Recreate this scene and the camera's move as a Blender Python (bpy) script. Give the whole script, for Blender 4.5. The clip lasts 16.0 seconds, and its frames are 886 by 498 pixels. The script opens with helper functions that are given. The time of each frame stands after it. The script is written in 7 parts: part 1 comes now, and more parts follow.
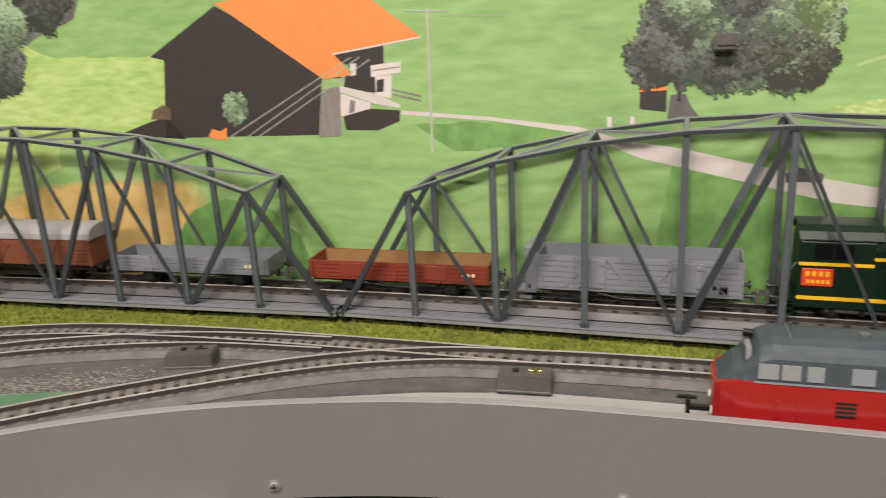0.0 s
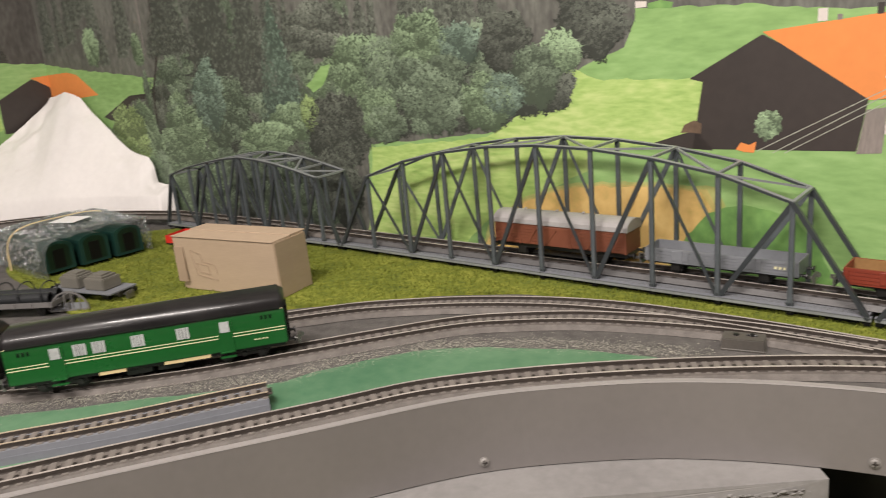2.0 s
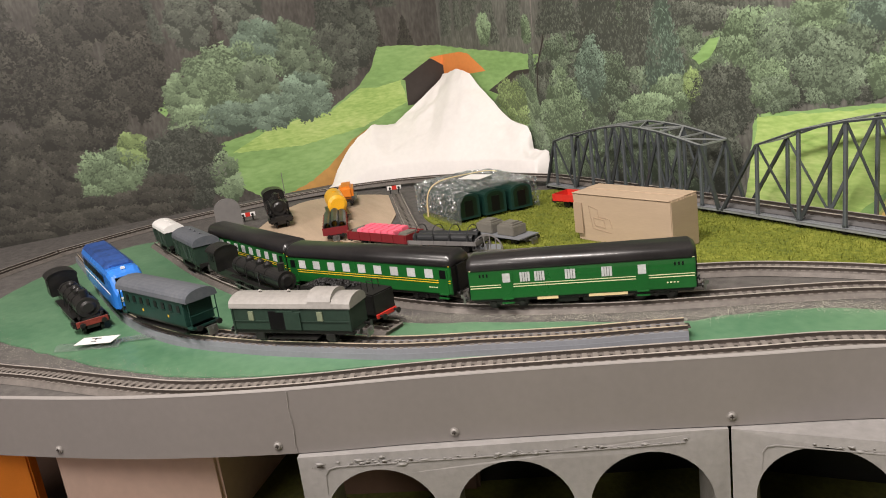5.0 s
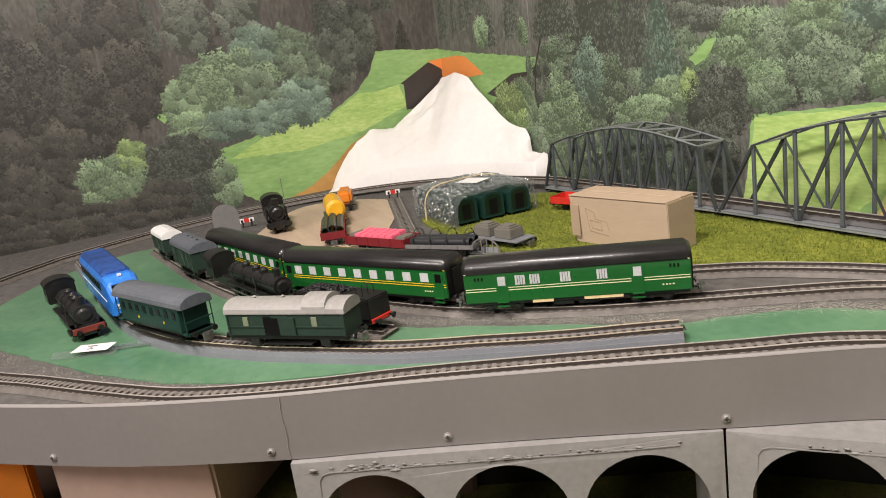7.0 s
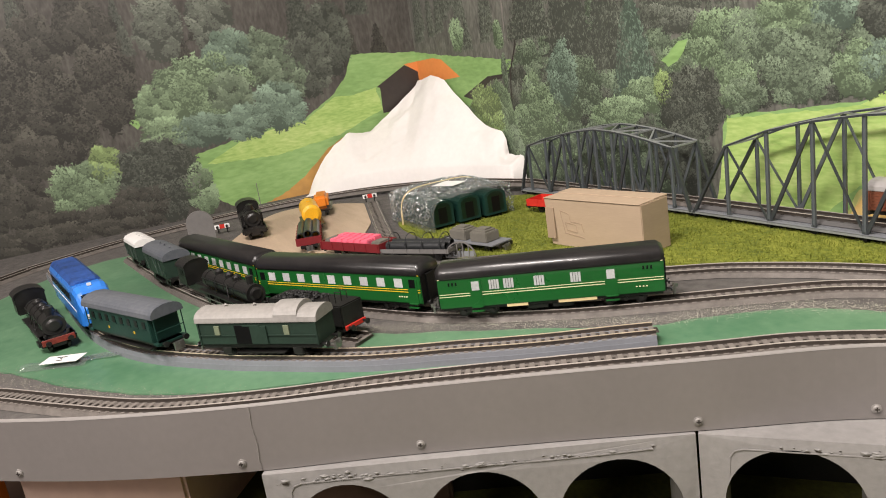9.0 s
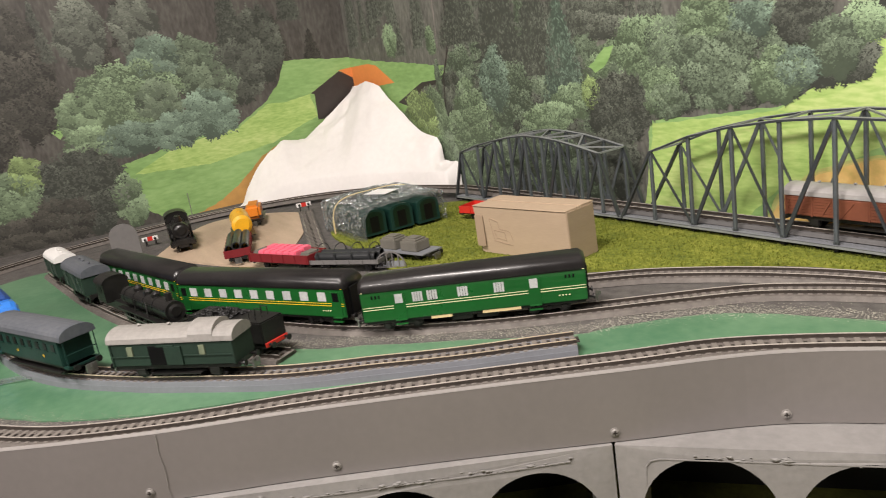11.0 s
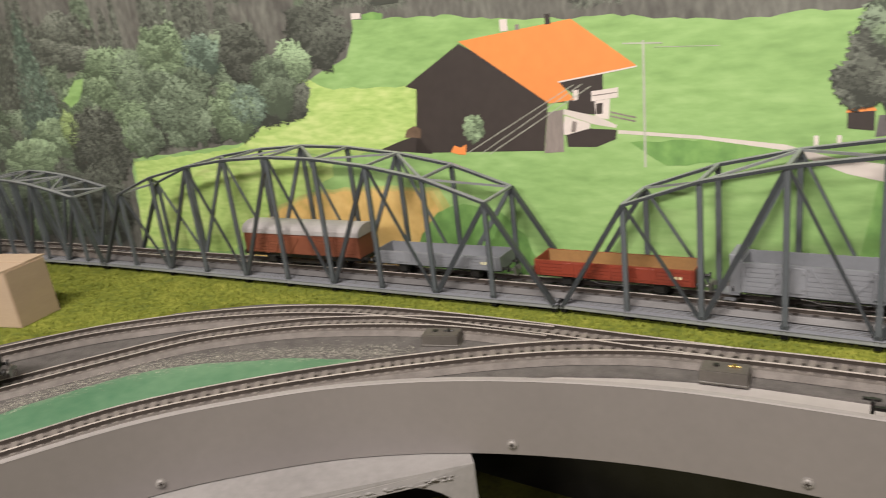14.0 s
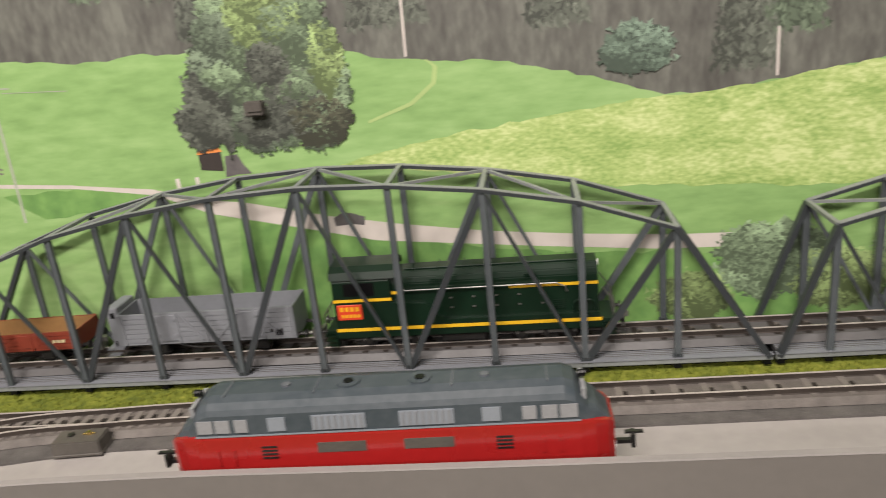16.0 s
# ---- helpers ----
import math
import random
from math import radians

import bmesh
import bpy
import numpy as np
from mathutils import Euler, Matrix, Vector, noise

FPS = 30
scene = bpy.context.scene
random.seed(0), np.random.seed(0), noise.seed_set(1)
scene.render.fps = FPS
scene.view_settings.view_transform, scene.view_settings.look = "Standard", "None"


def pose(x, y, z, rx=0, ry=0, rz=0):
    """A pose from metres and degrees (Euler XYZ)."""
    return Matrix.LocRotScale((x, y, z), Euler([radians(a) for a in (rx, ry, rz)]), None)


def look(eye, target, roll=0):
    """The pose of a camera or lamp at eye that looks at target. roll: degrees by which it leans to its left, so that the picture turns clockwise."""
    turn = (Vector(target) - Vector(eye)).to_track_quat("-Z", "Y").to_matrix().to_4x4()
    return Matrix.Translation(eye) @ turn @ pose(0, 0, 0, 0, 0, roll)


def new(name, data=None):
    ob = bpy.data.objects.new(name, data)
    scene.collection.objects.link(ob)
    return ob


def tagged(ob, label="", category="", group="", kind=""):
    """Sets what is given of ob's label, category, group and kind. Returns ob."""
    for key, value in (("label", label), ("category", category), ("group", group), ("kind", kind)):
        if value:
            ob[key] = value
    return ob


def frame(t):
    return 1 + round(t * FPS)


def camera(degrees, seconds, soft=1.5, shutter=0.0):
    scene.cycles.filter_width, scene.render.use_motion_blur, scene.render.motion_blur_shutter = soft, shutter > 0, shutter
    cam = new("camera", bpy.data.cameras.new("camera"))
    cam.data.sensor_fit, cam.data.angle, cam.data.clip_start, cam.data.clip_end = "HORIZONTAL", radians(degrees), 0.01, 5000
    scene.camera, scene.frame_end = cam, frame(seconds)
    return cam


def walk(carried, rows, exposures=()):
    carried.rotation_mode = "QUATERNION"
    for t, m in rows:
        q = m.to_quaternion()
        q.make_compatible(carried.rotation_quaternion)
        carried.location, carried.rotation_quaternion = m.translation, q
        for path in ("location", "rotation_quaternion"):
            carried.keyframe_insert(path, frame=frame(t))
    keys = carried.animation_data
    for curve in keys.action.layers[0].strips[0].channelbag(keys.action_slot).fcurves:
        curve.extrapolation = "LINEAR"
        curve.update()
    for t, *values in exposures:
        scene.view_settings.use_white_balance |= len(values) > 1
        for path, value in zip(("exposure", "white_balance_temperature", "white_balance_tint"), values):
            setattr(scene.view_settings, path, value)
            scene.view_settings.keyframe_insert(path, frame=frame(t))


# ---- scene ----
cam = camera(61.0, 16.0, soft=1.0, shutter=0.3)
METRES, EYE, TILT, LEAN, TURN = 0.8, 1.2, 0.0, 0.0, 19.6
ROWS = [
    (0.0, 0.0, 0.0, 0.0, -0.91, -16.92, 3.0),
    (0.5, -0.0449, -0.0234, 0.0186, 4.63, -16.27, 3.76),
    (1.0, -0.096, -0.0659, 0.0306, 11.22, -15.89, 4.54),
    (1.5, -0.1503, -0.112, 0.0465, 18.46, -15.68, 4.95),
    (2.0, -0.1756, -0.1479, 0.0502, 24.01, -15.58, 5.21),
    (2.5, -0.2001, -0.1924, 0.0419, 29.85, -15.83, 5.1),
    (3.0, -0.2081, -0.2304, 0.0463, 34.81, -16.03, 4.89),
    (3.5, -0.209, -0.2694, 0.0598, 39.39, -15.89, 5.61),
    (4.0, -0.2069, -0.3018, 0.0674, 44.11, -15.59, 6.6),
    (4.5, -0.2032, -0.3173, 0.0686, 47.0, -15.07, 6.99),
    (7.0, -0.1951, -0.3067, 0.0664, 47.54, -14.58, 8.02),
    (7.5, -0.1957, -0.3065, 0.0666, 47.15, -14.58, 8.07),
    (8.0, -0.1943, -0.3006, 0.0655, 46.69, -14.66, 8.16),
    (10.5, -0.1859, -0.2791, 0.0702, 44.0, -14.69, 8.81),
    (11.0, -0.178, -0.2592, 0.0689, 42.08, -15.03, 8.63),
    (11.5, -0.1642, -0.2372, 0.0712, 38.84, -15.4, 8.43),
    (12.0, -0.1421, -0.2116, 0.066, 35.15, -15.96, 8.06),
    (12.5, -0.1164, -0.1897, 0.0677, 31.11, -16.28, 7.44),
    (13.0, -0.0872, -0.1606, 0.0613, 26.38, -16.58, 7.15),
    (13.5, -0.0555, -0.1381, 0.0589, 21.17, -16.9, 7.05),
    (14.0, 0.0015, -0.1043, 0.0606, 14.36, -17.49, 6.74),
    (14.5, 0.0475, -0.0886, 0.0605, 7.71, -18.27, 6.54),
    (15.0, 0.106, -0.07, 0.048, 0.86, -18.71, 6.09),
    (15.5, 0.1835, -0.06, 0.0519, -6.34, -18.98, 6.14),
    (16.0, 0.2507, -0.0676, 0.0497, -12.53, -18.88, 5.8),
]
walk(cam, [(t, pose(0, 0, EYE, TILT, LEAN, TURN) @ pose(METRES * x, METRES * y, METRES * z, 90 + pitch, roll, yaw)) for t, x, y, z, yaw, pitch, roll in ROWS],
     [(0.0, -0.16), (2.5, -0.16), (4.5, 0.02), (7.0, 0.12), (8.5, 0.12), (11.0, 0.05), (12.5, 0.0), (14.5, -0.08), (16.0, -0.16)])

# ---- world and light ----
world = bpy.data.worlds.new("room_dim")
scene.world = world
world.use_nodes = True
world.node_tree.nodes["Background"].inputs[0].default_value = (0.9, 0.85, 0.78, 1)
world.node_tree.nodes["Background"].inputs[1].default_value = 0.01


def area_lamp(name, at, to, size, size_y, power, colour):
    data = bpy.data.lights.new(name, "AREA")
    data.shape, data.size, data.size_y, data.energy, data.color = "RECTANGLE", size, size_y, power, colour
    lamp = new(name, data)
    lamp.matrix_world = look(at, to)
    return tagged(lamp, "warm white ceiling tube lamp", "lamp", kind="structure")


area_lamp("ceiling_lamp", (-0.20, -2.35, 2.38), (-0.4, 0.3, 1.05), 0.8, 0.12, 28, (1, 0.91, 0.86))
area_lamp("ceiling_lamp", (0.75, -2.45, 2.38), (0.4, 0.4, 1.05), 0.8, 0.12, 10, (1, 0.91, 0.86))
area_lamp("ceiling_lamp", (-0.02, -0.60, 2.44), (-0.25, 0.25, 1.05), 1.2, 0.16, 52, (1, 0.91, 0.86))


# ---- materials ----
def mat(name, col, rough=0.5, metal=0.0, var=0.18, scale=120.0, bump=0.15, tint=None, coat=0.0, stretch=(1, 1, 1), pieces=0.0, spec=0.5):
    """Painted, printed or bare surface: fine grain, broad stains and a little relief."""
    m = bpy.data.materials.new(name)
    m.use_nodes = True
    n, l = m.node_tree.nodes, m.node_tree.links
    bsdf = n["Principled BSDF"]
    co = n.new("ShaderNodeTexCoord")
    mp = n.new("ShaderNodeMapping")
    mp.inputs["Scale"].default_value = stretch
    l.new(co.outputs["Object"], mp.inputs["Vector"])
    fine, broad = n.new("ShaderNodeTexNoise"), n.new("ShaderNodeTexNoise")
    for node, s, d in ((fine, scale * 4, 6), (broad, scale * 0.35, 5)):
        node.inputs["Scale"].default_value = s
        node.inputs["Detail"].default_value = d
        l.new(mp.outputs["Vector"], node.inputs["Vector"])
    mix = n.new("ShaderNodeMix")
    mix.data_type = "RGBA"
    other = tint or tuple(c * (1 - 1.6 * var) for c in col)
    mix.inputs["A"].default_value = (*col, 1)
    mix.inputs["B"].default_value = (*other, 1)
    add = n.new("ShaderNodeMath")
    add.operation = "MULTIPLY_ADD"
    l.new(fine.outputs["Fac"], add.inputs[0])
    add.inputs[1].default_value = 0.5
    half = n.new("ShaderNodeMath")
    half.operation = "MULTIPLY"
    l.new(broad.outputs["Fac"], half.inputs[0])
    half.inputs[1].default_value = 0.7
    l.new(half.outputs[0], add.inputs[2])
    ramp = n.new("ShaderNodeMapRange")
    ramp.inputs["From Min"].default_value, ramp.inputs["From Max"].default_value = 0.42, 0.8
    l.new(add.outputs[0], ramp.inputs["Value"])
    l.new(ramp.outputs["Result"], mix.inputs["Factor"])
    out = mix.outputs["Result"]
    if pieces:
        info = n.new("ShaderNodeObjectInfo")
        geo = n.new("ShaderNodeNewGeometry")
        both = n.new("ShaderNodeMath")
        both.operation = "ADD"
        l.new(info.outputs["Random"], both.inputs[0])
        l.new(geo.outputs["Random Per Island"], both.inputs[1])
        val = n.new("ShaderNodeMapRange")
        val.inputs["From Max"].default_value = 2.0
        val.inputs["To Min"].default_value, val.inputs["To Max"].default_value = 1 - pieces, 1 + pieces
        l.new(both.outputs[0], val.inputs["Value"])
        hsv = n.new("ShaderNodeHueSaturation")
        l.new(val.outputs["Result"], hsv.inputs["Value"])
        l.new(out, hsv.inputs["Color"])
        out = hsv.outputs["Color"]
    l.new(out, bsdf.inputs["Base Color"])
    rr = n.new("ShaderNodeMapRange")
    rr.inputs["To Min"].default_value, rr.inputs["To Max"].default_value = max(0.03, rough - 0.12), min(1, rough + 0.12)
    l.new(broad.outputs["Fac"], rr.inputs["Value"])
    l.new(rr.outputs["Result"], bsdf.inputs["Roughness"])
    bsdf.inputs["Metallic"].default_value = metal
    bsdf.inputs["Coat Weight"].default_value = coat
    bsdf.inputs["Specular IOR Level"].default_value = spec
    if bump:
        bm_node = n.new("ShaderNodeBump")
        bm_node.inputs["Strength"].default_value = bump
        bm_node.inputs["Distance"].default_value = 0.0006
        l.new(fine.outputs["Fac"], bm_node.inputs["Height"])
        l.new(bm_node.outputs["Normal"], bsdf.inputs["Normal"])
    return m


def bands(name, dark, mid, light, scale, stretch=(1, 1, 1), rough=0.55):
    """Printed vegetation on paper: three inks mixed by two noises."""
    m = bpy.data.materials.new(name)
    m.use_nodes = True
    n, l = m.node_tree.nodes, m.node_tree.links
    bsdf = n["Principled BSDF"]
    co, mp = n.new("ShaderNodeTexCoord"), n.new("ShaderNodeMapping")
    mp.inputs["Scale"].default_value = stretch
    l.new(co.outputs["Object"], mp.inputs["Vector"])
    a, b = n.new("ShaderNodeTexNoise"), n.new("ShaderNodeTexNoise")
    a.inputs["Scale"].default_value, b.inputs["Scale"].default_value = scale, scale * 9
    a.inputs["Detail"].default_value = b.inputs["Detail"].default_value = 8
    a.inputs["Roughness"].default_value = 0.65
    l.new(mp.outputs["Vector"], a.inputs["Vector"])
    l.new(mp.outputs["Vector"], b.inputs["Vector"])
    mx = n.new("ShaderNodeMath")
    mx.operation = "MULTIPLY_ADD"
    l.new(b.outputs["Fac"], mx.inputs[0])
    mx.inputs[1].default_value = 0.45
    hf = n.new("ShaderNodeMath")
    hf.operation = "MULTIPLY"
    hf.inputs[1].default_value = 0.55
    l.new(a.outputs["Fac"], hf.inputs[0])
    l.new(hf.outputs[0], mx.inputs[2])
    ramp = n.new("ShaderNodeValToRGB")
    e = ramp.color_ramp.elements
    e[0].position, e[0].color = 0.38, (*dark, 1)
    e[1].position, e[1].color = 0.62, (*light, 1)
    k = e.new(0.5)
    k.color = (*mid, 1)
    l.new(mx.outputs[0], ramp.inputs["Fac"])
    l.new(ramp.outputs["Color"], bsdf.inputs["Base Color"])
    bsdf.inputs["Roughness"].default_value = rough
    return m


def inks(name, colours, rough=0.55):
    """Printed leaves: each island takes one ink of a row."""
    m = bpy.data.materials.new(name)
    m.use_nodes = True
    n, l = m.node_tree.nodes, m.node_tree.links
    bsdf = n["Principled BSDF"]
    geo = n.new("ShaderNodeNewGeometry")
    tex = n.new("ShaderNodeTexNoise")
    tex.inputs["Scale"].default_value, tex.inputs["Detail"].default_value, tex.inputs["Roughness"].default_value = 210, 8, 0.7
    co = n.new("ShaderNodeTexCoord")
    l.new(co.outputs["Object"], tex.inputs["Vector"])
    spread = n.new("ShaderNodeMapRange")
    spread.inputs["From Min"].default_value, spread.inputs["From Max"].default_value = 0.28, 0.72
    l.new(tex.outputs["Fac"], spread.inputs["Value"])
    both = n.new("ShaderNodeMix")
    both.inputs["Factor"].default_value = 0.7
    l.new(geo.outputs["Random Per Island"], both.inputs["A"])
    l.new(spread.outputs["Result"], both.inputs["B"])
    ramp = n.new("ShaderNodeValToRGB")
    e = ramp.color_ramp.elements
    e[0].color, e[1].color = (*colours[0], 1), (*colours[-1], 1)
    for i in range(1, len(colours) - 1):
        e.new(i / (len(colours) - 1)).color = (*colours[i], 1)
    l.new(both.outputs["Result"], ramp.inputs["Fac"])
    l.new(ramp.outputs["Color"], bsdf.inputs["Base Color"])
    bsdf.inputs["Roughness"].default_value = rough
    return m


M_WALL = mat("plaster_pale", (0.26, 0.235, 0.21), 0.8, scale=12, var=0.06)
M_FLOOR = mat("floor_tiles_brown", (0.13, 0.10, 0.08), 0.6, scale=8)
M_CEIL = mat("ceiling_white", (0.36, 0.345, 0.32), 0.85, scale=10, var=0.05)
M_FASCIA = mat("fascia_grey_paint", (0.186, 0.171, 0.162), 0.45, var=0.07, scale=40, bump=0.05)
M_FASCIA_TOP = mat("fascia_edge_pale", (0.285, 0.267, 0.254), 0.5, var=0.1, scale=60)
M_VIADUCT = mat("viaduct_grey_paint", (0.250, 0.240, 0.231), 0.6, var=0.16, scale=45, bump=0.5)
M_BOARD = mat("board_grey_paint", (0.38, 0.355, 0.335), 0.6, var=0.1, scale=30)
M_BALLAST = mat("ballast_grey", (0.125, 0.115, 0.107), 0.85, var=0.3, scale=260, bump=0.9)
M_GREEN = mat("green_board_paint", (0.064, 0.160, 0.086), 0.42, var=0.2, scale=28, bump=0.25, tint=(0.125, 0.235, 0.135))
M_GRASS = bands("grass_mat", (0.085, 0.11, 0.010), (0.155, 0.18, 0.016), (0.25, 0.26, 0.035), 22, rough=0.9)
M_BLADE = inks("grass_fibres", [(0.125, 0.148, 0.014), (0.15, 0.173, 0.016), (0.19, 0.203, 0.025)], 0.8)
M_GRIT = inks("grit", [(0.14, 0.14, 0.11), (0.32, 0.31, 0.25), (0.60, 0.58, 0.48)], 0.9)
M_PLY = mat("plywood_sheet", (0.52, 0.40, 0.285), 0.65, var=0.12, scale=20, stretch=(1, 8, 1))
M_BED = mat("track_bed_grey", (0.155, 0.137, 0.122), 0.7, var=0.25, scale=300, bump=0.5)
M_TIE = mat("tie_grey", (0.205, 0.183, 0.162), 0.6, var=0.2, scale=200, pieces=0.15)
M_STUD = mat("stud_dark", (0.036, 0.030, 0.026), 0.6, scale=300, spec=0.2)
M_GAP = mat("tie_gap_brown", (0.158, 0.140, 0.124), 0.7, scale=300, spec=0.3)
M_GAP_DARK = mat("tie_gap_dark", (0.062, 0.052, 0.044), 0.7, scale=300, spec=0.3)
# Pale, mostly diffuse steel: the lamp's glint on the rails is coloured in.
M_RAIL = mat("rail_steel", (0.70, 0.64, 0.58), 0.24, 0.35, var=0.2, scale=120, bump=0.05)
# Dark brown that also paints the shadow line beside each rail head.
M_RAIL_SIDE = mat("rail_side_brown", (0.060, 0.048, 0.040), 0.5, 0.2, var=0.3, scale=150)
M_RAIL_BRASS = mat("rail_brass", (0.92, 0.77, 0.58), 0.32, 0.45, var=0.2, scale=120, bump=0.05)
M_ROADBED = mat("roadbed_bluegrey", (0.20, 0.21, 0.232), 0.55, var=0.1, scale=80)
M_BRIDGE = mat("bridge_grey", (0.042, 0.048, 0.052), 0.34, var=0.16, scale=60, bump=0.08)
# Paler copy of the bridge grey: overhead light put into the colour.
M_BRIDGE_TOP = mat("bridge_lit_grey", (0.25, 0.265, 0.265), 0.4, var=0.2, scale=60, bump=0.08)
# Middle copy for verticals and far diagonals, coloured as if turned to the light.
M_BRIDGE_MID = mat("bridge_half_lit_grey", (0.098, 0.112, 0.119), 0.4, var=0.2, scale=60, bump=0.08)
M_DECK = mat("bridge_deck_grey", (0.102, 0.098, 0.097), 0.55, var=0.15, scale=90)
M_LOCO = mat("loco_green", (0.0055, 0.0195, 0.0098), 0.36, var=0.2, scale=90, bump=0.06, coat=0.05, spec=0.35)
M_YELLOW = mat("stripe_yellow", (0.78, 0.46, 0.02), 0.4, var=0.08)
M_PLATE = mat("plate_red", (0.62, 0.055, 0.02), 0.4, var=0.08)
M_BLACK = mat("black_paint", (0.005, 0.005, 0.0055), 0.35, var=0.2, scale=150, spec=0.25)
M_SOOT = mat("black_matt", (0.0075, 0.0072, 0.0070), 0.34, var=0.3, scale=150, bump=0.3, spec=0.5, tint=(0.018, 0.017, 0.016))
M_STEEL = mat("worn_steel", (0.36, 0.35, 0.33), 0.35, 0.85, var=0.25, scale=150)
M_WGREY = mat("wagon_grey", (0.205, 0.215, 0.232), 0.42, var=0.1, scale=80, bump=0.1)
M_WRED = mat("wagon_red", (0.225, 0.040, 0.021), 0.42, var=0.15, scale=80, bump=0.1)
M_TANIN = mat("wagon_inside_tan", (0.27, 0.150, 0.055), 0.6, var=0.15, scale=80)
M_VANBR = mat("van_brown", (0.19, 0.062, 0.033), 0.5, var=0.15, scale=80)
M_ROOFGR = mat("roof_pale_grey", (0.34, 0.325, 0.315), 0.45, var=0.1, scale=60)
M_CARGREEN = mat("coach_green", (0.010, 0.098, 0.019), 0.3, var=0.12, scale=60, bump=0.05, coat=0.4)
M_CARROOF = mat("coach_roof_black", (0.008, 0.0075, 0.008), 0.34, var=0.25, scale=60, coat=0.2, tint=(0.018, 0.016, 0.016))
M_VANROOF = mat("van_roof_cream_grey", (0.31, 0.295, 0.275), 0.45, var=0.2, scale=50)
M_PANE = mat("van_window_olive", (0.20, 0.23, 0.15), 0.3, var=0.2, scale=90)
M_BEAM = mat("worn_red_beam", (0.30, 0.045, 0.03), 0.5, var=0.35, scale=90)
M_DULLGREY = mat("dull_grey_plastic", (0.17, 0.163, 0.157), 0.55, var=0.15, scale=40)
M_LINE = mat("lining_cream", (0.72, 0.68, 0.40), 0.5, var=0.08)
M_WINDOW = mat("window_pale", (0.50, 0.515, 0.505), 0.25, var=0.2, scale=120)
M_DKGREEN = mat("old_coach_green", (0.010, 0.044, 0.034), 0.45, var=0.2, scale=70, spec=0.35)
M_OLIVE = mat("van_olive_green", (0.022, 0.042, 0.030), 0.45, var=0.2, scale=70, spec=0.35)
M_SLATE = mat("roof_slate_blue", (0.075, 0.084, 0.10), 0.45, var=0.3, scale=50, tint=(0.13, 0.138, 0.15))
M_BLUE = mat("railcar_blue", (0.03, 0.21, 0.72), 0.28, var=0.12, scale=60, coat=0.4)
M_BLUEROOF = mat("railcar_roof_blue", (0.025, 0.085, 0.32), 0.5, var=0.5, scale=90)
M_VRED = mat("diesel_red", (0.34, 0.014, 0.014), 0.26, var=0.08, scale=60, bump=0.04, coat=0.4)
M_VGREY = mat("diesel_grey", (0.040, 0.053, 0.062), 0.42, var=0.15, scale=45, bump=0.05, tint=(0.075, 0.088, 0.097), spec=0.3)
M_VGLASS = mat("cab_window_pale", (0.27, 0.275, 0.285), 0.18, var=0.12)
M_GRILLE = mat("grille_grey", (0.23, 0.255, 0.285), 0.45, var=0.1)
M_CARD = mat("cardboard", (0.43, 0.325, 0.225), 0.75, var=0.07, scale=30, stretch=(1, 1, 6))
M_CARD_DK = mat("cardboard_print", (0.36, 0.265, 0.18), 0.75, var=0.1)
M_SNOW = mat("plaster_mountain", (0.79, 0.76, 0.735), 0.8, var=0.05, scale=25, bump=0.6)
M_WINE = mat("wagon_wine_red", (0.20, 0.018, 0.022), 0.42, var=0.15)
M_PINK = mat("load_pink", (0.85, 0.16, 0.24), 0.6, var=0.1)
M_TANK = mat("tank_yellow", (0.82, 0.42, 0.02), 0.35, var=0.12)
M_TANKOR = mat("tank_orange", (0.75, 0.22, 0.02), 0.4, var=0.12)
M_PIPE = mat("pipe_black", (0.03, 0.032, 0.034), 0.35, var=0.2)
M_CRATE = mat("crate_olive_grey", (0.17, 0.16, 0.135), 0.6, var=0.15)
M_SIGNR = mat("buffer_red", (0.55, 0.03, 0.02), 0.4, var=0.05)
M_WHITE = mat("white_paint", (0.78, 0.77, 0.75), 0.5, var=0.05)
M_SWITCH = mat("switch_box_olive", (0.10, 0.09, 0.078), 0.5, var=0.2, scale=150)
M_BRASS = mat("brass", (0.75, 0.55, 0.2), 0.25, 1.0, var=0.1)
M_SCREW = mat("painted_screw", (0.24, 0.225, 0.21), 0.5, var=0.15)
M_ORANGE = mat("orange_board", (0.75, 0.23, 0.02), 0.5, var=0.05)
M_BROWNBOX = mat("brown_carton", (0.13, 0.075, 0.05), 0.7, var=0.15, scale=20)
M_PINKBOX = mat("pale_carton", (0.68, 0.50, 0.41), 0.7, var=0.1, scale=20)
M_DIRTGRASS = mat("lower_grass_board", (0.13, 0.13, 0.02), 0.9, var=0.4, scale=60, bump=0.8)
M_BAND = mat("rubber_band", (0.66, 0.52, 0.28), 0.5, var=0.05)
M_COAL = mat("coal", (0.009, 0.009, 0.009), 0.5, var=0.3, scale=200, bump=1)


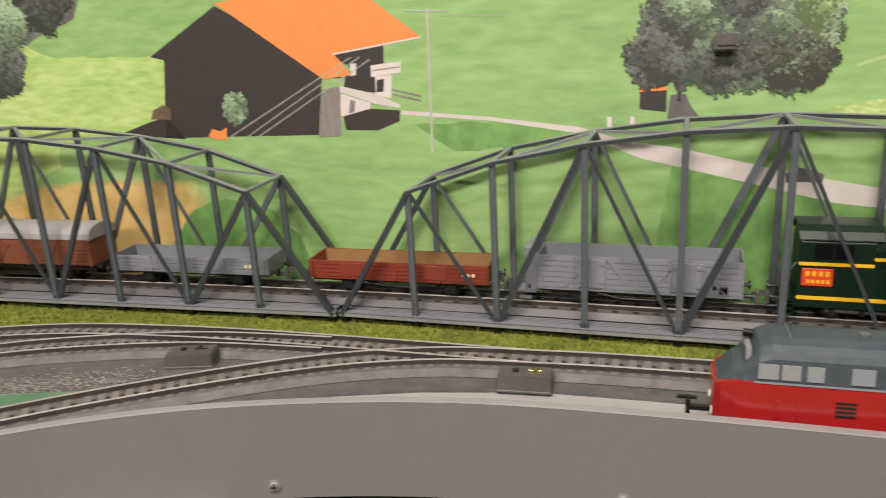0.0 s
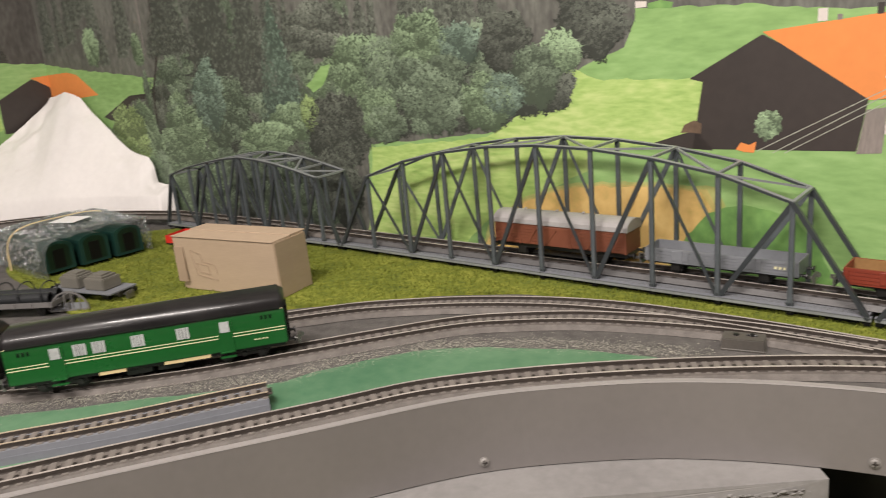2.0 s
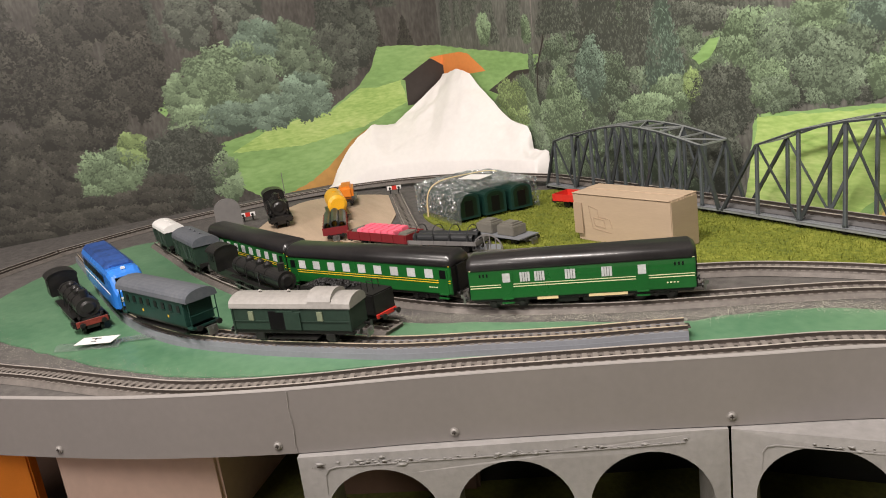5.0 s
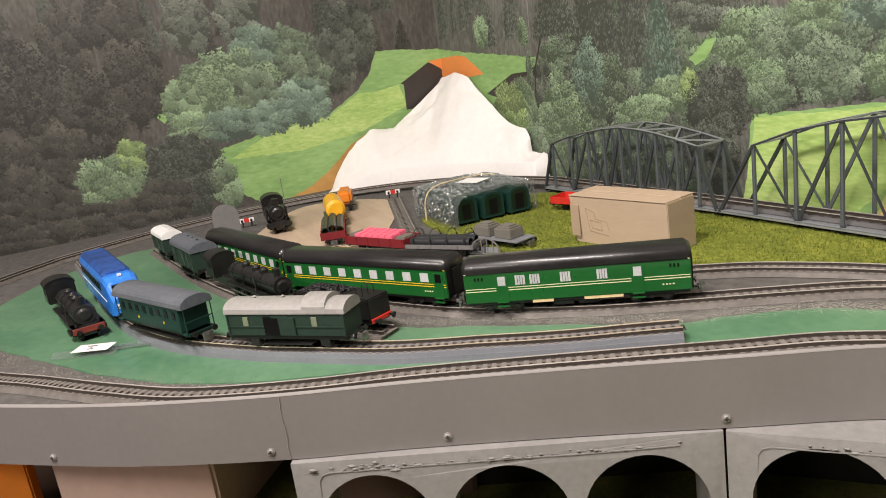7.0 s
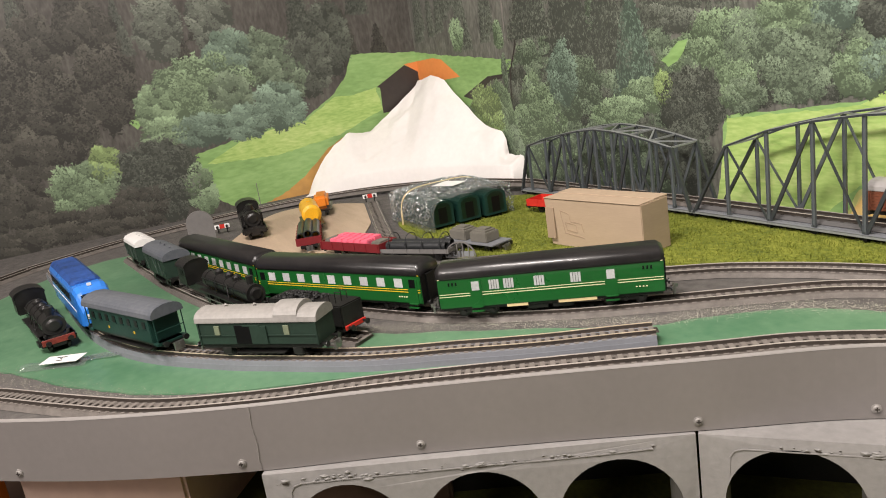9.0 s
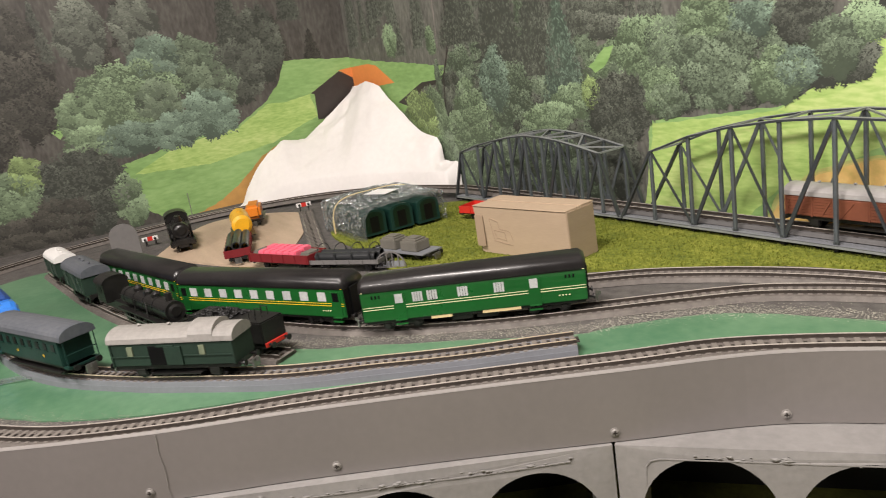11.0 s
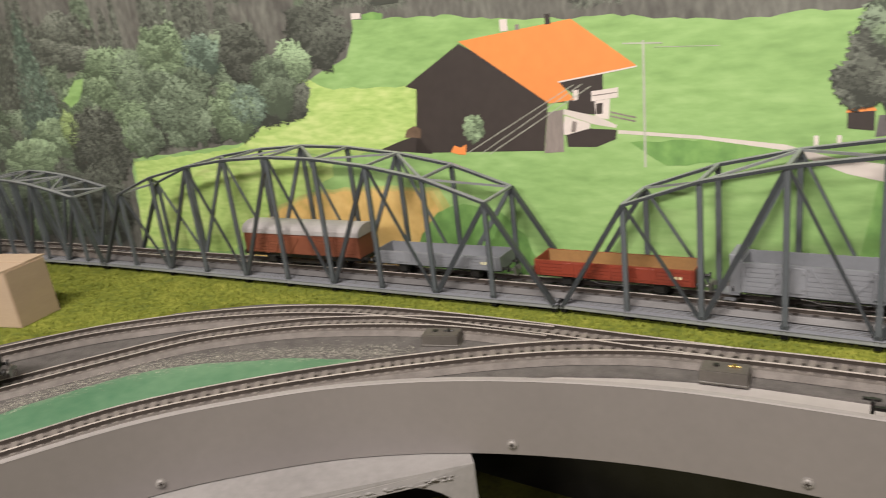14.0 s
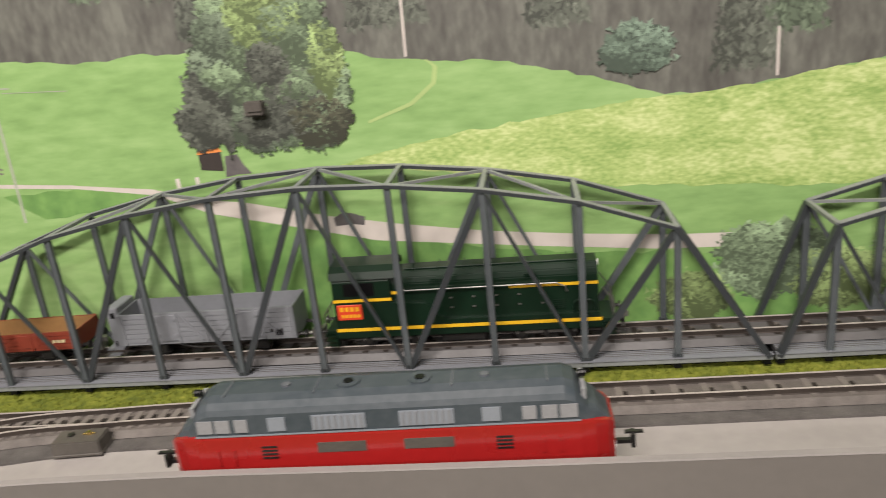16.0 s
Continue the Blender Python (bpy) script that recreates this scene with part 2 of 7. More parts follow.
def clear_film(name, shine):
    """Clear plastic film: see-through, with crinkled glints."""
    m = bpy.data.materials.new(name)
    m.use_nodes = True
    n, l = m.node_tree.nodes, m.node_tree.links
    clear, gloss, mix = n.new("ShaderNodeBsdfTransparent"), n.new("ShaderNodeBsdfGlossy"), n.new("ShaderNodeMixShader")
    milk, both = n.new("ShaderNodeBsdfDiffuse"), n.new("ShaderNodeMixShader")
    clear.inputs["Color"].default_value = (0.93, 0.95, 0.95, 1)
    milk.inputs["Color"].default_value = (0.75, 0.79, 0.80, 1)
    gloss.inputs["Roughness"].default_value = 0.14
    tex, bump, co = n.new("ShaderNodeTexNoise"), n.new("ShaderNodeBump"), n.new("ShaderNodeTexCoord")
    tex.inputs["Scale"].default_value, tex.inputs["Detail"].default_value = 220, 4
    l.new(co.outputs["Object"], tex.inputs["Vector"])
    bump.inputs["Strength"].default_value, bump.inputs["Distance"].default_value = 1.0, 0.003
    l.new(tex.outputs["Fac"], bump.inputs["Height"])
    l.new(bump.outputs["Normal"], gloss.inputs["Normal"])
    mix.inputs[0].default_value, both.inputs[0].default_value = shine, 0.055
    l.new(clear.outputs[0], mix.inputs[1])
    l.new(gloss.outputs[0], mix.inputs[2])
    l.new(mix.outputs[0], both.inputs[1])
    l.new(milk.outputs[0], both.inputs[2])
    l.new(both.outputs[0], n["Material Output"].inputs["Surface"])
    return m


M_FILM = clear_film("bubble_film", 0.19)
M_BUBBLE = clear_film("bubble_domes", 0.26)

# printed inks of the photo mural
P_MEADOW = bands("print_meadow", (0.195, 0.335, 0.11), (0.245, 0.41, 0.14), (0.305, 0.475, 0.18), 5, (1, 1, 3.5))
P_YELLOW = bands("print_hay_meadow", (0.27, 0.42, 0.11), (0.37, 0.52, 0.155), (0.49, 0.60, 0.225), 7, (1, 1, 4))
P_HILL = bands("print_light_hill", (0.24, 0.37, 0.10), (0.39, 0.51, 0.17), (0.58, 0.66, 0.30), 26, (1, 1, 2.2))
P_DEEP = bands("print_deep_meadow", (0.10, 0.21, 0.06), (0.145, 0.295, 0.08), (0.21, 0.38, 0.11), 8)
P_TAN = bands("print_stubble", (0.46, 0.34, 0.10), (0.64, 0.43, 0.15), (0.72, 0.52, 0.20), 8)
P_FOREST = bands("print_dark_forest", (0.078, 0.076, 0.067), (0.120, 0.120, 0.104), (0.175, 0.180, 0.152), 10, (2.2, 2.2, 0.8))
P_DIM = bands("print_dim_forest", (0.052, 0.047, 0.041), (0.078, 0.072, 0.063), (0.112, 0.108, 0.093), 9, (2.2, 2.2, 0.8))
P_SHADE = mat("print_dark_wall", (0.045, 0.036, 0.032), 0.55, var=0.15, scale=30, bump=0)
P_ROOF = mat("print_orange_roof", (0.78, 0.265, 0.07), 0.55, var=0.08, scale=25, bump=0)
P_WHITE = mat("print_white_wall", (0.66, 0.60, 0.55), 0.55, var=0.1, bump=0)
P_WOOD = mat("print_grey_planks", (0.27, 0.235, 0.21), 0.55, var=0.3, scale=30, stretch=(6, 6, 1), bump=0)
P_ROAD = mat("print_road", (0.64, 0.585, 0.53), 0.55, var=0.12, scale=20, bump=0)
P_POLE = mat("print_pole", (0.42, 0.44, 0.36), 0.55, var=0.15, bump=0)
P_HEAP = mat("print_brown_heap", (0.19, 0.125, 0.08), 0.55, var=0.35, scale=40, bump=0)
P_LANE = mat("print_pale_lane", (0.41, 0.54, 0.21), 0.55, var=0.12, scale=20, bump=0)
P_STONE = mat("print_grey_pile", (0.15, 0.138, 0.135), 0.55, var=0.35, scale=40, bump=0)
P_PATH = mat("print_ochre_path", (0.62, 0.34, 0.10), 0.55, var=0.2, scale=15, bump=0)


def leaf_inks(name, lum, hue):
    """Printed foliage of one kind of tree: four inks from the gaps between the leaves to the sunlit tips."""
    return [mat(name + tone, tuple(lum * f * c for c in hue), 0.55, var=0.16, scale=70, bump=0) for tone, f in (("_gaps", 0.40), ("_leaves", 0.78), ("_light_leaves", 1.15), ("_tips", 1.62))]


NEUTRAL, DULL, TEAL, GREENISH, YELLOWISH, OLIVE = (0.90, 1.0, 0.80), (0.78, 1.02, 0.68), (0.75, 1.05, 0.78), (0.79, 1.09, 0.64), (0.88, 1.20, 0.48), (0.98, 1.03, 0.66)
P_TREE = {"D": leaf_inks("print_dark_tree", 0.115, NEUTRAL), "d": leaf_inks("print_dull_tree", 0.205, DULL), "c": leaf_inks("print_fir", 0.165, NEUTRAL), "t": leaf_inks("print_teal_tree", 0.225, TEAL), "T": leaf_inks("print_light_teal_tree", 0.27, TEAL),
          "g": leaf_inks("print_green_tree", 0.25, GREENISH), "G": leaf_inks("print_light_green_tree", 0.3, GREENISH), "y": leaf_inks("print_yellow_green_tree", 0.31, YELLOWISH), "o": leaf_inks("print_olive_tree", 0.11, OLIVE), "m": leaf_inks("print_murky_tree", 0.072, (1.02, 0.98, 0.80))}


# ---- building helpers ----
def mesh_of(bm, name, material, smooth=False):
    bmesh.ops.recalc_face_normals(bm, faces=bm.faces)
    me = bpy.data.meshes.new(name)
    bm.to_mesh(me)
    bm.free()
    me.materials.append(material)
    if smooth:
        for p in me.polygons:
            p.use_smooth = True
    return me


def part(name, bm, material, parent, label="", smooth=False, kind=""):
    ob = new(name, mesh_of(bm, name, material, smooth))
    ob.parent = parent
    return tagged(ob, label, kind=kind)


def thing(name, label, category, at=None, group="", kind=""):
    ob = new(name)
    ob.empty_display_size = 0.02
    if at is not None:
        ob.matrix_world = at
    return tagged(ob, label, category, group, kind)


def solid(name, bm, material, label, category, at=None, kind="", group="", smooth=False):
    ob = new(name, mesh_of(bm, name, material, smooth))
    if at is not None:
        ob.matrix_world = at
    return tagged(ob, label, category, group, kind)


def box(bm, x0, x1, y0, y1, z0, z1):
    v = [bm.verts.new((x, y, z)) for z in (z0, z1) for y in (y0, y1) for x in (x0, x1)]
    for q in ((0, 2, 3, 1), (4, 5, 7, 6), (0, 1, 5, 4), (2, 6, 7, 3), (0, 4, 6, 2), (1, 3, 7, 5)):
        bm.faces.new([v[i] for i in q])
    return v


def cube(x0, x1, y0, y1, z0, z1, bevel=0.0, seg=2):
    bm = bmesh.new()
    box(bm, x0, x1, y0, y1, z0, z1)
    if bevel:
        bmesh.ops.bevel(bm, geom=bm.edges[:], offset=bevel, segments=seg, affect="EDGES")
    return bm


def cyl(bm, p, q, r, n=12, r2=None):
    p, q = Vector(p), Vector(q)
    d = (q - p).normalized()
    side = d.orthogonal().normalized()
    up = d.cross(side)
    rings = []
    for c, rad in ((p, r), (q, r if r2 is None else r2)):
        rings.append([bm.verts.new(c + rad * (math.cos(2 * math.pi * i / n) * side + math.sin(2 * math.pi * i / n) * up)) for i in range(n)])
    for i in range(n):
        j = (i + 1) % n
        bm.faces.new((rings[0][i], rings[0][j], rings[1][j], rings[1][i]))
    bm.faces.new(rings[0][::-1])
    bm.faces.new(rings[1])


def tube(bm, pts, r, n=6):
    for a, b in zip(pts, pts[1:]):
        cyl(bm, a, b, r, n)


def prism(bm, prof, x0, x1):
    """A closed outline of (y, z) drawn out along x."""
    a = [bm.verts.new((x0, y, z)) for y, z in prof]
    b = [bm.verts.new((x1, y, z)) for y, z in prof]
    k = len(prof)
    for i in range(k):
        j = (i + 1) % k
        bm.faces.new((a[i], a[j], b[j], b[i]))
    bm.faces.new(a[::-1])
    bm.faces.new(b)


def bar(bm, p, q, w, h):
    """A square bar from p to q, w across (level) and h deep."""
    p, q = Vector(p), Vector(q)
    d = (q - p).normalized()
    side = d.cross(Vector((0, 0, 1)))
    side = Vector((0, 1, 0)) if side.length < 0.05 else side.normalized()
    up = side.cross(d).normalized()
    v = [bm.verts.new(c + sx * side * w / 2 + sz * up * h / 2) for c in (p, q) for sx, sz in ((-1, -1), (1, -1), (1, 1), (-1, 1))]
    for f in ((0, 1, 2, 3), (7, 6, 5, 4), (0, 4, 5, 1), (1, 5, 6, 2), (2, 6, 7, 3), (3, 7, 4, 0)):
        bm.faces.new([v[i] for i in f])


def spline(ctrl, step):
    """A smooth level line through the given points, cut into even steps."""
    c = [Vector(p) for p in ctrl]
    c = [2 * c[0] - c[1]] + c + [2 * c[-1] - c[-2]]
    fine = []
    for i in range(1, len(c) - 2):
        for k in range(40):
            t = k / 40
            a, b, d, e = c[i - 1], c[i], c[i + 1], c[i + 2]
            fine.append(0.5 * (2 * b + (d - a) * t + (2 * a - 5 * b + 4 * d - e) * t * t + (3 * b - a - 3 * d + e) * t ** 3))
    fine.append(c[-2])
    out, run = [fine[0]], 0.0
    for a, b in zip(fine, fine[1:]):
        run += (b - a).length
        if run >= step:
            out.append(b)
            run = 0.0
    return out


def normals(path):
    out = []
    for i in range(len(path)):
        d = path[min(i + 1, len(path) - 1)] - path[max(i - 1, 0)]
        d.normalize()
        out.append(Vector((-d.y, d.x)))
    return out


def sweep(bm, path, prof, rise=None):
    """A closed outline of (sideways, up) carried along a path; rise: its height from end to end."""
    nn = normals(path)
    rings = []
    for i, (p, s) in enumerate(zip(path, nn)):
        z = climb(rise, i / (len(path) - 1)) if rise else 0.0
        rings.append([bm.verts.new((p.x + s.x * a, p.y + s.y * a, z + h)) for a, h in prof])
    k = len(prof)
    for r, q in zip(rings, rings[1:]):
        for i in range(k):
            j = (i + 1) % k
            bm.faces.new((r[i], r[j], q[j], q[i]))
    bm.faces.new(rings[0][::-1])
    bm.faces.new(rings[-1])


def climb(rise, f):
    f = min(1.0, max(0.0, (f - 0.15) / 0.7))
    return rise * f * f * (3 - 2 * f)


def sheet(bm, outline, z0, z1):
    """A flat slab with a level outline of any shape."""
    top = [bm.verts.new((x, y, z1)) for x, y in outline]
    low = [bm.verts.new((x, y, z0)) for x, y in outline]
    bm.faces.new(top)
    bm.faces.new(low[::-1])
    k = len(top)
    for i in range(k):
        j = (i + 1) % k
        bm.faces.new((low[i], low[j], top[j], top[i]))


# ---- lines of the layout ----
FASCIA = [(-1.30, -0.80), (-1.10, -0.745), (-0.92, -0.63), (-0.80, -0.51), (-0.73, -0.428), (-0.66, -0.337), (-0.597, -0.236), (-0.549, -0.142), (-0.49, -0.036),
          (-0.436, 0.055), (-0.387, 0.137), (-0.338, 0.19), (-0.282, 0.234), (-0.207, 0.271), (-0.109, 0.298), (0.0, 0.308), (0.15, 0.313), (0.35, 0.321), (1.3, 0.36)]
FRONT = [(-1.52, -0.45), (-1.40, -0.56), (-1.22, -0.61), (-1.06, -0.56), (-0.94, -0.49), (-0.86, -0.42), (-0.785, -0.355), (-0.722, -0.292), (-0.668, -0.203), (-0.627, -0.116), (-0.582, -0.033),
         (-0.50, 0.11), (-0.452, 0.189), (-0.36, 0.279), (-0.243, 0.363), (-0.16, 0.400), (-0.09, 0.411), (0.0, 0.418), (0.24, 0.428), (1.25, 0.47)]
BACK = [(-1.52, -0.45), (-1.60, -0.28), (-1.625, -0.10), (-1.605, 0.06), (-1.53, 0.205), (-1.40, 0.315), (-1.24, 0.378), (-1.19, 0.388), (-0.845, 0.424),
        (-0.245, 0.474), (0.345, 0.489), (1.25, 0.515)]
TRACK_A = [(-0.86, 0.0), (-0.80, 0.055), (-0.735, 0.130), (-0.685, 0.203), (-0.643, 0.258), (-0.608, 0.290), (-0.567, 0.321), (-0.522, 0.348), (-0.472, 0.371), (-0.419, 0.387), (-0.361, 0.396), (-0.30, 0.402), (-0.20, 0.407), (-0.08, 0.411)]
TRACK_B = [(-1.42, -0.235), (-1.20, -0.215), (-0.95, -0.138), (-0.85, -0.077), (-0.745, -0.008), (-0.66, 0.085), (-0.602, 0.172), (-0.571, 0.221), (-0.527, 0.285), (-0.487, 0.320), (-0.445, 0.348), (-0.40, 0.368), (-0.35, 0.385), (-0.30, 0.396), (-0.22, 0.404)]
SIDING = [(-1.42, -0.405), (-1.25, -0.377), (-1.10, -0.354), (-0.97, -0.326), (-0.87, -0.285), (-0.785, -0.220), (-0.742, -0.178), (-0.688, -0.122), (-0.659, -0.083), (-0.636, -0.046), (-0.611, -0.009), (-0.588, 0.028), (-0.567, 0.067), (-0.547, 0.102)]


def wall_y(x):
    return 0.514 + 0.012 * (x + 0.43) if x > -0.43 else 0.514 + 0.08 * (x + 0.43)


LEFT_X = -1.73

# ---- room ----
solid("floor", cube(-1.85, 2.3, -3.4, 0.7, -0.05, 0.0), M_FLOOR, "dim brown tiled floor of the hobby room", "floor", kind="structure")
solid("ceiling", cube(-1.85, 2.3, -3.4, 0.7, 2.5, 2.55), M_CEIL, "plain white room ceiling", "ceiling", kind="structure")
solid("wall_south", cube(-1.85, 2.3, -3.5, -3.4, 0, 2.5), M_WALL, "plain pale wall behind the camera", "wall", kind="structure")
solid("wall_east", cube(2.3, 2.4, -3.4, 0.7, 0, 2.5), M_WALL, "plain pale side wall", "wall", kind="structure")
bm = bmesh.new()
xs = [2.3, 1.0, -0.43, LEFT_X - 0.1]
prof = [(x, wall_y(x)) for x in xs] + [(LEFT_X - 0.1, 0.7), (2.3, 0.7)]
sheet(bm, prof, 0.0, 2.5)
solid("wall_north", bm, M_WALL, "white wall behind the photo mural", "wall", kind="structure")
solid("wall_west", cube(LEFT_X - 0.1, LEFT_X, -3.4, 0.409, 0, 2.5), M_WALL, "white side wall behind the photo mural", "wall", kind="structure")


# ---- photo mural: a printed alpine landscape pasted on two walls ----
def on_back(u, v, d):
    return (u, wall_y(u) - 0.0006 - 0.05 * d, v)


def on_left(u, v, d):
    return (LEFT_X + 0.0006 + 0.05 * d, u, v)


mural_back = thing("mural", "large printed alpine meadow photo mural pasted on the wall", "mural", kind="structure")
mural_left = thing("mural", "second strip of the same alpine photo mural round the corner", "mural", kind="structure")


def patch(name, wall, parent, pts, material, d, rough=0.0, label=""):
    """One printed shape of the mural, with a ragged edge where rough is given."""
    line = []
    k = len(pts)
    d += 0.0015 if d > 0.0019 else 0.0
    rough = min(rough, 0.0028)
    for i in range(k):
        a, b = Vector(pts[i]), Vector(pts[(i + 1) % k])
        m = max(1, int((b - a).length / 0.008)) if rough else 1
        for j in range(m):
            p = a.lerp(b, j / m)
            if rough:
                p += rough * Vector(noise.noise_vector((p.x * 90, p.y * 90, d * 1000)).xy)
            line.append(p)
    bm = bmesh.new()
    bm.faces.new([bm.verts.new((p.x, 0, p.y)) for p in line])
    bm.normal_update()
    bmesh.ops.triangulate(bm, faces=bm.faces[:])
    bmesh.ops.bisect_plane(bm, geom=bm.verts[:] + bm.edges[:] + bm.faces[:], plane_co=(-0.43, 0, 0), plane_no=(1, 0, 0))
    for v in bm.verts:
        v.co = wall(v.co.x, v.co.z, d)
    return part(name, bm, material, parent, label)


def on_wall(wall, us, vs, ds):
    """Many points of a wall at once, each with its own depth of paper."""
    if wall is on_left:
        return np.stack([LEFT_X + 0.0006 + 0.05 * ds, us, vs], -1)
    return np.stack([us, np.where(us > -0.43, 0.514 + 0.012 * (us + 0.43), 0.514 + 0.08 * (us + 0.43)) - 0.0006 - 0.05 * ds, vs], -1)


def tree_print(wall, line, d, kind, us, vs, tone, size, tall):
    """One printed tree: a dark ragged ground shape and many small leaf marks in four inks."""
    rng = np.random.default_rng(int(random.random() * 1e6))
    n, k = len(us), 6
    ang = (np.arange(k) + rng.uniform(-0.35, 0.35, (n, k))) * 2 * np.pi / k + rng.uniform(0, 6.3, (n, 1))
    rad = size * np.where(np.arange(k) % 2, 0.5, 1.25) * rng.uniform(0.6, 1.4, (n, k)) * rng.uniform(0.6, 1.5, (n, 1))
    tilt = rng.normal(0, 0.35, (n, 1))
    a, b = rad * np.cos(ang), rad * np.sin(ang) * tall
    depth = np.repeat(d + 0.0001 + rng.uniform(0, 0.0007, (n, 1)), k, 1)
    leaves = on_wall(wall, us[:, None] + a + tilt * b, vs[:, None] + b, depth).reshape(-1, 3)
    base = np.array(line)
    mid = base.mean(0)
    base = mid + (base - mid) * 0.95
    ground = on_wall(wall, base[:, 0], base[:, 1], np.full(len(base), d))
    m = len(base)
    me = bpy.data.meshes.new("tree")
    me.from_pydata(np.concatenate([ground, leaves]).tolist(), [], [tuple(range(m))] + (m + np.arange(n * k).reshape(n, k)).tolist())
    for ink in P_TREE[kind]:
        me.materials.append(ink)
    spread, limits = (0.20, (-0.35, 0.42, 1.10)) if wall is on_left else (0.36, (-0.30, 0.34, 1.05))
    level = np.digitize(tone + rng.normal(0, spread, n), limits)
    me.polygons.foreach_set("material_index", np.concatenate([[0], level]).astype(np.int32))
    ob = new("tree", me)
    ob.parent = mural_left if wall is on_left or line[0][0] < -1.36 else mural_back


def crown(wall, u, v, w, h, d, kind):
    """A printed broadleaf tree with a lobed, leafy outline."""
    seed = random.random() * 100
    rng = np.random.default_rng(int(seed * 1000))
    k = max(40, int(700 * (w + h)))
    rim = []
    for i in range(k):
        c, q = math.cos(6.2832 * i / k), math.sin(6.2832 * i / k)
        rim.append(0.94 + 0.22 * noise.noise((1.8 * c, 1.8 * q, seed)) + 0.14 * noise.noise((4 * c, 4 * q, seed)) + 0.08 * noise.noise((11 * c, 11 * q, seed)))
    rim = np.array(rim)
    turn = np.arange(k) * 2 * np.pi / k
    line = np.stack([u + w / 2 * rim * np.cos(turn), v + h / 2 * rim * np.sin(turn)], -1).tolist()
    n = int(min(2000, max(80, w * h * 230000)))
    pick = rng.integers(0, k, n)
    r = np.sqrt(rng.uniform(0, 1, n)) * (rim[pick] + rng.normal(0, 0.045, n))
    px, pz = r * np.cos(turn[pick]), r * np.sin(turn[pick])
    lobes = max(5, int(w * h * 1500))
    lx, lz = rng.uniform(-0.8, 0.8, lobes), rng.uniform(-0.8, 0.8, lobes)
    near = np.argmin((px[:, None] - lx) ** 2 + (pz[:, None] - lz) ** 2, 1)
    reach = 0.9 / math.sqrt(lobes) + 0.12
    tone = 0.10 + 0.80 * (pz - lz[near]) / reach + 0.30 * (px - lx[near]) / reach + 0.22 * pz + 0.35 * rng.normal(0, 1, lobes)[near] * 0.6
    tree_print(wall, line, d, kind, u + w / 2 * px, v + h / 2 * pz, tone, 0.0024 if wall is on_left else 0.0016, 1.0)


def conifer(wall, u, v, w, h, d, kind="c"):
    """A printed fir: drooping tiers, narrower to the tip."""
    k = max(12, int(h / 0.004))
    side = [(0.5 * w * (1 - i / k) ** 0.8 * (0.72 + 0.28 * ((i * 0.37) % 1.0)) * random.uniform(0.8, 1.15), v + h * i / k) for i in range(k)]
    line = [(u + x, z) for x, z in side] + [(u, v + h)] + [(u - x * random.uniform(0.85, 1.15), z) for x, z in side[::-1]]
    rng = np.random.default_rng(int(random.random() * 1e6))
    n = int(min(800, max(60, w * h * 120000)))
    f = 1 - np.sqrt(rng.uniform(0, 1, n))
    half = 0.5 * w * (1 - f) ** 0.8
    x = rng.uniform(-1, 1, n) * half
    tier = np.sin(f * h / 0.011 * 6.28 + 2.5 * np.abs(x) / (half + 0.001))
    tree_print(wall, line, d, kind, u + x, v + h * f, 0.0 + 0.30 * tier + 0.35 * x / (half + 0.001), 0.0015, 1.9)


MW = (on_back, mural_back)
ML = (on_left, mural_left)
patch("sheet", *MW, [(1.6, 0.96), (1.6, 1.8), (-1.315, 1.8), (-1.35, 1.2), (-1.375, 0.96)], P_MEADOW, 0.0012)
patch("forest_edge", *MW, [(-0.475, 1.8), (-0.478, 1.251), (-0.38, 1.247), (-0.28, 1.233), (-0.21, 1.23), (-0.11, 1.218), (-0.05, 1.219), (0.058, 1.212), (0.11, 1.201), (0.183, 1.193), (0.236, 1.178), (0.282, 1.163),
      (0.323, 1.163), (0.411, 1.174), (0.7, 1.21), (1.6, 1.26), (1.6, 1.8)], P_FOREST, 0.0016, 0.004)
patch("forest", *MW, [(-1.375, 0.96), (-1.315, 1.8), (-0.47, 1.8), (-0.475, 1.244), (-0.488, 1.216), (-0.533, 1.202), (-0.57, 1.171), (-0.601, 1.154), (-0.659, 1.132), (-0.76, 1.124), (-0.851, 1.117), (-0.859, 1.05), (-0.87, 0.96)], P_FOREST, 0.0017, 0.006)
patch("light_hill", *MW, [(0.06, 1.134), (0.154, 1.15), (0.236, 1.158), (0.282, 1.163), (0.323, 1.163), (0.411, 1.174), (0.7, 1.21), (1.6, 1.26), (1.6, 1.05), (0.7, 1.07), (0.417, 1.094), (0.25, 1.105), (0.15, 1.12)], P_HILL, 0.0020, 0.004)
patch("hay_meadow", *MW, [(-0.66, 1.128), (-0.59, 1.165), (-0.56, 1.195), (-0.545, 1.201), (-0.52, 1.187), (-0.47, 1.186), (-0.41, 1.183), (-0.40, 1.14), (-0.45, 1.122), (-0.52, 1.116)], P_YELLOW, 0.0021, 0.003)
patch("hay_meadow", *MW, [(-0.845, 1.113), (-0.76, 1.120), (-0.66, 1.1275), (-0.525, 1.114), (-0.53, 1.095), (-0.60, 1.06), (-0.66, 1.035), (-0.70, 1.0), (-0.87, 1.0), (-0.85, 1.08)], P_YELLOW, 0.0022, 0.003)
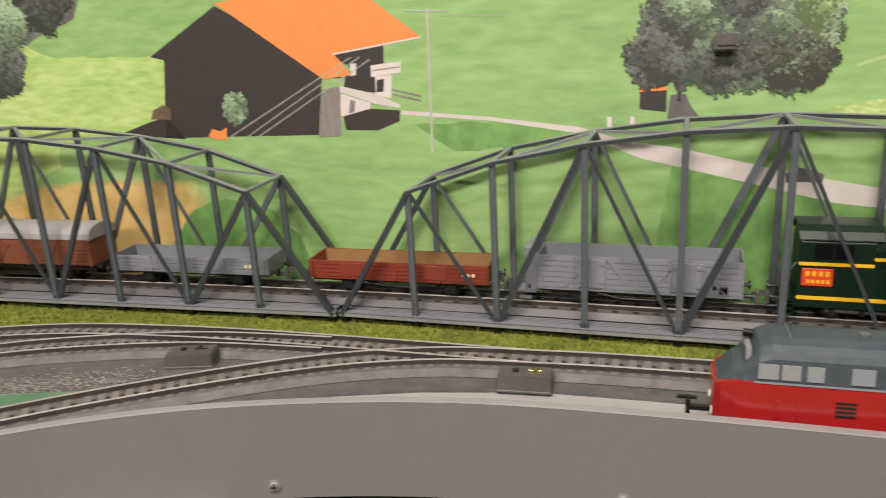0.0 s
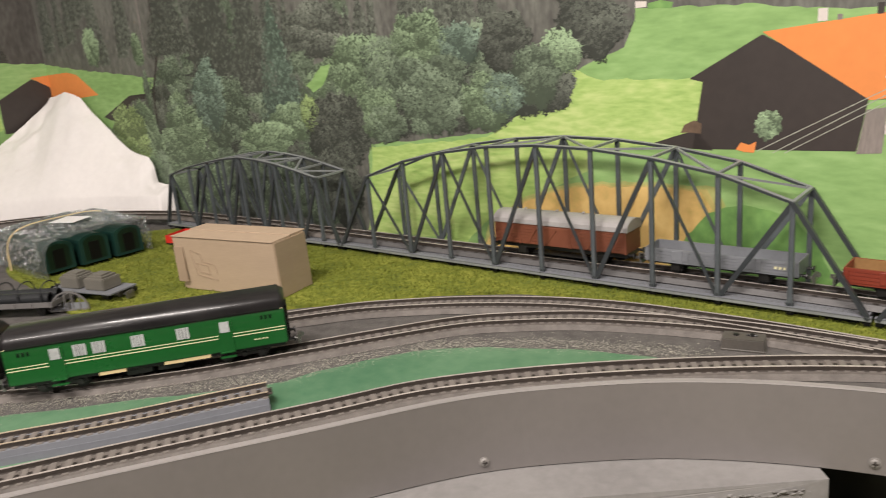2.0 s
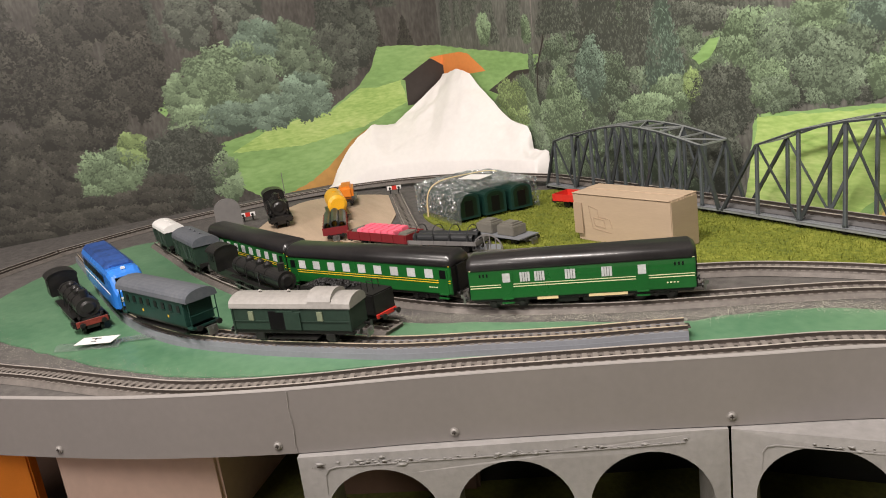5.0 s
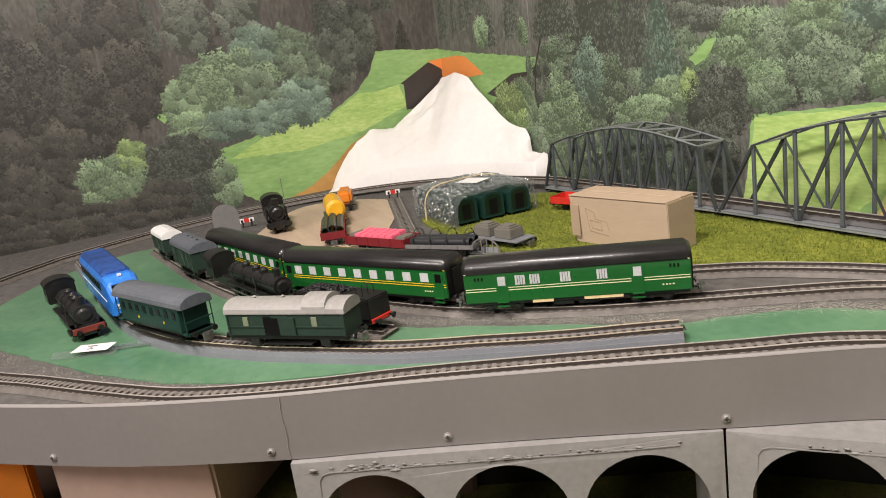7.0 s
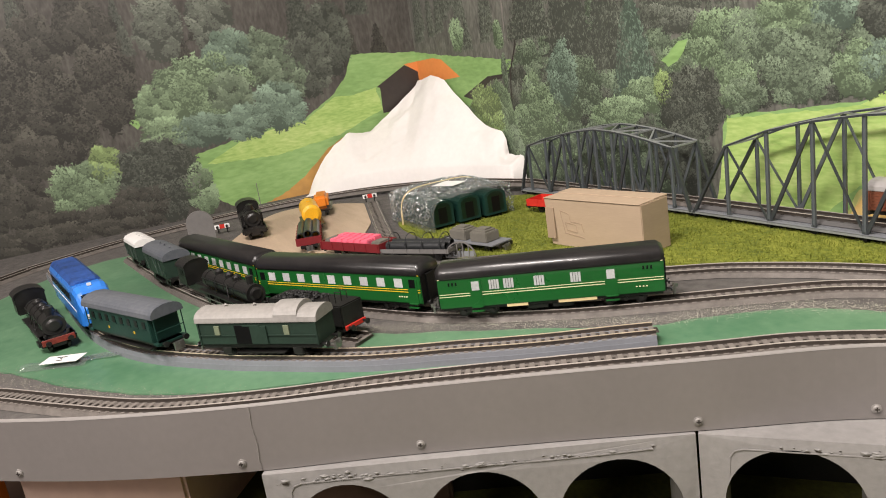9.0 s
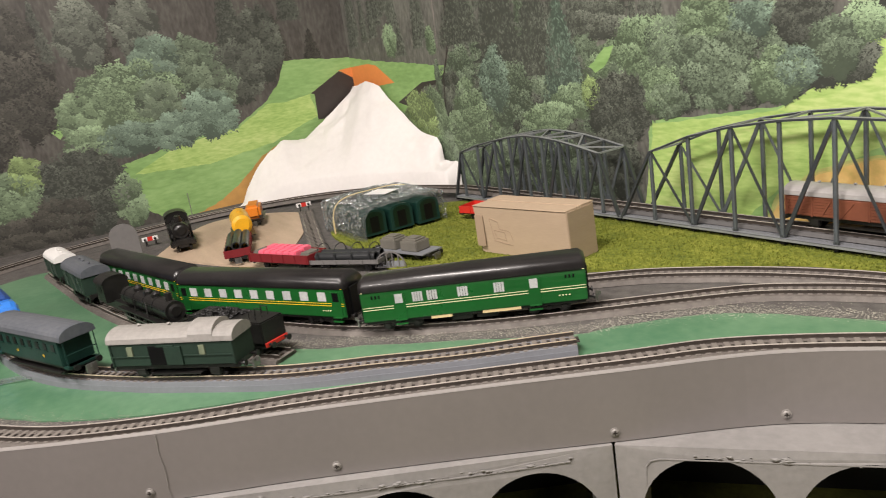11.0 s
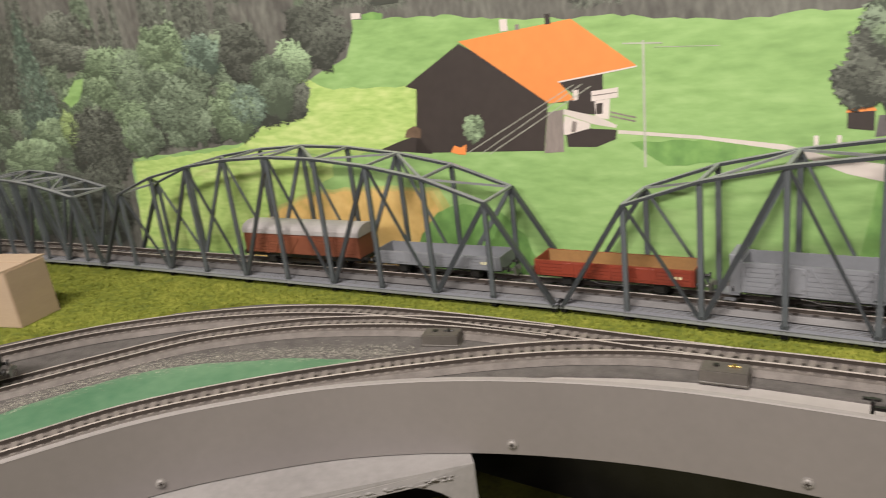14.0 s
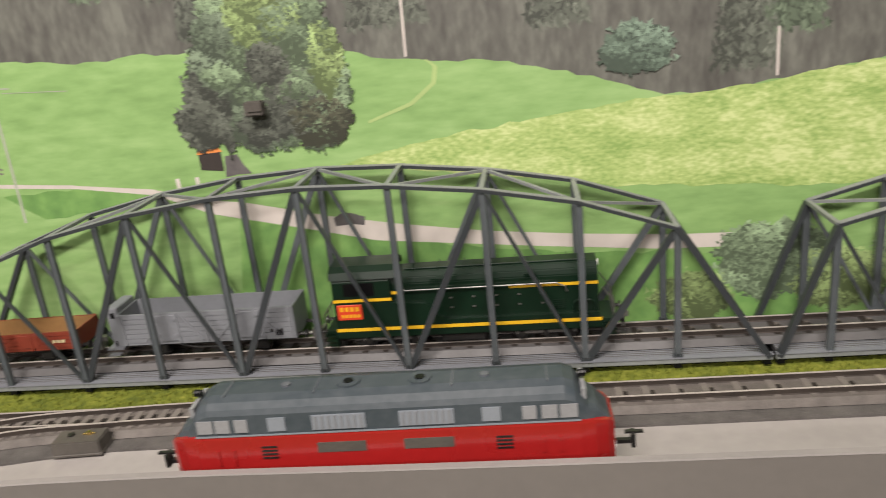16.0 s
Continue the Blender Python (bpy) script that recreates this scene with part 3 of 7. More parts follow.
for grow, ink in ((1.10, bands("print_field_margin", (0.33, 0.36, 0.11), (0.42, 0.43, 0.15), (0.47, 0.50, 0.19), 12)), (1.04, bands("print_field_edge", (0.42, 0.36, 0.11), (0.52, 0.43, 0.15), (0.60, 0.50, 0.19), 12))):
    patch("field_margin", *MW, [(-0.54 + (x + 0.54) * grow, 1.03 + (z - 1.03) * grow) for x, z in ((-0.672, 0.99), (-0.65, 1.03), (-0.611, 1.056), (-0.558, 1.074), (-0.48, 1.08), (-0.411, 1.078), (-0.40, 1.062), (-0.42, 1.035), (-0.445, 1.005), (-0.46, 0.985), (-0.62, 0.98))], ink, 0.00255 - 0.0002 * grow, 0.005)
patch("stubble_field", *MW, [(-0.672, 1.0), (-0.65, 1.03), (-0.611, 1.056), (-0.558, 1.074), (-0.48, 1.08), (-0.411, 1.078), (-0.40, 1.062), (-0.42, 1.035), (-0.445, 1.005), (-0.46, 0.985), (-0.62, 0.98)], P_TAN, 0.0024, 0.003)
patch("deep_meadow", *MW, [(-0.45, 0.985), (-0.435, 1.02), (-0.405, 1.058), (-0.37, 1.07), (-0.33, 1.062), (-0.305, 1.04), (-0.28, 0.985)], P_DEEP, 0.0026, 0.004)
patch("deep_meadow", *MW, [(-0.20, 1.128), (-0.13, 1.131), (-0.075, 1.122), (-0.11, 1.112), (-0.17, 1.109)], P_DEEP, 0.0026, 0.003)
patch("deep_meadow", *MW, [(-0.02, 1.10), (0.085, 1.077), (0.2, 1.06), (0.35, 1.05), (0.40, 0.99), (0.05, 0.99), (-0.03, 1.03)], P_DEEP, 0.0022, 0.006)
patch("road", *MW, [(-0.14, 1.1325), (-0.081, 1.1255), (-0.05, 1.116), (-0.012, 1.1105), (0.05, 1.096), (0.10, 1.087), (0.16, 1.078), (0.22, 1.072), (0.29, 1.067), (0.33, 1.066), (0.33, 1.056), (0.28, 1.057), (0.20, 1.064), (0.13, 1.071), (0.08, 1.076), (0.03, 1.088), (-0.04, 1.104), (-0.08, 1.121), (-0.14, 1.130)], P_ROAD, 0.0028)
patch("path", *MW, [(-0.21, 1.1385), (-0.14, 1.1328), (-0.14, 1.130), (-0.21, 1.1355)], P_ROAD, 0.0028)
# farmhouse
H = 0.0030
patch("house_wall", *MW, [(-0.423, 1.184), (-0.357, 1.2195), (-0.255, 1.163), (-0.272, 1.163), (-0.279, 1.121), (-0.42, 1.119), (-0.41, 1.181)], P_SHADE, H, 0, "dark timber gable of the printed farmhouse")
patch("ground_shade", *MW, [(-0.465, 1.122), (-0.437, 1.131), (-0.415, 1.137), (-0.40, 1.118)], P_SHADE, H)
patch("house_front", *MW, [(-0.2632, 1.1805), (-0.2207, 1.1851), (-0.2215, 1.1693), (-0.2166, 1.1553), (-0.2247, 1.1515), (-0.2550, 1.1538), (-0.2527, 1.1650), (-0.2470, 1.1694)], P_SHADE, H)
patch("white_wall", *MW, [(-0.2480, 1.1727), (-0.2430, 1.1733), (-0.2441, 1.1650), (-0.2486, 1.1639)], P_WHITE, H + 0.0004)
patch("white_wall", *MW, [(-0.2289, 1.1633), (-0.2155, 1.1644), (-0.2175, 1.1474), (-0.2293, 1.1498)], P_WHITE, H + 0.0004)
patch("window", *MW, [(-0.2277, 1.1609), (-0.2218, 1.1615), (-0.2230, 1.1523), (-0.2288, 1.1521)], P_SHADE, H + 0.0007)
patch("balcony", *MW, [(-0.2316, 1.1713), (-0.2082, 1.1736), (-0.2086, 1.1654), (-0.2321, 1.1630)], P_WHITE, H + 0.0008)
patch("balcony_gap", *MW, [(-0.2307, 1.1680), (-0.2094, 1.1700), (-0.2095, 1.1691), (-0.2308, 1.1671)], P_WOOD, H + 0.0010)
patch("canopy", *MW, [(-0.2576, 1.1573), (-0.2271, 1.1502), (-0.2105, 1.1425), (-0.2119, 1.1402), (-0.2315, 1.1438), (-0.2584, 1.1530)], P_ROAD, H + 0.0008)
patch("white_wall", *MW, [(-0.2571, 1.1516), (-0.2340, 1.1444), (-0.2348, 1.1402), (-0.2561, 1.1347), (-0.2603, 1.1359)], P_WHITE, H + 0.0005)
patch("doorway", *MW, [(-0.2503, 1.1470), (-0.2462, 1.1458), (-0.2478, 1.1378), (-0.2523, 1.1370)], P_WOOD, H + 0.0007)
patch("shed_shade", *MW, [(-0.2572, 1.1348), (-0.2348, 1.1402), (-0.2111, 1.1387), (-0.2120, 1.1308), (-0.2297, 1.1242), (-0.2559, 1.1245)], P_SHADE, H + 0.0006)
patch("fence_print", *MW, [(-0.2158, 1.1543), (-0.1938, 1.1491), (-0.1941, 1.1478), (-0.2160, 1.1529)], P_WOOD, H + 0.0004)
patch("fence_print", *MW, [(-0.2163, 1.1511), (-0.1944, 1.1459), (-0.1946, 1.1446), (-0.2166, 1.1497)], P_WOOD, H + 0.0004)
patch("plank_door", *MW, [(-0.273, 1.155), (-0.258, 1.157), (-0.260, 1.120), (-0.279, 1.119)], P_WOOD, H + 0.0006)
patch("roof", *MW, [(-0.357, 1.2215), (-0.246, 1.231), (-0.192, 1.190), (-0.261, 1.181), (-0.247, 1.165), (-0.271, 1.1625)], P_ROOF, H + 0.001, 0, "bright orange printed farmhouse roof")
patch("eave", *MW, [(-0.261, 1.181), (-0.192, 1.190), (-0.192, 1.1888), (-0.261, 1.1797)], P_WHITE, H + 0.0012)
for cu, cv, cw, chh, cm in ((-0.309, 1.2265, 0.0075, 0.010, P_WHITE), (-0.296, 1.2265, 0.004, 0.0045, P_WOOD), (-0.267, 1.2285, 0.005, 0.0085, P_SHADE)):
    patch("chimney", *MW, [(cu - cw / 2, cv), (cu + cw / 2, cv), (cu + cw / 2, cv + chh), (cu - cw / 2, cv + chh)], cm, H + 0.0013)
patch("hay_heap", *MW, [(-0.432, 1.135), (-0.428, 1.143), (-0.418, 1.146), (-0.411, 1.142), (-0.411, 1.134)], P_HEAP, H + 0.0004, 0.002)
for a, b in (((-0.247, 1.178), (-0.36, 1.119)), ((-0.24, 1.178), (-0.346, 1.118)), ((-0.232, 1.176), (-0.336, 1.118))):
    patch("wire", *MW, [a, (a[0] + 0.0003, a[1] - 0.0006), (b[0] + 0.0003, b[1] - 0.0006), b], P_POLE, H + 0.0016)
patch("pole", *MW, [(-0.1868, 1.209), (-0.1850, 1.209), (-0.1868, 1.107), (-0.1888, 1.107)], P_POLE, H + 0.0008)
patch("pole_arm", *MW, [(-0.203, 1.2085), (-0.171, 1.2065), (-0.171, 1.2054), (-0.203, 1.2074)], P_POLE, H + 0.001)
patch("wire", *MW, [(-0.178, 1.2035), (-0.128, 1.201), (-0.128, 1.2005), (-0.178, 1.203)], P_POLE, H + 0.0008)
for pu, pv, ph, lean in ((0.115, 1.202, 0.05, 0.001), (0.350, 1.169, 0.03, 0.0)):
    patch("pole", *MW, [(pu, pv), (pu + 0.0016, pv), (pu + 0.0016 + lean, pv + ph), (pu + lean, pv + ph)], P_WHITE, H)
patch("shed", *MW, [(-0.041, 1.148), (-0.024, 1.149), (-0.024, 1.135), (-0.041, 1.137)], P_SHADE, H + 0.002)
patch("shed_roof", *MW, [(-0.042, 1.148), (-0.040, 1.153), (-0.026, 1.153), (-0.023, 1.149)], P_ROOF, H + 0.0022)
patch("tree_trunk", *MW, [(-0.022, 1.146), (-0.012, 1.146), (-0.004, 1.132), (-0.023, 1.131)], P_STONE, H + 0.0012, 0.002)
patch("farm_cart", *MW, [(0.050, 1.095), (0.056, 1.099), (0.066, 1.097), (0.073, 1.093), (0.072, 1.088), (0.052, 1.089)], P_STONE, H + 0.0012, 0.003)
for pu in (-0.062, -0.047):
    patch("post", *MW, [(pu, 1.124), (pu + 0.003, 1.124), (pu + 0.003, 1.132), (pu, 1.132)], P_WHITE, H)
patch("distant_house", *MW, [(-0.475, 1.252), (-0.464, 1.252), (-0.464, 1.257), (-0.475, 1.258)], P_WHITE, H)
patch("hedge", *MW, [(-0.463, 1.250), (-0.44, 1.2485), (-0.438, 1.254), (-0.45, 1.2565), (-0.462, 1.255)], P_DEEP, H, 0.001)


def forest_right(v):
    ks = ((1.0, -0.87), (1.117, -0.86), (1.132, -0.68), (1.154, -0.61), (1.171, -0.58), (1.202, -0.545), (1.213, -0.50), (1.244, -0.485), (1.5, -0.48))
    for (v0, x0), (v1, x1) in zip(ks, ks[1:]):
        if v <= v1:
            return x0 + (x1 - x0) * (v - v0) / (v1 - v0)
    return -0.48


for i in range(90):
    u = random.uniform(-1.33, 0.9)
    base = 1.20 if u < -0.53 else 1.256 - 0.078 * (u + 0.478) if u < -0.05 else 1.223 - 0.154 * (u + 0.05) if u < 0.3 else 1.169 + 0.11 * (u - 0.3)
    conifer(on_back, u, base + random.uniform(0.001, 0.12), random.uniform(0.02, 0.05), random.uniform(0.07, 0.14), 0.0019 + 0.000015 * i, random.choice("cccd"))
step_d = 0.0042
for v in (1.20, 1.165, 1.135, 1.10, 1.065, 1.03):
    u = -1.33
    while u < forest_right(v - 0.03) - 0.02:
        w = random.uniform(0.05, 0.09)
        step_d += 0.00005
        crown(on_back, min(u, forest_right(v - 0.045) - w * 0.42), v + random.uniform(-0.01, 0.01), w, random.uniform(0.06, 0.10), step_d, random.choice("ddDg"))
        u += w * 0.7
    step_d += 0.0005
for u in (-0.56, -0.60, -0.64, -0.685, -0.73, -0.775, -0.82):
    step_d += 0.0002
    crown(on_back, u - 0.012, 1.150 + 0.028 * max(0.0, (u + 0.66) / 0.1) + random.uniform(0, 0.008), 0.06, 0.05, step_d, "D")
patch("clearing", *MW, [(-0.958, 1.195), (-0.922, 1.22), (-0.904, 1.223), (-0.92, 1.198), (-0.943, 1.187)], P_MEADOW, step_d, 0.003)
FAR_TREES = [(-1.273, 1.318, 0.16, 0.13, "c"), (-1.16, 1.276, 0.20, 0.18, "c"), (-1.07, 1.27, 0.13, 0.17, "c"), (-1.014, 1.215, 0.120, 0.160, "t"), (-0.925, 1.268, 0.116, 0.075, "c"), (-0.522, 1.243, 0.083, 0.076, "D"),
             (-0.85, 1.215, 0.113, 0.088, "g"), (-0.81, 1.21, 0.075, 0.093, "d"), (-0.751, 1.240, 0.089, 0.07, "g"), (-0.69, 1.233, 0.064, 0.05, "t"), (-0.627, 1.232, 0.075, 0.065, "D"), (-0.558, 1.217, 0.05, 0.047, "G"), (-0.771, 1.2, 0.07, 0.051, "d")]
NEAR_TREES = [(-1.156, 1.165, 0.15, 0.112, "d"), (-1.283, 1.06, 0.20, 0.111, "g"), (-1.082, 1.068, 0.185, 0.099, "d"), (-1.274, 1.13, 0.12, 0.093, "g"), (-1.19, 1.185, 0.09, 0.11, "t"), (-1.067, 1.118, 0.12, 0.048, "g"),
              (-0.715, 1.202, 0.064, 0.045, "d"), (-0.591, 1.193, 0.061, 0.067, "d"), (-0.738, 1.169, 0.105, 0.086, "d"), (-0.657, 1.167, 0.08, 0.069, "g"), (-0.632, 1.176, 0.055, 0.052, "t"), (-0.833, 1.157, 0.089, 0.063, "g"), (-0.815, 1.142, 0.07, 0.05, "d"),
              (-0.992, 1.149, 0.106, 0.053, "G"), (-1.044, 1.129, 0.107, 0.045, "G"), (-0.958, 1.158, 0.04, 0.05, "y"), (-0.908, 1.13, 0.133, 0.115, "D"), (-0.93, 1.06, 0.12, 0.10, "D")]
for u, v, w, h, kind in FAR_TREES + NEAR_TREES:
    step_d += 0.0003
    if kind in "ct" and h > 0.12:
        conifer(on_back, u, v - h * 0.5, w * 0.95, h * 1.15, step_d, kind)
    else:
        crown(on_back, u, v, w, h, step_d, kind)
for u, v, w, h, kind in ((0.264, 1.194, 0.050, 0.034, "t"), (0.02, 1.245, 0.085, 0.07, "g"), (-0.012, 1.186, 0.065, 0.078, "D"), (0.040, 1.182, 0.072, 0.078, "g"),
                         (-0.034, 1.168, 0.037, 0.038, "D"), (0.01, 1.175, 0.05, 0.06, "d"), (-0.005, 1.215, 0.06, 0.06, "d"), (0.015, 1.20, 0.05, 0.06, "g"), (0.030, 1.216, 0.062, 0.070, "g"), (0.055, 1.19, 0.045, 0.07, "g"), (0.035, 1.18, 0.04, 0.05, "D"), (0.052, 1.165, 0.05, 0.035, "o"), (0.042, 1.195, 0.03, 0.03, "g"), (-0.012, 1.20, 0.03, 0.02, "g"), (0.022, 1.24, 0.055, 0.05, "y"), (0.045, 1.225, 0.05, 0.05, "g"), (0.062, 1.205, 0.025, 0.05, "y"), (0.012, 1.165, 0.04, 0.03, "D"), (0.020, 1.205, 0.03, 0.03, "D")):
    step_d += 0.0002
    crown(on_back, u, v, w, h, step_d, kind)
for u, v, w, h, kind in ((-0.350, 1.142, 0.026, 0.026, "G"), (0.35, 1.045, 0.08, 0.06, "G"), (0.40, 1.03, 0.07, 0.05, "y"), (0.30, 1.02, 0.06, 0.04, "y"), (0.45, 1.05, 0.06, 0.07, "G")):
    crown(on_back, u, v, w, h, 0.0064, kind)
patch("path", *MW, [(0.128, 1.199), (0.133, 1.194), (0.131, 1.184), (0.115, 1.172), (0.085, 1.162), (0.085, 1.160), (0.117, 1.170), (0.134, 1.183), (0.136, 1.194), (0.1295, 1.199)], P_LANE, 0.0027)
patch("red_bush", *MW, [(-0.379, 1.119), (-0.374, 1.126), (-0.366, 1.123), (-0.360, 1.127), (-0.362, 1.117)], P_ROOF, 0.0052, 0.002)

# second strip, round the corner
patch("sheet", on_back, mural_left, [(-1.345, 1.8), (-1.355, 1.2), (-1.375, 0.96), (LEFT_X, 0.96), (LEFT_X, 1.8)], P_FOREST, 0.0012)
patch("torn_seam", on_back, mural_left, [(-1.318, 1.8), (-1.308, 1.325), (-1.313, 1.27), (-1.318, 1.25), (-1.345, 1.2), (-1.352, 1.15), (-1.356, 1.15), (-1.349, 1.2), (-1.323, 1.25), (-1.318, 1.27), (-1.313, 1.325), (-1.323, 1.8)], P_SHADE, 0.0100)
patch("sheet", *ML, [(0.4095, 0.96), (0.4095, 1.8), (-1.9, 1.8), (-1.9, 0.96)], P_DIM, 0.0012)
patch("meadow", *ML, [(-0.126, 1.122), (0.0, 1.146), (0.128, 1.158), (0.202, 1.202), (0.234, 1.235), (0.256, 1.280), (0.4095, 1.264), (0.4095, 0.97), (-0.02, 0.97), (-0.09, 1.02), (-0.13, 1.075)], P_MEADOW, 0.0030, 0.006)
patch("hay_meadow", *ML, [(0.0, 1.142), (0.128, 1.154), (0.202, 1.195), (0.24, 1.19), (0.30, 1.20), (0.31, 1.15), (0.2, 1.11), (0.05, 1.09), (-0.1, 1.10)], P_YELLOW, 0.0034, 0.006)
patch("ochre_path", *ML, [(0.0, 0.99), (0.06, 1.01), (0.103, 1.035), (0.166, 1.085), (0.22, 1.11), (0.22, 0.99)], P_PATH, 0.0037, 0.004)
patch("house_wall", *ML, [(0.303, 1.2), (0.378, 1.2385), (0.4095, 1.222), (0.4095, 1.14), (0.309, 1.14), (0.311, 1.197)], P_SHADE, 0.0040)
patch("roof", *ML, [(0.377, 1.2405), (0.4095, 1.2425), (0.4095, 1.219)], P_ROOF, 0.0044)
patch("meadow", on_back, mural_left, [(-1.7295, 1.264), (-1.6, 1.248), (-1.5, 1.238), (-1.34, 1.222), (-1.347, 1.189), (-1.426, 1.19), (-1.48, 1.165), (-1.55, 1.1), (-1.7295, 1.0)], P_MEADOW, 0.0030, 0.003)
patch("roof", on_back, mural_left, [(-1.7295, 1.2425), (-1.6466, 1.2445), (-1.6092, 1.239), (-1.5386, 1.199), (-1.62, 1.195), (-1.7295, 1.19)], P_ROOF, 0.0040)
patch("shed_roof", on_back, mural_left, [(-1.535, 1.158), (-1.43, 1.195), (-1.352, 1.198), (-1.354, 1.190), (-1.42, 1.186), (-1.50, 1.15)], P_SHADE, 0.0044)
for u, v, w, h, kind in ((-1.39, 1.13, 0.09, 0.12, "g"), (-1.42, 1.06, 0.16, 0.1, "g"), (-1.36, 1.05, 0.06, 0.1, "d"), (-1.52, 1.10, 0.10, 0.08, "g"), (-1.45, 1.12, 0.13, 0.12, "y"), (-1.365, 1.20, 0.02, 0.07, "d")):
    step_d += 0.0002
    crown(on_back, u, v, w, h, step_d, kind)
crown(on_back, -1.53, 1.285, 0.06, 0.07, 0.0030, "g")
crown(on_back, -1.375, 1.27, 0.035, 0.06, 0.0030, "g")
for i in range(44):
    conifer(on_left, random.uniform(-1.3, 0.40), 1.22 + random.uniform(0, 0.2), random.uniform(0.03, 0.07), random.uniform(0.09, 0.18), 0.0016 + 0.00004 * i, random.choice("mmD"))
for i in range(16):
    conifer(on_back, random.uniform(-1.72, -1.36), 1.25 + random.uniform(0, 0.1), random.uniform(0.03, 0.05), random.uniform(0.08, 0.14), 0.0016 + 0.00004 * i, "c")
step_d = 0.0055
patch("clearing", *ML, [(-0.234, 1.216), (-0.203, 1.24), (-0.183, 1.246), (-0.192, 1.215), (-0.218, 1.196)], P_MEADOW, 0.0040, 0.003)
CORNER_TREES = [(-0.134, 1.381, 0.10, 0.138, "c"), (-0.032, 1.39, 0.10, 0.123, "c"), (-0.26, 1.384, 0.11, 0.139, "c"), (-0.366, 1.364, 0.11, 0.159, "c"), (-0.50, 1.33, 0.16, 0.2, "c"), (-0.64, 1.30, 0.18, 0.22, "c"), (-0.80, 1.28, 0.2, 0.25, "c"),
                (-0.256, 1.281, 0.127, 0.175, "c"), (-0.43, 1.275, 0.136, 0.232, "c"), (-0.35, 1.229, 0.132, 0.173, "D"), (0.212, 1.324, 0.104, 0.169, "D"), (0.059, 1.295, 0.134, 0.128, "d"), (-0.009, 1.316, 0.106, 0.103, "t"), (0.15, 1.266, 0.11, 0.150, "D"), (0.10, 1.246, 0.10, 0.11, "d")]
HEDGE_TREES = [(-0.08, 1.256, 0.221, 0.148, "G"), (-0.02, 1.235, 0.10, 0.09, "d"), (-0.177, 1.225, 0.077, 0.101, "g"), (-0.166, 1.178, 0.1, 0.068, "G"), (-0.086, 1.172, 0.128, 0.076, "t"), (-0.002, 1.172, 0.108, 0.083, "T"), (0.078, 1.196, 0.125, 0.104, "T"),
               (-0.418, 1.179, 0.11, 0.12, "D"), (-0.51, 1.15, 0.12, 0.14, "D"), (-0.64, 1.13, 0.14, 0.2, "o"), (-0.78, 1.12, 0.16, 0.22, "D"), (-0.292, 1.14, 0.063, 0.073, "y"), (-0.341, 1.091, 0.146, 0.112, "g"), (-0.508, 1.104, 0.09, 0.118, "o")]
SHADE_TREES = [(-0.445, 1.074, 0.10, 0.121, "o"), (-0.55, 1.05, 0.12, 0.11, "o"), (-0.40, 1.03, 0.14, 0.07, "o"), (-0.50, 1.01, 0.16, 0.06, "D"), (-0.313, 1.026, 0.128, 0.069, "o"), (-0.122, 1.050, 0.069, 0.111, "g"), (-0.198, 1.086, 0.17, 0.19, "D"), (-0.25, 1.04, 0.12, 0.09, "D")]
for u, v, w, h, kind in CORNER_TREES + HEDGE_TREES + SHADE_TREES:
    step_d += 0.0002
    crown(on_left, u, v, w, h, step_d, "m" if u < -0.2 and kind in "cDo" else kind)
bm = cube(0.003, 0.0165, 0, 0.007, 0, 0.010, 0.001)
box(bm, 0.006, 0.016, -0.001, 0.0, 0.0035, 0.0095)
solid("wall_clip", bm, M_SWITCH, "small dark grey metal clip on the mural", "clip", pose(0.0, wall_y(0.01) - 0.0125, 1.173))

# ---- layout board and its ground covers ----
fas = spline(FASCIA, 0.012)
inner = [p + 0.0045 * s for p, s in zip(fas, normals(fas))]
back_edge = [(1.3, 0.53), (1.0, wall_y(1.0) - 0.002), (-0.43, 0.512), (LEFT_X + 0.002, wall_y(LEFT_X) - 0.003), (LEFT_X + 0.002, -0.8)]
bm = bmesh.new()
sheet(bm, [tuple(p) for p in inner] + back_edge, 0.974, 0.992)
solid("layout_board", bm, M_BOARD, "pale grey painted board carrying the model railway", "board", kind="structure")


def cover(name, outline, z, material, label, step=0.02, rough=0.004):
    line = spline(outline + [outline[0]], step)
    line = [p + rough * Vector(noise.noise_vector((p.x * 40, p.y * 40, z * 50)).xy) for p in line]
    bm = bmesh.new()
    sheet(bm, [tuple(p) for p in line[:-1]], 0.9915, z)
    return solid(name, bm, material, label, "ground", kind="structure")


fr = spline(FRONT, 0.02)
fn = normals(fr)
bm = bmesh.new()
edge = [(LEFT_X + 0.003, -0.80)] + [tuple(p + 0.0065 * q) for p, q in zip(fas, normals(fas)) if -1.25 < p.x < -0.66] + [tuple(p - 0.022 * q) for p, q in zip(fr, fn) if -0.70 < p.x < -0.3]
edge += [(-0.24, 0.330), (-0.20, 0.352), (-0.15, 0.369), (-0.106, 0.379), (-0.07, 0.385), (-0.02, 0.388), (0.10, 0.394), (0.30, 0.404), (0.40, 0.4085), (1.25, 0.445)]
sheet(bm, edge + [(1.25, 0.517), (-0.43, 0.5115), (LEFT_X + 0.003, wall_y(LEFT_X) - 0.004)], 0.9915, 0.9935)
solid("ballast_cover", bm, M_BALLAST, "grey gravel ground sheet under the tracks", "ground", kind="structure")
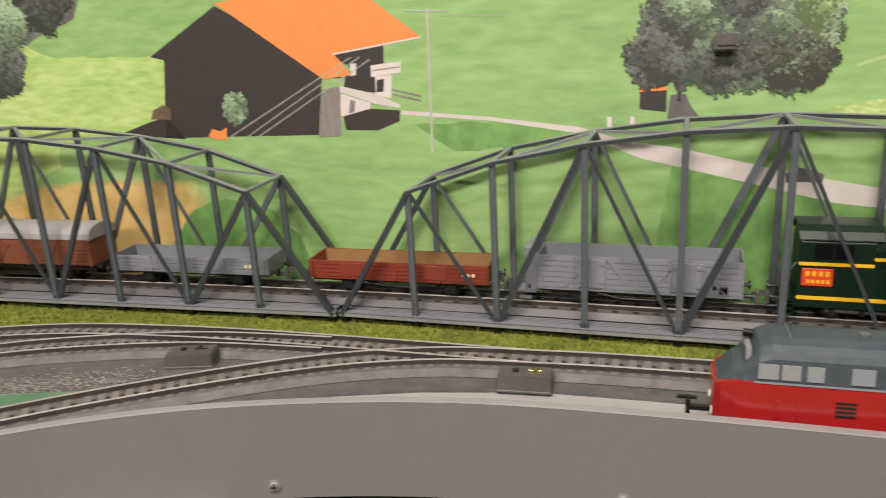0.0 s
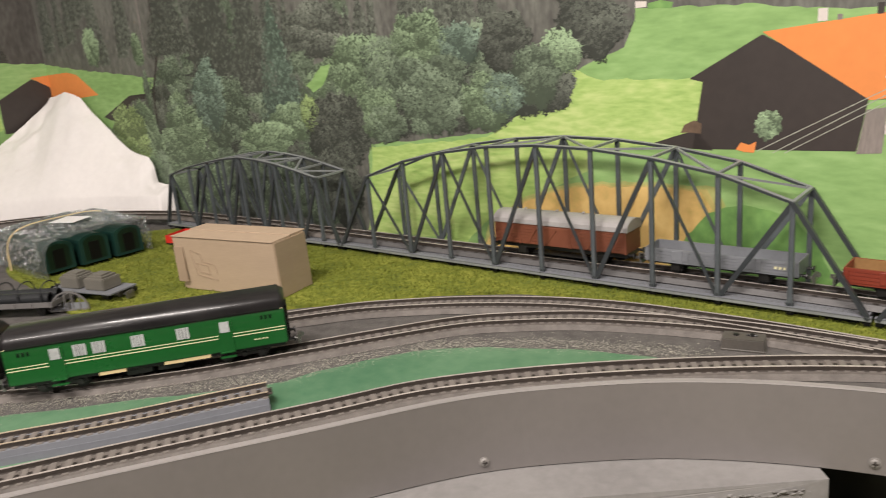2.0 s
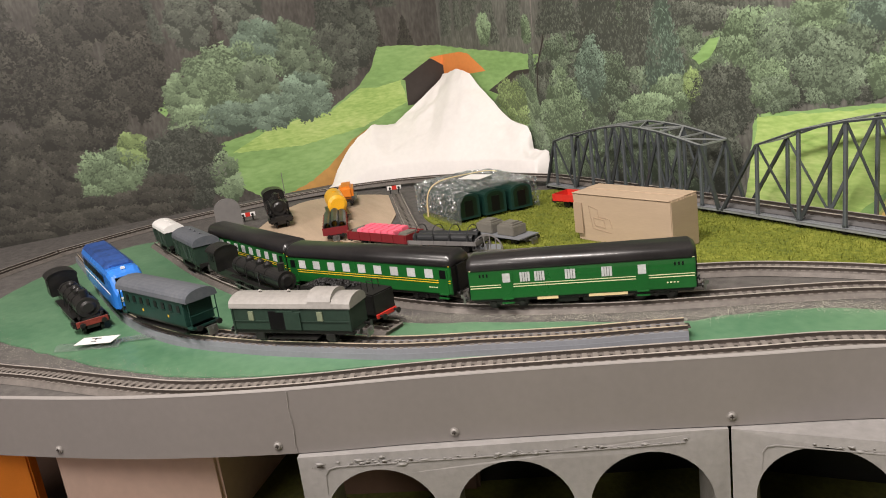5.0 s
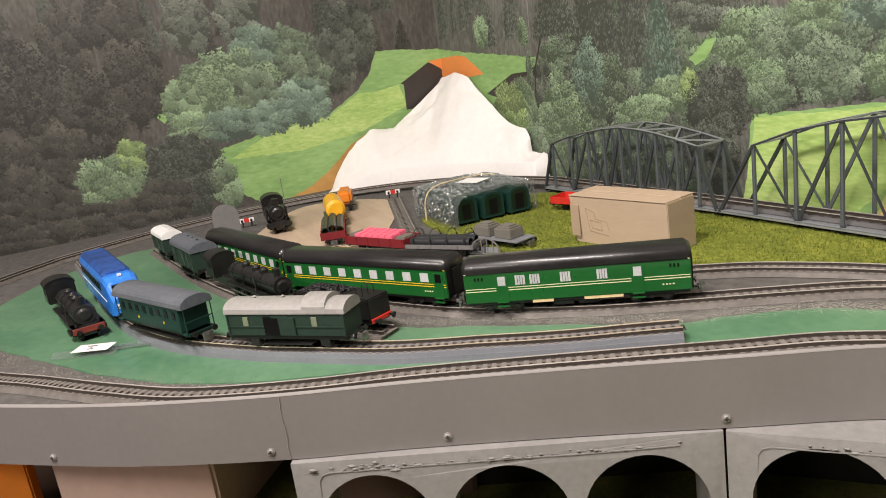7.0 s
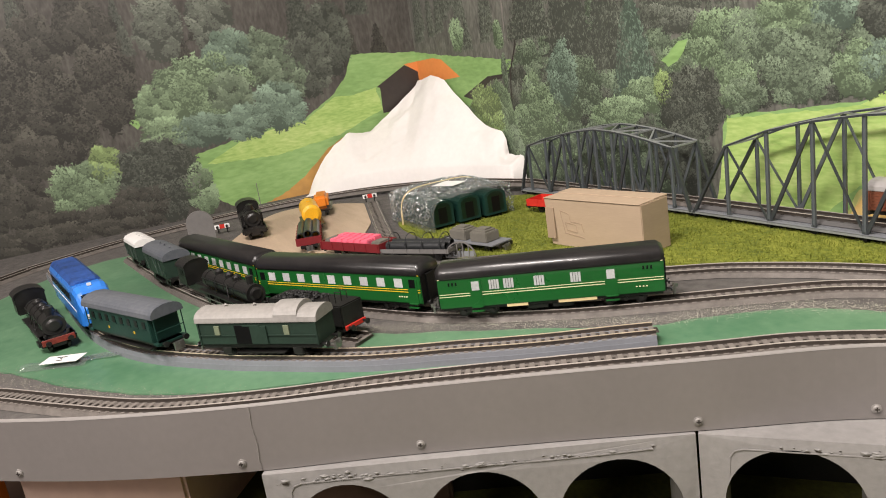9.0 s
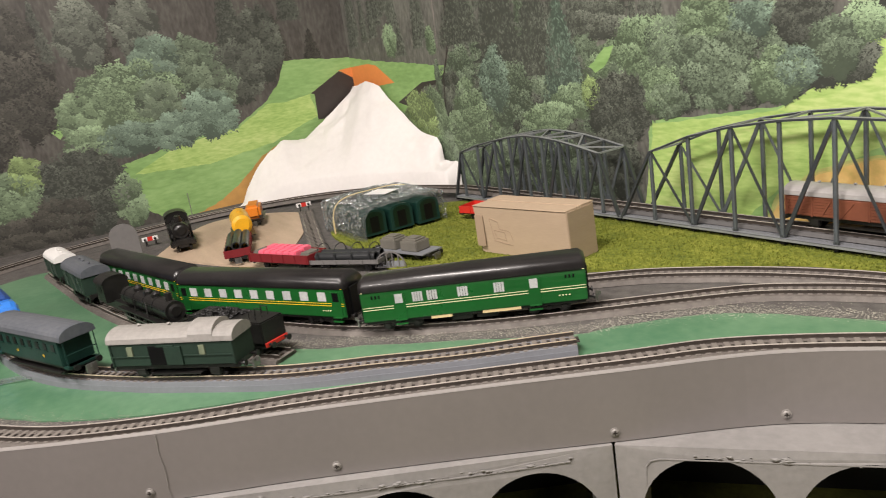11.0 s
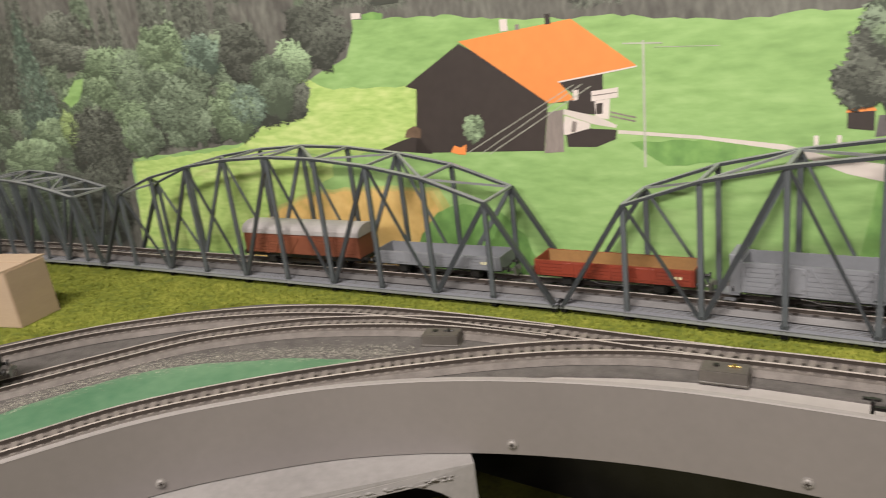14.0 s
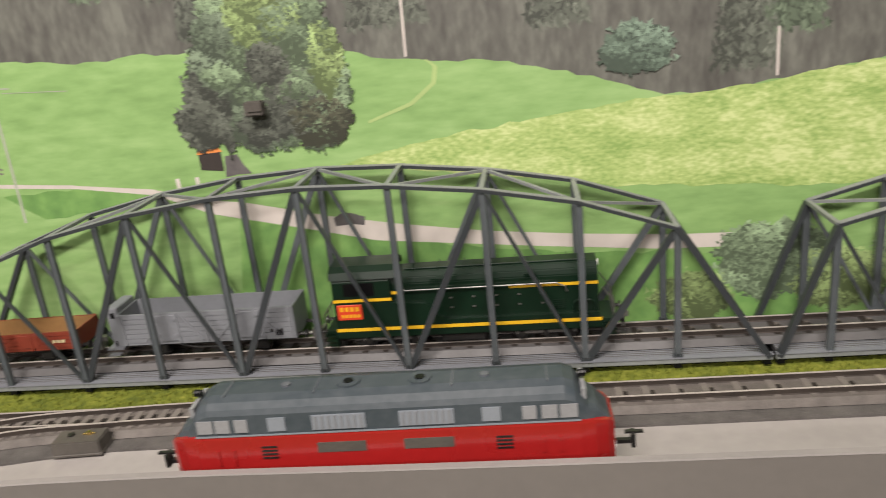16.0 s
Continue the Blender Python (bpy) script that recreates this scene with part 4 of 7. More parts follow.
cover("green_cover", [(-0.335, 0.322), (-0.42, 0.296), (-0.508, 0.243), (-0.548, 0.187), (-0.575, 0.125), (-0.63, 0.06), (-0.70, -0.02), (-0.76, -0.085), (-0.86, -0.15), (-1.0, -0.20), (-1.2, -0.245), (-1.42, -0.26), (-1.46, -0.33), (-1.38, -0.45),
      (-1.22, -0.525), (-1.08, -0.50), (-0.96, -0.435), (-0.85, -0.365), (-0.76, -0.287), (-0.70, -0.20), (-0.655, -0.11), (-0.60, -0.02), (-0.522, 0.12), (-0.47, 0.197), (-0.40, 0.27)], 0.9948, M_GREEN, "glossy green painted ground between the tracks")
cover("ply_cover", [(-1.36, -0.135), (-1.50, -0.06), (-1.565, 0.01), (-1.53, 0.09), (-1.44, 0.145), (-1.33, 0.12), (-1.20, 0.06), (-1.10, 0.0), (-1.18, -0.06)], 0.9955, M_PLY, "bare pale plywood sheet among the sidings", rough=0.0)
GRASS = [(-0.70, 0.245), (-0.655, 0.285), (-0.60, 0.34), (-0.53, 0.385), (-0.438, 0.408), (-0.312, 0.416), (-0.15, 0.424), (0.05, 0.438), (0.4, 0.452), (1.2, 0.492), (1.2, 0.51), (0.4, 0.505), (-0.3, 0.495), (-0.84, 0.45), (-1.15, 0.375), (-1.24, 0.30),
         (-1.27, 0.20), (-1.20, 0.12), (-1.05, 0.11), (-0.92, 0.10), (-0.80, 0.14)]
cover("grass_cover", GRASS, 0.9965, M_GRASS, "olive green fibrous grass mat beside the bridges", 0.015, 0.006)


def inside(p, poly):
    c = False
    for (x0, y0), (x1, y1) in zip(poly, poly[1:] + poly[:1]):
        if (y0 > p[1]) != (y1 > p[1]) and p[0] < (x1 - x0) * (p[1] - y0) / (y1 - y0) + x0:
            c = not c
    return c


verts, faces = [], []
while len(faces) < 42000:
    x, y = random.uniform(-1.27, 0.6), random.uniform(0.10, 0.51)
    if not inside((x, y), GRASS):
        continue
    h, a, w = random.uniform(0.0012, 0.0034), random.random() * 6.283, random.uniform(0.0005, 0.001)
    lx, ly = random.uniform(-0.002, 0.002), random.uniform(-0.002, 0.002)
    n0 = len(verts)
    verts += [(x - w * math.cos(a), y - w * math.sin(a), 0.996), (x + w * math.cos(a), y + w * math.sin(a), 0.996), (x + lx, y + ly, 0.9965 + h)]
    faces.append((n0, n0 + 1, n0 + 2))
me = bpy.data.meshes.new("grass_fibres")
me.from_pydata(verts, [], faces)
me.materials.append(M_BLADE)
tagged(new("grass_fibres", me), "short olive grass fibres of the mat", "grass", kind="stuff")

# loose grit along the edge of the green ground
verts, faces = [], []
for line, n, spread in ((spline([(-0.33, 0.34), (-0.425, 0.303), (-0.51, 0.25), (-0.555, 0.19), (-0.585, 0.13), (-0.65, 0.055), (-0.73, -0.035), (-0.78, -0.09)], 0.004), 8000, 0.008),
                        (spline([(-0.70, -0.232), (-0.76, -0.30), (-0.83, -0.36), (-0.93, -0.43), (-1.06, -0.50), (-1.22, -0.53)], 0.004), 3600, 0.011)):
    for _ in range(n):
        p = random.choice(line)
        x, y, r = p.x + random.gauss(0, spread), p.y + random.gauss(0, spread), random.uniform(0.00015, 0.00055)
        n0 = len(verts)
        verts += [(x + r, y, 0.995), (x - 0.5 * r, y + 0.87 * r, 0.995), (x - 0.5 * r, y - 0.87 * r, 0.995), (x, y, 0.995 + 1.3 * r)]
        faces += [(n0, n0 + 1, n0 + 3), (n0 + 1, n0 + 2, n0 + 3), (n0 + 2, n0, n0 + 3)]
me = bpy.data.meshes.new("loose_grit")
me.from_pydata(verts, [], faces)
me.materials.append(M_GRIT)
tagged(new("loose_grit", me), "loose pale grit scattered along the ground edge", "grit", kind="stuff")

# ---- fascia ----
fascia = thing("fascia_board", "grey painted curved fascia board screwed along the layout edge", "fascia", kind="structure")
split = min(range(len(fas)), key=lambda i: (fas[i] - Vector((-0.592, -0.228))).length)
for piece in (fas[:split + 1], fas[split:]):
    bm = bmesh.new()
    sweep(bm, piece, [(0.0, 0.976), (0.0040, 0.976), (0.0040, 1.0280), (0.0, 1.0280)])
    part("fascia_panel", bm, M_FASCIA, fascia)
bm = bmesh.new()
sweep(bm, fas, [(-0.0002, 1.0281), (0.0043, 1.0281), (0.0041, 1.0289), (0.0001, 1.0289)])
part("edge_strip", bm, M_FASCIA_TOP, fascia, "pale strip along the top edge of the fascia")
p, q = fas[split], fas[split + 1]
bm = bmesh.new()
for k in range(9):
    z0 = 0.9765 + k * 0.0056
    o = 0.0012 * noise.noise((k * 1.7, 0.3, 0))
    bar(bm, (p.x + 0.0006 + o, p.y + 0.0001 + o, z0), (p.x + 0.0006 + o, p.y + 0.0001 + o, z0 + 0.0062), 0.0005, 0.0005)
part("joint_crack", bm, M_FASCIA_TOP, fascia)
for x, y in ((-0.701, -0.397), (-0.596, -0.249), (-0.536, -0.125), (-0.4395, 0.049), (-0.380, 0.148), (-0.027, 0.3005), (-0.20, 0.276), (0.17, 0.3135)):
    i = min(range(len(fas)), key=lambda i: (fas[i] - Vector((x, y))).length)
    s = normals(fas)[i]
    at = Vector((fas[i].x, fas[i].y, 0.9835))
    out = Vector((-s.x, -s.y, 0))
    bm = bmesh.new()
    cyl(bm, at, at + out * 0.0008, 0.0034, 16)
    cyl(bm, at + out * 0.0008, at + out * 0.0018, 0.0028, 16, 0.0020)
    screw = part("screw", bm, M_SCREW, fascia, "paint-covered cross-head screw")
    side = Vector((s.y, -s.x, 0))
    bm = bmesh.new()
    c = at + out * 0.0017
    bar(bm, c - side * 0.0016, c + side * 0.0016, 0.0008, 0.0008)
    bar(bm, c - Vector((0, 0, 0.0016)), c + Vector((0, 0, 0.0016)), 0.0008, 0.0008)
    part("cross_slot", bm, M_STUD, screw)


# ---- viaduct under the fascia ----
def viaduct(x0, y0, x1, y1, centres, crown_z, label):
    d = Vector((x1 - x0, y1 - y0))
    length = d.length
    at = pose(x0, y0, 0, 0, 0, math.degrees(math.atan2(d.y, d.x)))
    v = thing("viaduct", label, "viaduct", at)
    r, top = 0.0445, 0.9752
    out = [(0.0, 0.80), (0.0, top), (length, top), (length, 0.80)]
    for cx in centres[::-1]:
        out.append((cx + r, 0.80))
        for i in range(21):
            a = math.pi * i / 20
            out.append((cx + r * math.cos(a), crown_z - r + r * math.sin(a)))
        out.append((cx - r, 0.80))
    bm = bmesh.new()
    f = [bm.verts.new((x, 0.0014 if z == top else 0.0, z)) for x, z in out]
    b = [bm.verts.new((x, 0.055, z)) for x, z in out]
    n = len(out)
    bm.faces.new(f)
    bm.faces.new(b[::-1])
    for i in range(n):
        j = (i + 1) % n
        bm.faces.new((f[i], b[i], b[j], f[j]))
    part("arcade_wall", bm, M_VIADUCT, v)
    bm = bmesh.new()
    bead = [(0.019, 0.945), (0.020, 0.960), (0.023, 0.9645), (0.029, 0.9663)] + [(x, 0.9668 + 0.0012 * noise.noise((x * 60, 1, 4))) for x in (0.06, 0.09, 0.13, 0.17, 0.21, 0.25)] + [(length - 0.03, 0.9676)]
    for a, b in zip(bead, bead[1:]):
        bar(bm, (a[0], -0.0001, a[1]), (b[0], -0.0001, b[1]), 0.0005, 0.0008)
    part("scored_edge", bm, M_VIADUCT, v, "raised scored edge line above the arches")
    # Black sheet added behind the arches to give their shaded depth.
    part("arch_shade_sheet", cube(0.0, length, 0.13, 0.134, 0.80, 0.97), M_SOOT, v, "added black sheet for the shade inside the arches")
    bm = bmesh.new()
    pits = bmesh.new()
    spots = [random.uniform(0.02, length - 0.02) for _ in range(4)]
    for k in range(110):
        x = min(length - 0.004, max(0.004, random.choice(spots) + random.gauss(0, 0.022)))
        z = 0.9685 + random.gauss(0, 0.0012)
        s = 0.0005 + random.uniform(0.0004, 0.0040) * random.random()
        lump = [bm.verts.new((x + s * math.cos(a) * random.uniform(0.6, 1.3), -0.0002, z + 0.45 * s * math.sin(a))) for a in (0, 1.2, 2.4, 3.6, 4.9)]
        tip = bm.verts.new((x, -0.0002 - s * 0.22, z))
        for i in range(5):
            bm.faces.new((lump[i], lump[(i + 1) % 5], tip))
        # Flat dark sliver below every second lump paints the shade of a crevice.
        if k % 2:
            pits.faces.new([pits.verts.new((x + 0.2 * s + 0.9 * s * math.cos(a) * random.uniform(0.7, 1.3), -0.0003, z - 0.55 * s + 0.22 * s * math.sin(a))) for a in (0, 1.3, 2.5, 3.7, 5.0)])
    part("crumbled_plaster", bm, M_VIADUCT, v, kind="stuff")
    part("painted_pit_shade", pits, M_RAIL_SIDE, v, kind="stuff")
    return v


viaduct(-0.5865, -0.2309, -0.4380, 0.0441, (0.059, 0.1590, 0.2575), 0.9620, "rough grey painted model viaduct with round arches")
viaduct(-0.4372, 0.0450, -0.2115, 0.2572, (0.0600, 0.1590, 0.2600), 0.9680, "rough grey painted model viaduct with a pale top ledge")
solid("lower_board", cube(-0.9, 1.2, -0.30, 0.50, 0.845, 0.865), M_DIRTGRASS, "dark grassy lower board under the viaduct", "board", kind="structure")
# Black sheet added at the back to stand for shade under the layout.
solid("under_shade_panel", cube(-1.72, 1.3, 0.385, 0.398, 0.40, 0.972), M_SOOT, "added black sheet for the shade under the layout", "panel", kind="structure")

# ---- cartons and a board under the layout ----
def carton(at, x, y, h, material, label):
    t = thing("carton", label, "carton", at)
    part("carton_body", cube(-x, x, -y, y, 0, h - 0.002, 0.003), material, t)
    part("lid_flap", cube(-x, x, -y, -0.001, h - 0.002, h, 0.0005, 1), material, t)
    part("lid_flap", cube(-x, x, 0.001, y, h - 0.002, h, 0.0005, 1), material, t)


carton(pose(-0.818, -0.313, 0.70, 0, 0, 54), 0.086, 0.07, 0.262, M_PINKBOX, "pale brown cardboard carton stored under the layout")
carton(pose(-0.72, -0.10, 0.70, 0, 0, 60), 0.07, 0.06, 0.25, M_BROWNBOX, "dark brown cardboard carton stored under the layout")
solid("storage_shelf", cube(-1.6, -0.5, -0.75, 0.3, 0.68, 0.70, 0.003), M_BROWNBOX, "wooden storage shelf under the layout", "shelf", kind="structure")
solid("orange_board", cube(-0.16, 0.16, -0.008, 0.008, 0, 0.27, 0.002), M_ORANGE, "orange painted board leaning under the layout", "board", pose(-1.078, -0.62, 0.70, 0, 0, 62))


# ---- tracks ----


def track(name, line, base, label, rail_mat, tie_objects=False, bed_mat=None, high=0.0, rise=0.0, plain=False, tie_mat=None):
    """A length of model track: bed, two rails, ties and centre studs; rise: how far it climbs from end to end."""
    t = thing(name, label, "track")
    path = spline(line, 0.010)
    if high:
        bm = bmesh.new()
        sweep(bm, path, [(-0.0136, 0.9915), (0.0136, 0.9915), (0.0134, base), (-0.0134, base)], rise)
        part("roadbed", bm, M_ROADBED, t, "blue-grey plastic roadbed")
    bm = bmesh.new()
    w0, w1 = (0.0131, 0.0127) if high else (0.0165, 0.0135)
    sweep(bm, path, [(-w0, base), (w0, base), (w1, base + 0.0042), (-w1, base + 0.0042)], rise)
    part("track_bed", bm, bed_mat or M_BED, t)
    for s in (-0.00875, 0.00875):
        bm = bmesh.new()
        sweep(bm, path, [(s - 0.0007, base + 0.004), (s + 0.0007, base + 0.004), (s + 0.00028, base + 0.0050), (s + 0.00034, base + 0.0076), (s - 0.00034, base + 0.0076), (s - 0.00028, base + 0.0050)], rise)
        # Dark side as painted shadow, bright head as painted highlight.
        rail = part("rail", bm, M_RAIL_SIDE, t)
        bm = bmesh.new()
        sweep(bm, path, [(s - 0.00036, base + 0.0077), (s + 0.00036, base + 0.0077), (s + 0.00033, base + 0.0084), (s - 0.00033, base + 0.0084)], rise)
        part("rail_head", bm, rail_mat, rail, "worn rail head with the lamp glint in its pale colour")
    if plain:
        return t
    step = spline(line, 0.0075)
    nn = normals(step)
    ties, studs, gaps = bmesh.new(), bmesh.new(), bmesh.new()
    tie_me = mesh_of(cube(-0.0020, 0.0020, -0.0118, 0.0118, 0, 0.0006), "tie", tie_mat or M_TIE) if tie_objects else None
    made = 0
    for i, (p, s) in enumerate(zip(step, nn)):
        d = Vector((s.y, -s.x))
        zz = base + climb(rise, i / (len(step) - 1))
        if tie_objects and p.x > -1.0 and made < 300:
            ob = new("tie", tie_me)
            ob.parent = t
            ob.matrix_local = pose(p.x, p.y, zz + 0.0041, 0, 0, math.degrees(math.atan2(d.y, d.x)))
            made += 1
        else:
            bar(ties, (p.x - s.x * 0.0118, p.y - s.y * 0.0118, zz + 0.0044), (p.x + s.x * 0.0118, p.y + s.y * 0.0118, zz + 0.0044), 0.0040, 0.0006)
        c = p + 0.0037 * d
        bar(gaps, (c.x - s.x * 0.0058, c.y - s.y * 0.0058, zz + 0.0042), (c.x + s.x * 0.0058, c.y + s.y * 0.0058, zz + 0.0042), 0.0032, 0.0005)
        bar(studs, (c.x - s.x * 0.0019, c.y - s.y * 0.0019, zz + 0.0045), (c.x + s.x * 0.0019, c.y + s.y * 0.0019, zz + 0.0045), 0.0024, 0.0012)
    if len(ties.faces):
        part("tie_strip", ties, tie_mat or M_TIE, t, kind="stuff")
    else:
        ties.free()
    part("gap_strip", gaps, M_GAP_DARK if high else M_GAP, t, "dark gaps between the ties", kind="stuff")
    part("stud_strip", studs, M_STUD, t, "dark centre contact studs", kind="stuff")
    return t


track("track", FRONT, 0.994, "curved steel model track along the layout edge", M_RAIL, True)
track("track", TRACK_A, 0.9941, "curved steel model track beside the grass", M_RAIL, True)
track("track", TRACK_B, 0.9939, "steel model track under the green coaches", M_RAIL, True)
track("track", SIDING, 1.0005, "brassy siding track on a raised grey roadbed", M_RAIL_BRASS, True, bed_mat=M_ROADBED, high=1)
track("track", BACK[:9], 0.9942, "model track round the far loop", M_RAIL, rise=0.0120)
track("track", BACK[8:], 1.0062, "model track across the truss bridges", M_RAIL, True, bed_mat=M_DECK, tie_mat=M_STUD)
track("track", [(-0.06, 0.336), (0.108, 0.338), (0.4, 0.348), (1.2, 0.38)], 0.9935, "low spur track behind the fascia", M_RAIL, bed_mat=M_BOARD, plain=True)
track("track", [(-1.445, 0.155), (-1.24, 0.10), (-1.04, 0.047)], 0.9915, "grey siding track with a buffer stop", M_RAIL, bed_mat=M_BALLAST)


# ---- truss bridges ----
def truss_bridge(x0, y0, x1, y1, nodes, depth, label):
    """nodes: places and heights of the top chord's joints, from the bridge's first end."""
    d = Vector((x1 - x0, y1 - y0))
    b = thing("truss_bridge", label, "bridge", pose(x0, y0, 0.9975, 0, 0, math.degrees(math.atan2(d.y, d.x))), "bridges along the wall")
    zb = 0.006
    bm = cube(0.002, d.length - 0.002, 0.003, depth - 0.003, 0.004, 0.0075)
    part("deck", bm, M_DECK, b, "grey slotted bridge deck")
    # Added black block that stands in for the shadow beneath the deck.
    part("underside", cube(0.003, d.length - 0.003, 0.0070, depth - 0.0070, -0.0010, 0.0040), M_BLACK, b)
    for k in range(4):
        for yy in (0.0042 + k * 0.0026, depth - 0.0042 - k * 0.0026):
            bm = bmesh.new()
            bar(bm, (0.002, yy, 0.0077), (d.length - 0.002, yy, 0.0077), 0.0010, 0.0004)
            part("deck_rail", bm, M_WGREY, b)
    for x in [0.003] + [x for x, h in nodes] + [d.length - 0.003]:
        bm = cube(x - 0.0025, x + 0.0025, -0.0012, depth + 0.0012, 0.0010, 0.0044)
        part("cross_beam", bm, M_BLACK, b)
    for y in (0.0, depth):
        o = 0.0022 if y == 0 else -0.0022
        bm = cube(0.0, d.length, y - 0.0016, y + 0.0016, 0.0042, 0.0078, 0.0004, 1)
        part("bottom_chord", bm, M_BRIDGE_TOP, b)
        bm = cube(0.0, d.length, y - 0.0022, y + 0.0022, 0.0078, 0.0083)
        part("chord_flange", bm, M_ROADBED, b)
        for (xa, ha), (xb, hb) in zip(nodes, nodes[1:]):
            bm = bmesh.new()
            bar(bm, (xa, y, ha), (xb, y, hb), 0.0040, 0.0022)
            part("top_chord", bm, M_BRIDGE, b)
            # Thin plate whose pale colour paints the light on the chord's top.
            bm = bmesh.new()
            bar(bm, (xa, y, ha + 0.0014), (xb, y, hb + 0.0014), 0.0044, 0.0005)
            part("cover_plate", bm, M_BRIDGE_TOP, b, "top plate coloured pale for the overhead light")
        ends = [((0.002, zb), nodes[0]), ((d.length - 0.002, zb), nodes[-1])]
        for (xa, za), (xb, hb) in ends:
            bm = bmesh.new()
            bar(bm, (xa, y, za), (xb, y, hb), 0.0044, 0.0036)
            part("end_post", bm, M_BRIDGE, b)
        for i, (x, h) in enumerate(nodes):
            bm = bmesh.new()
            f, g, w, q = 0.0020, 0.0014, 0.0016, 0.0007
            sheet(bm, [(x + i, y + j) for i, j in ((-f, -w), (-g, -w), (-g, -q), (g, -q), (g, -w), (f, -w), (f, w), (g, w), (g, q), (-g, q), (-g, w), (-f, w))], zb, h)
            # Lighter than the near diagonals: light on the verticals is painted in.
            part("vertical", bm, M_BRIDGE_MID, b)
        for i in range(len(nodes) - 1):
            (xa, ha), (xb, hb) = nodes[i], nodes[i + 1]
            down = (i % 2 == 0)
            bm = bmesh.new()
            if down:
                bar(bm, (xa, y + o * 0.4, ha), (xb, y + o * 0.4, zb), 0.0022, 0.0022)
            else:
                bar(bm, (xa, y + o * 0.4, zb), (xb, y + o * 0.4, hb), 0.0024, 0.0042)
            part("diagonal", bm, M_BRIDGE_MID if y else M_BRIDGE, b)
            bm = cube(xb - 0.0030, xb + 0.0030, y - 0.0010, y + 0.0010, zb + 0.0026, zb + 0.0050)
            part("gusset", bm, M_BRIDGE, b)
    # Struts and braces carry the light from above in their pale colour.
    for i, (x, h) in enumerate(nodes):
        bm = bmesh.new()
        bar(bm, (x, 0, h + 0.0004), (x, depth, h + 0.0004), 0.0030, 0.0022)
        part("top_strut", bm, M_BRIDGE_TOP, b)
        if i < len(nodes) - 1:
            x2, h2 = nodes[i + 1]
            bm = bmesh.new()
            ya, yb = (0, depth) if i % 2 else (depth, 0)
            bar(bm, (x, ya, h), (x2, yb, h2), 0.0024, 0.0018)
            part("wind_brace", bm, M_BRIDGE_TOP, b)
    return b


ARCH = [(0.1 * (i + 1), h) for i, h in enumerate((0.0955, 0.115, 0.1265, 0.1335, 0.136, 0.1335, 0.1265, 0.115, 0.0945))]
LOW_ARCH = ((0.032, 0.0840), (0.079, 0.0965), (0.1255, 0.1048), (0.163, 0.1100), (0.200, 0.1129), (0.236, 0.1105), (0.272, 0.1060), (0.310, 0.0985), (0.347, 0.0900))
truss_bridge(-1.206, 0.3557, -0.8315, 0.3990, LOW_ARCH, 0.050, "short blue-grey truss bridge beside the white mountain")
truss_bridge(-0.830, 0.3992, -0.2425, 0.4463, [(x * 0.589, h) for x, h in ARCH], 0.055, "blue-grey arched truss bridge on the grass mat")
truss_bridge(-0.2405, 0.448, 0.3375, 0.4608, [(x * 0.578, h) for x, h in ARCH], 0.054, "blue-grey arched truss bridge against the mural")
truss_bridge(0.3395, 0.461, 0.7165, 0.475, [(x, h + 0.006) for x, h in LOW_ARCH], 0.050, "short blue-grey truss bridge at the layout end")


# ---- rolling stock: parts in common (x along the rails, z from the rail top) ----
def loft(bm, sections):
    rings = [[bm.verts.new((x, y, z)) for y, z in prof] for x, prof in sections]
    k = len(rings[0])
    for a, b in zip(rings, rings[1:]):
        for i in range(k):
            j = (i + 1) % k
            bm.faces.new((a[i], a[j], b[j], b[i]))
    bm.faces.new(rings[0][::-1])
    bm.faces.new(rings[-1])


def arch_roof(w, z0, rise, n=12, lip=0.0012):
    """Outline of a curved roof: a flat underside and a bowed top."""
    top = [(w / 2 * math.cos(math.pi * i / n), z0 + lip + rise * math.sin(math.pi * i / n) ** 0.8) for i in range(n + 1)]
    return [(-w / 2, z0), (w / 2, z0)] + top[0:1] + top[1:-1] + top[-1:]


def wheelset(parent, x, r=0.0055):
    bm = bmesh.new()
    cyl(bm, (x, -0.0095, r), (x, 0.0095, r), 0.0012, 8)
    for s in (-1, 1):
        cyl(bm, (x, s * 0.0075, r), (x, s * 0.0098, r), r, 18)
        cyl(bm, (x, s * 0.0068, r), (x, s * 0.0076, r), r * 1.12, 18)
        cyl(bm, (x, s * 0.0099, r), (x, s * 0.0108, r), r * 0.35, 10)
    return part("wheelset", bm, M_SOOT, parent, "blackened metal wheels")


def coupler(parent, x, d):
    bm = cube(min(x, x + d * 0.009), max(x, x + d * 0.009), -0.0016, 0.0016, 0.0065, 0.0085, 0.0003, 1)
    box(bm, min(x + d * 0.008, x + d * 0.010), max(x + d * 0.008, x + d * 0.010), -0.005, 0.005, 0.004, 0.012)
    box(bm, min(x + d * 0.010, x + d * 0.013), max(x + d * 0.010, x + d * 0.013), -0.001, 0.001, 0.009, 0.0125)
    return part("coupler", bm, M_STEEL, parent, "bare metal hook coupler")


def buffers(parent, x, d, z=0.012, w=0.0105, material=None):
    for s in (-1, 1):
        bm = bmesh.new()
        cyl(bm, (x, s * w, z), (x + d * 0.005, s * w, z), 0.0013, 8)
        cyl(bm, (x + d * 0.005, s * w, z), (x + d * 0.0062, s * w, z), 0.0029, 12)
        part("buffer", bm, material or M_SOOT, parent)


def side_panels(parent, name, xs, z0, z1, w, width, material, label="", proud=0.0004):
    """The same small plate on both flanks at each place along the body."""
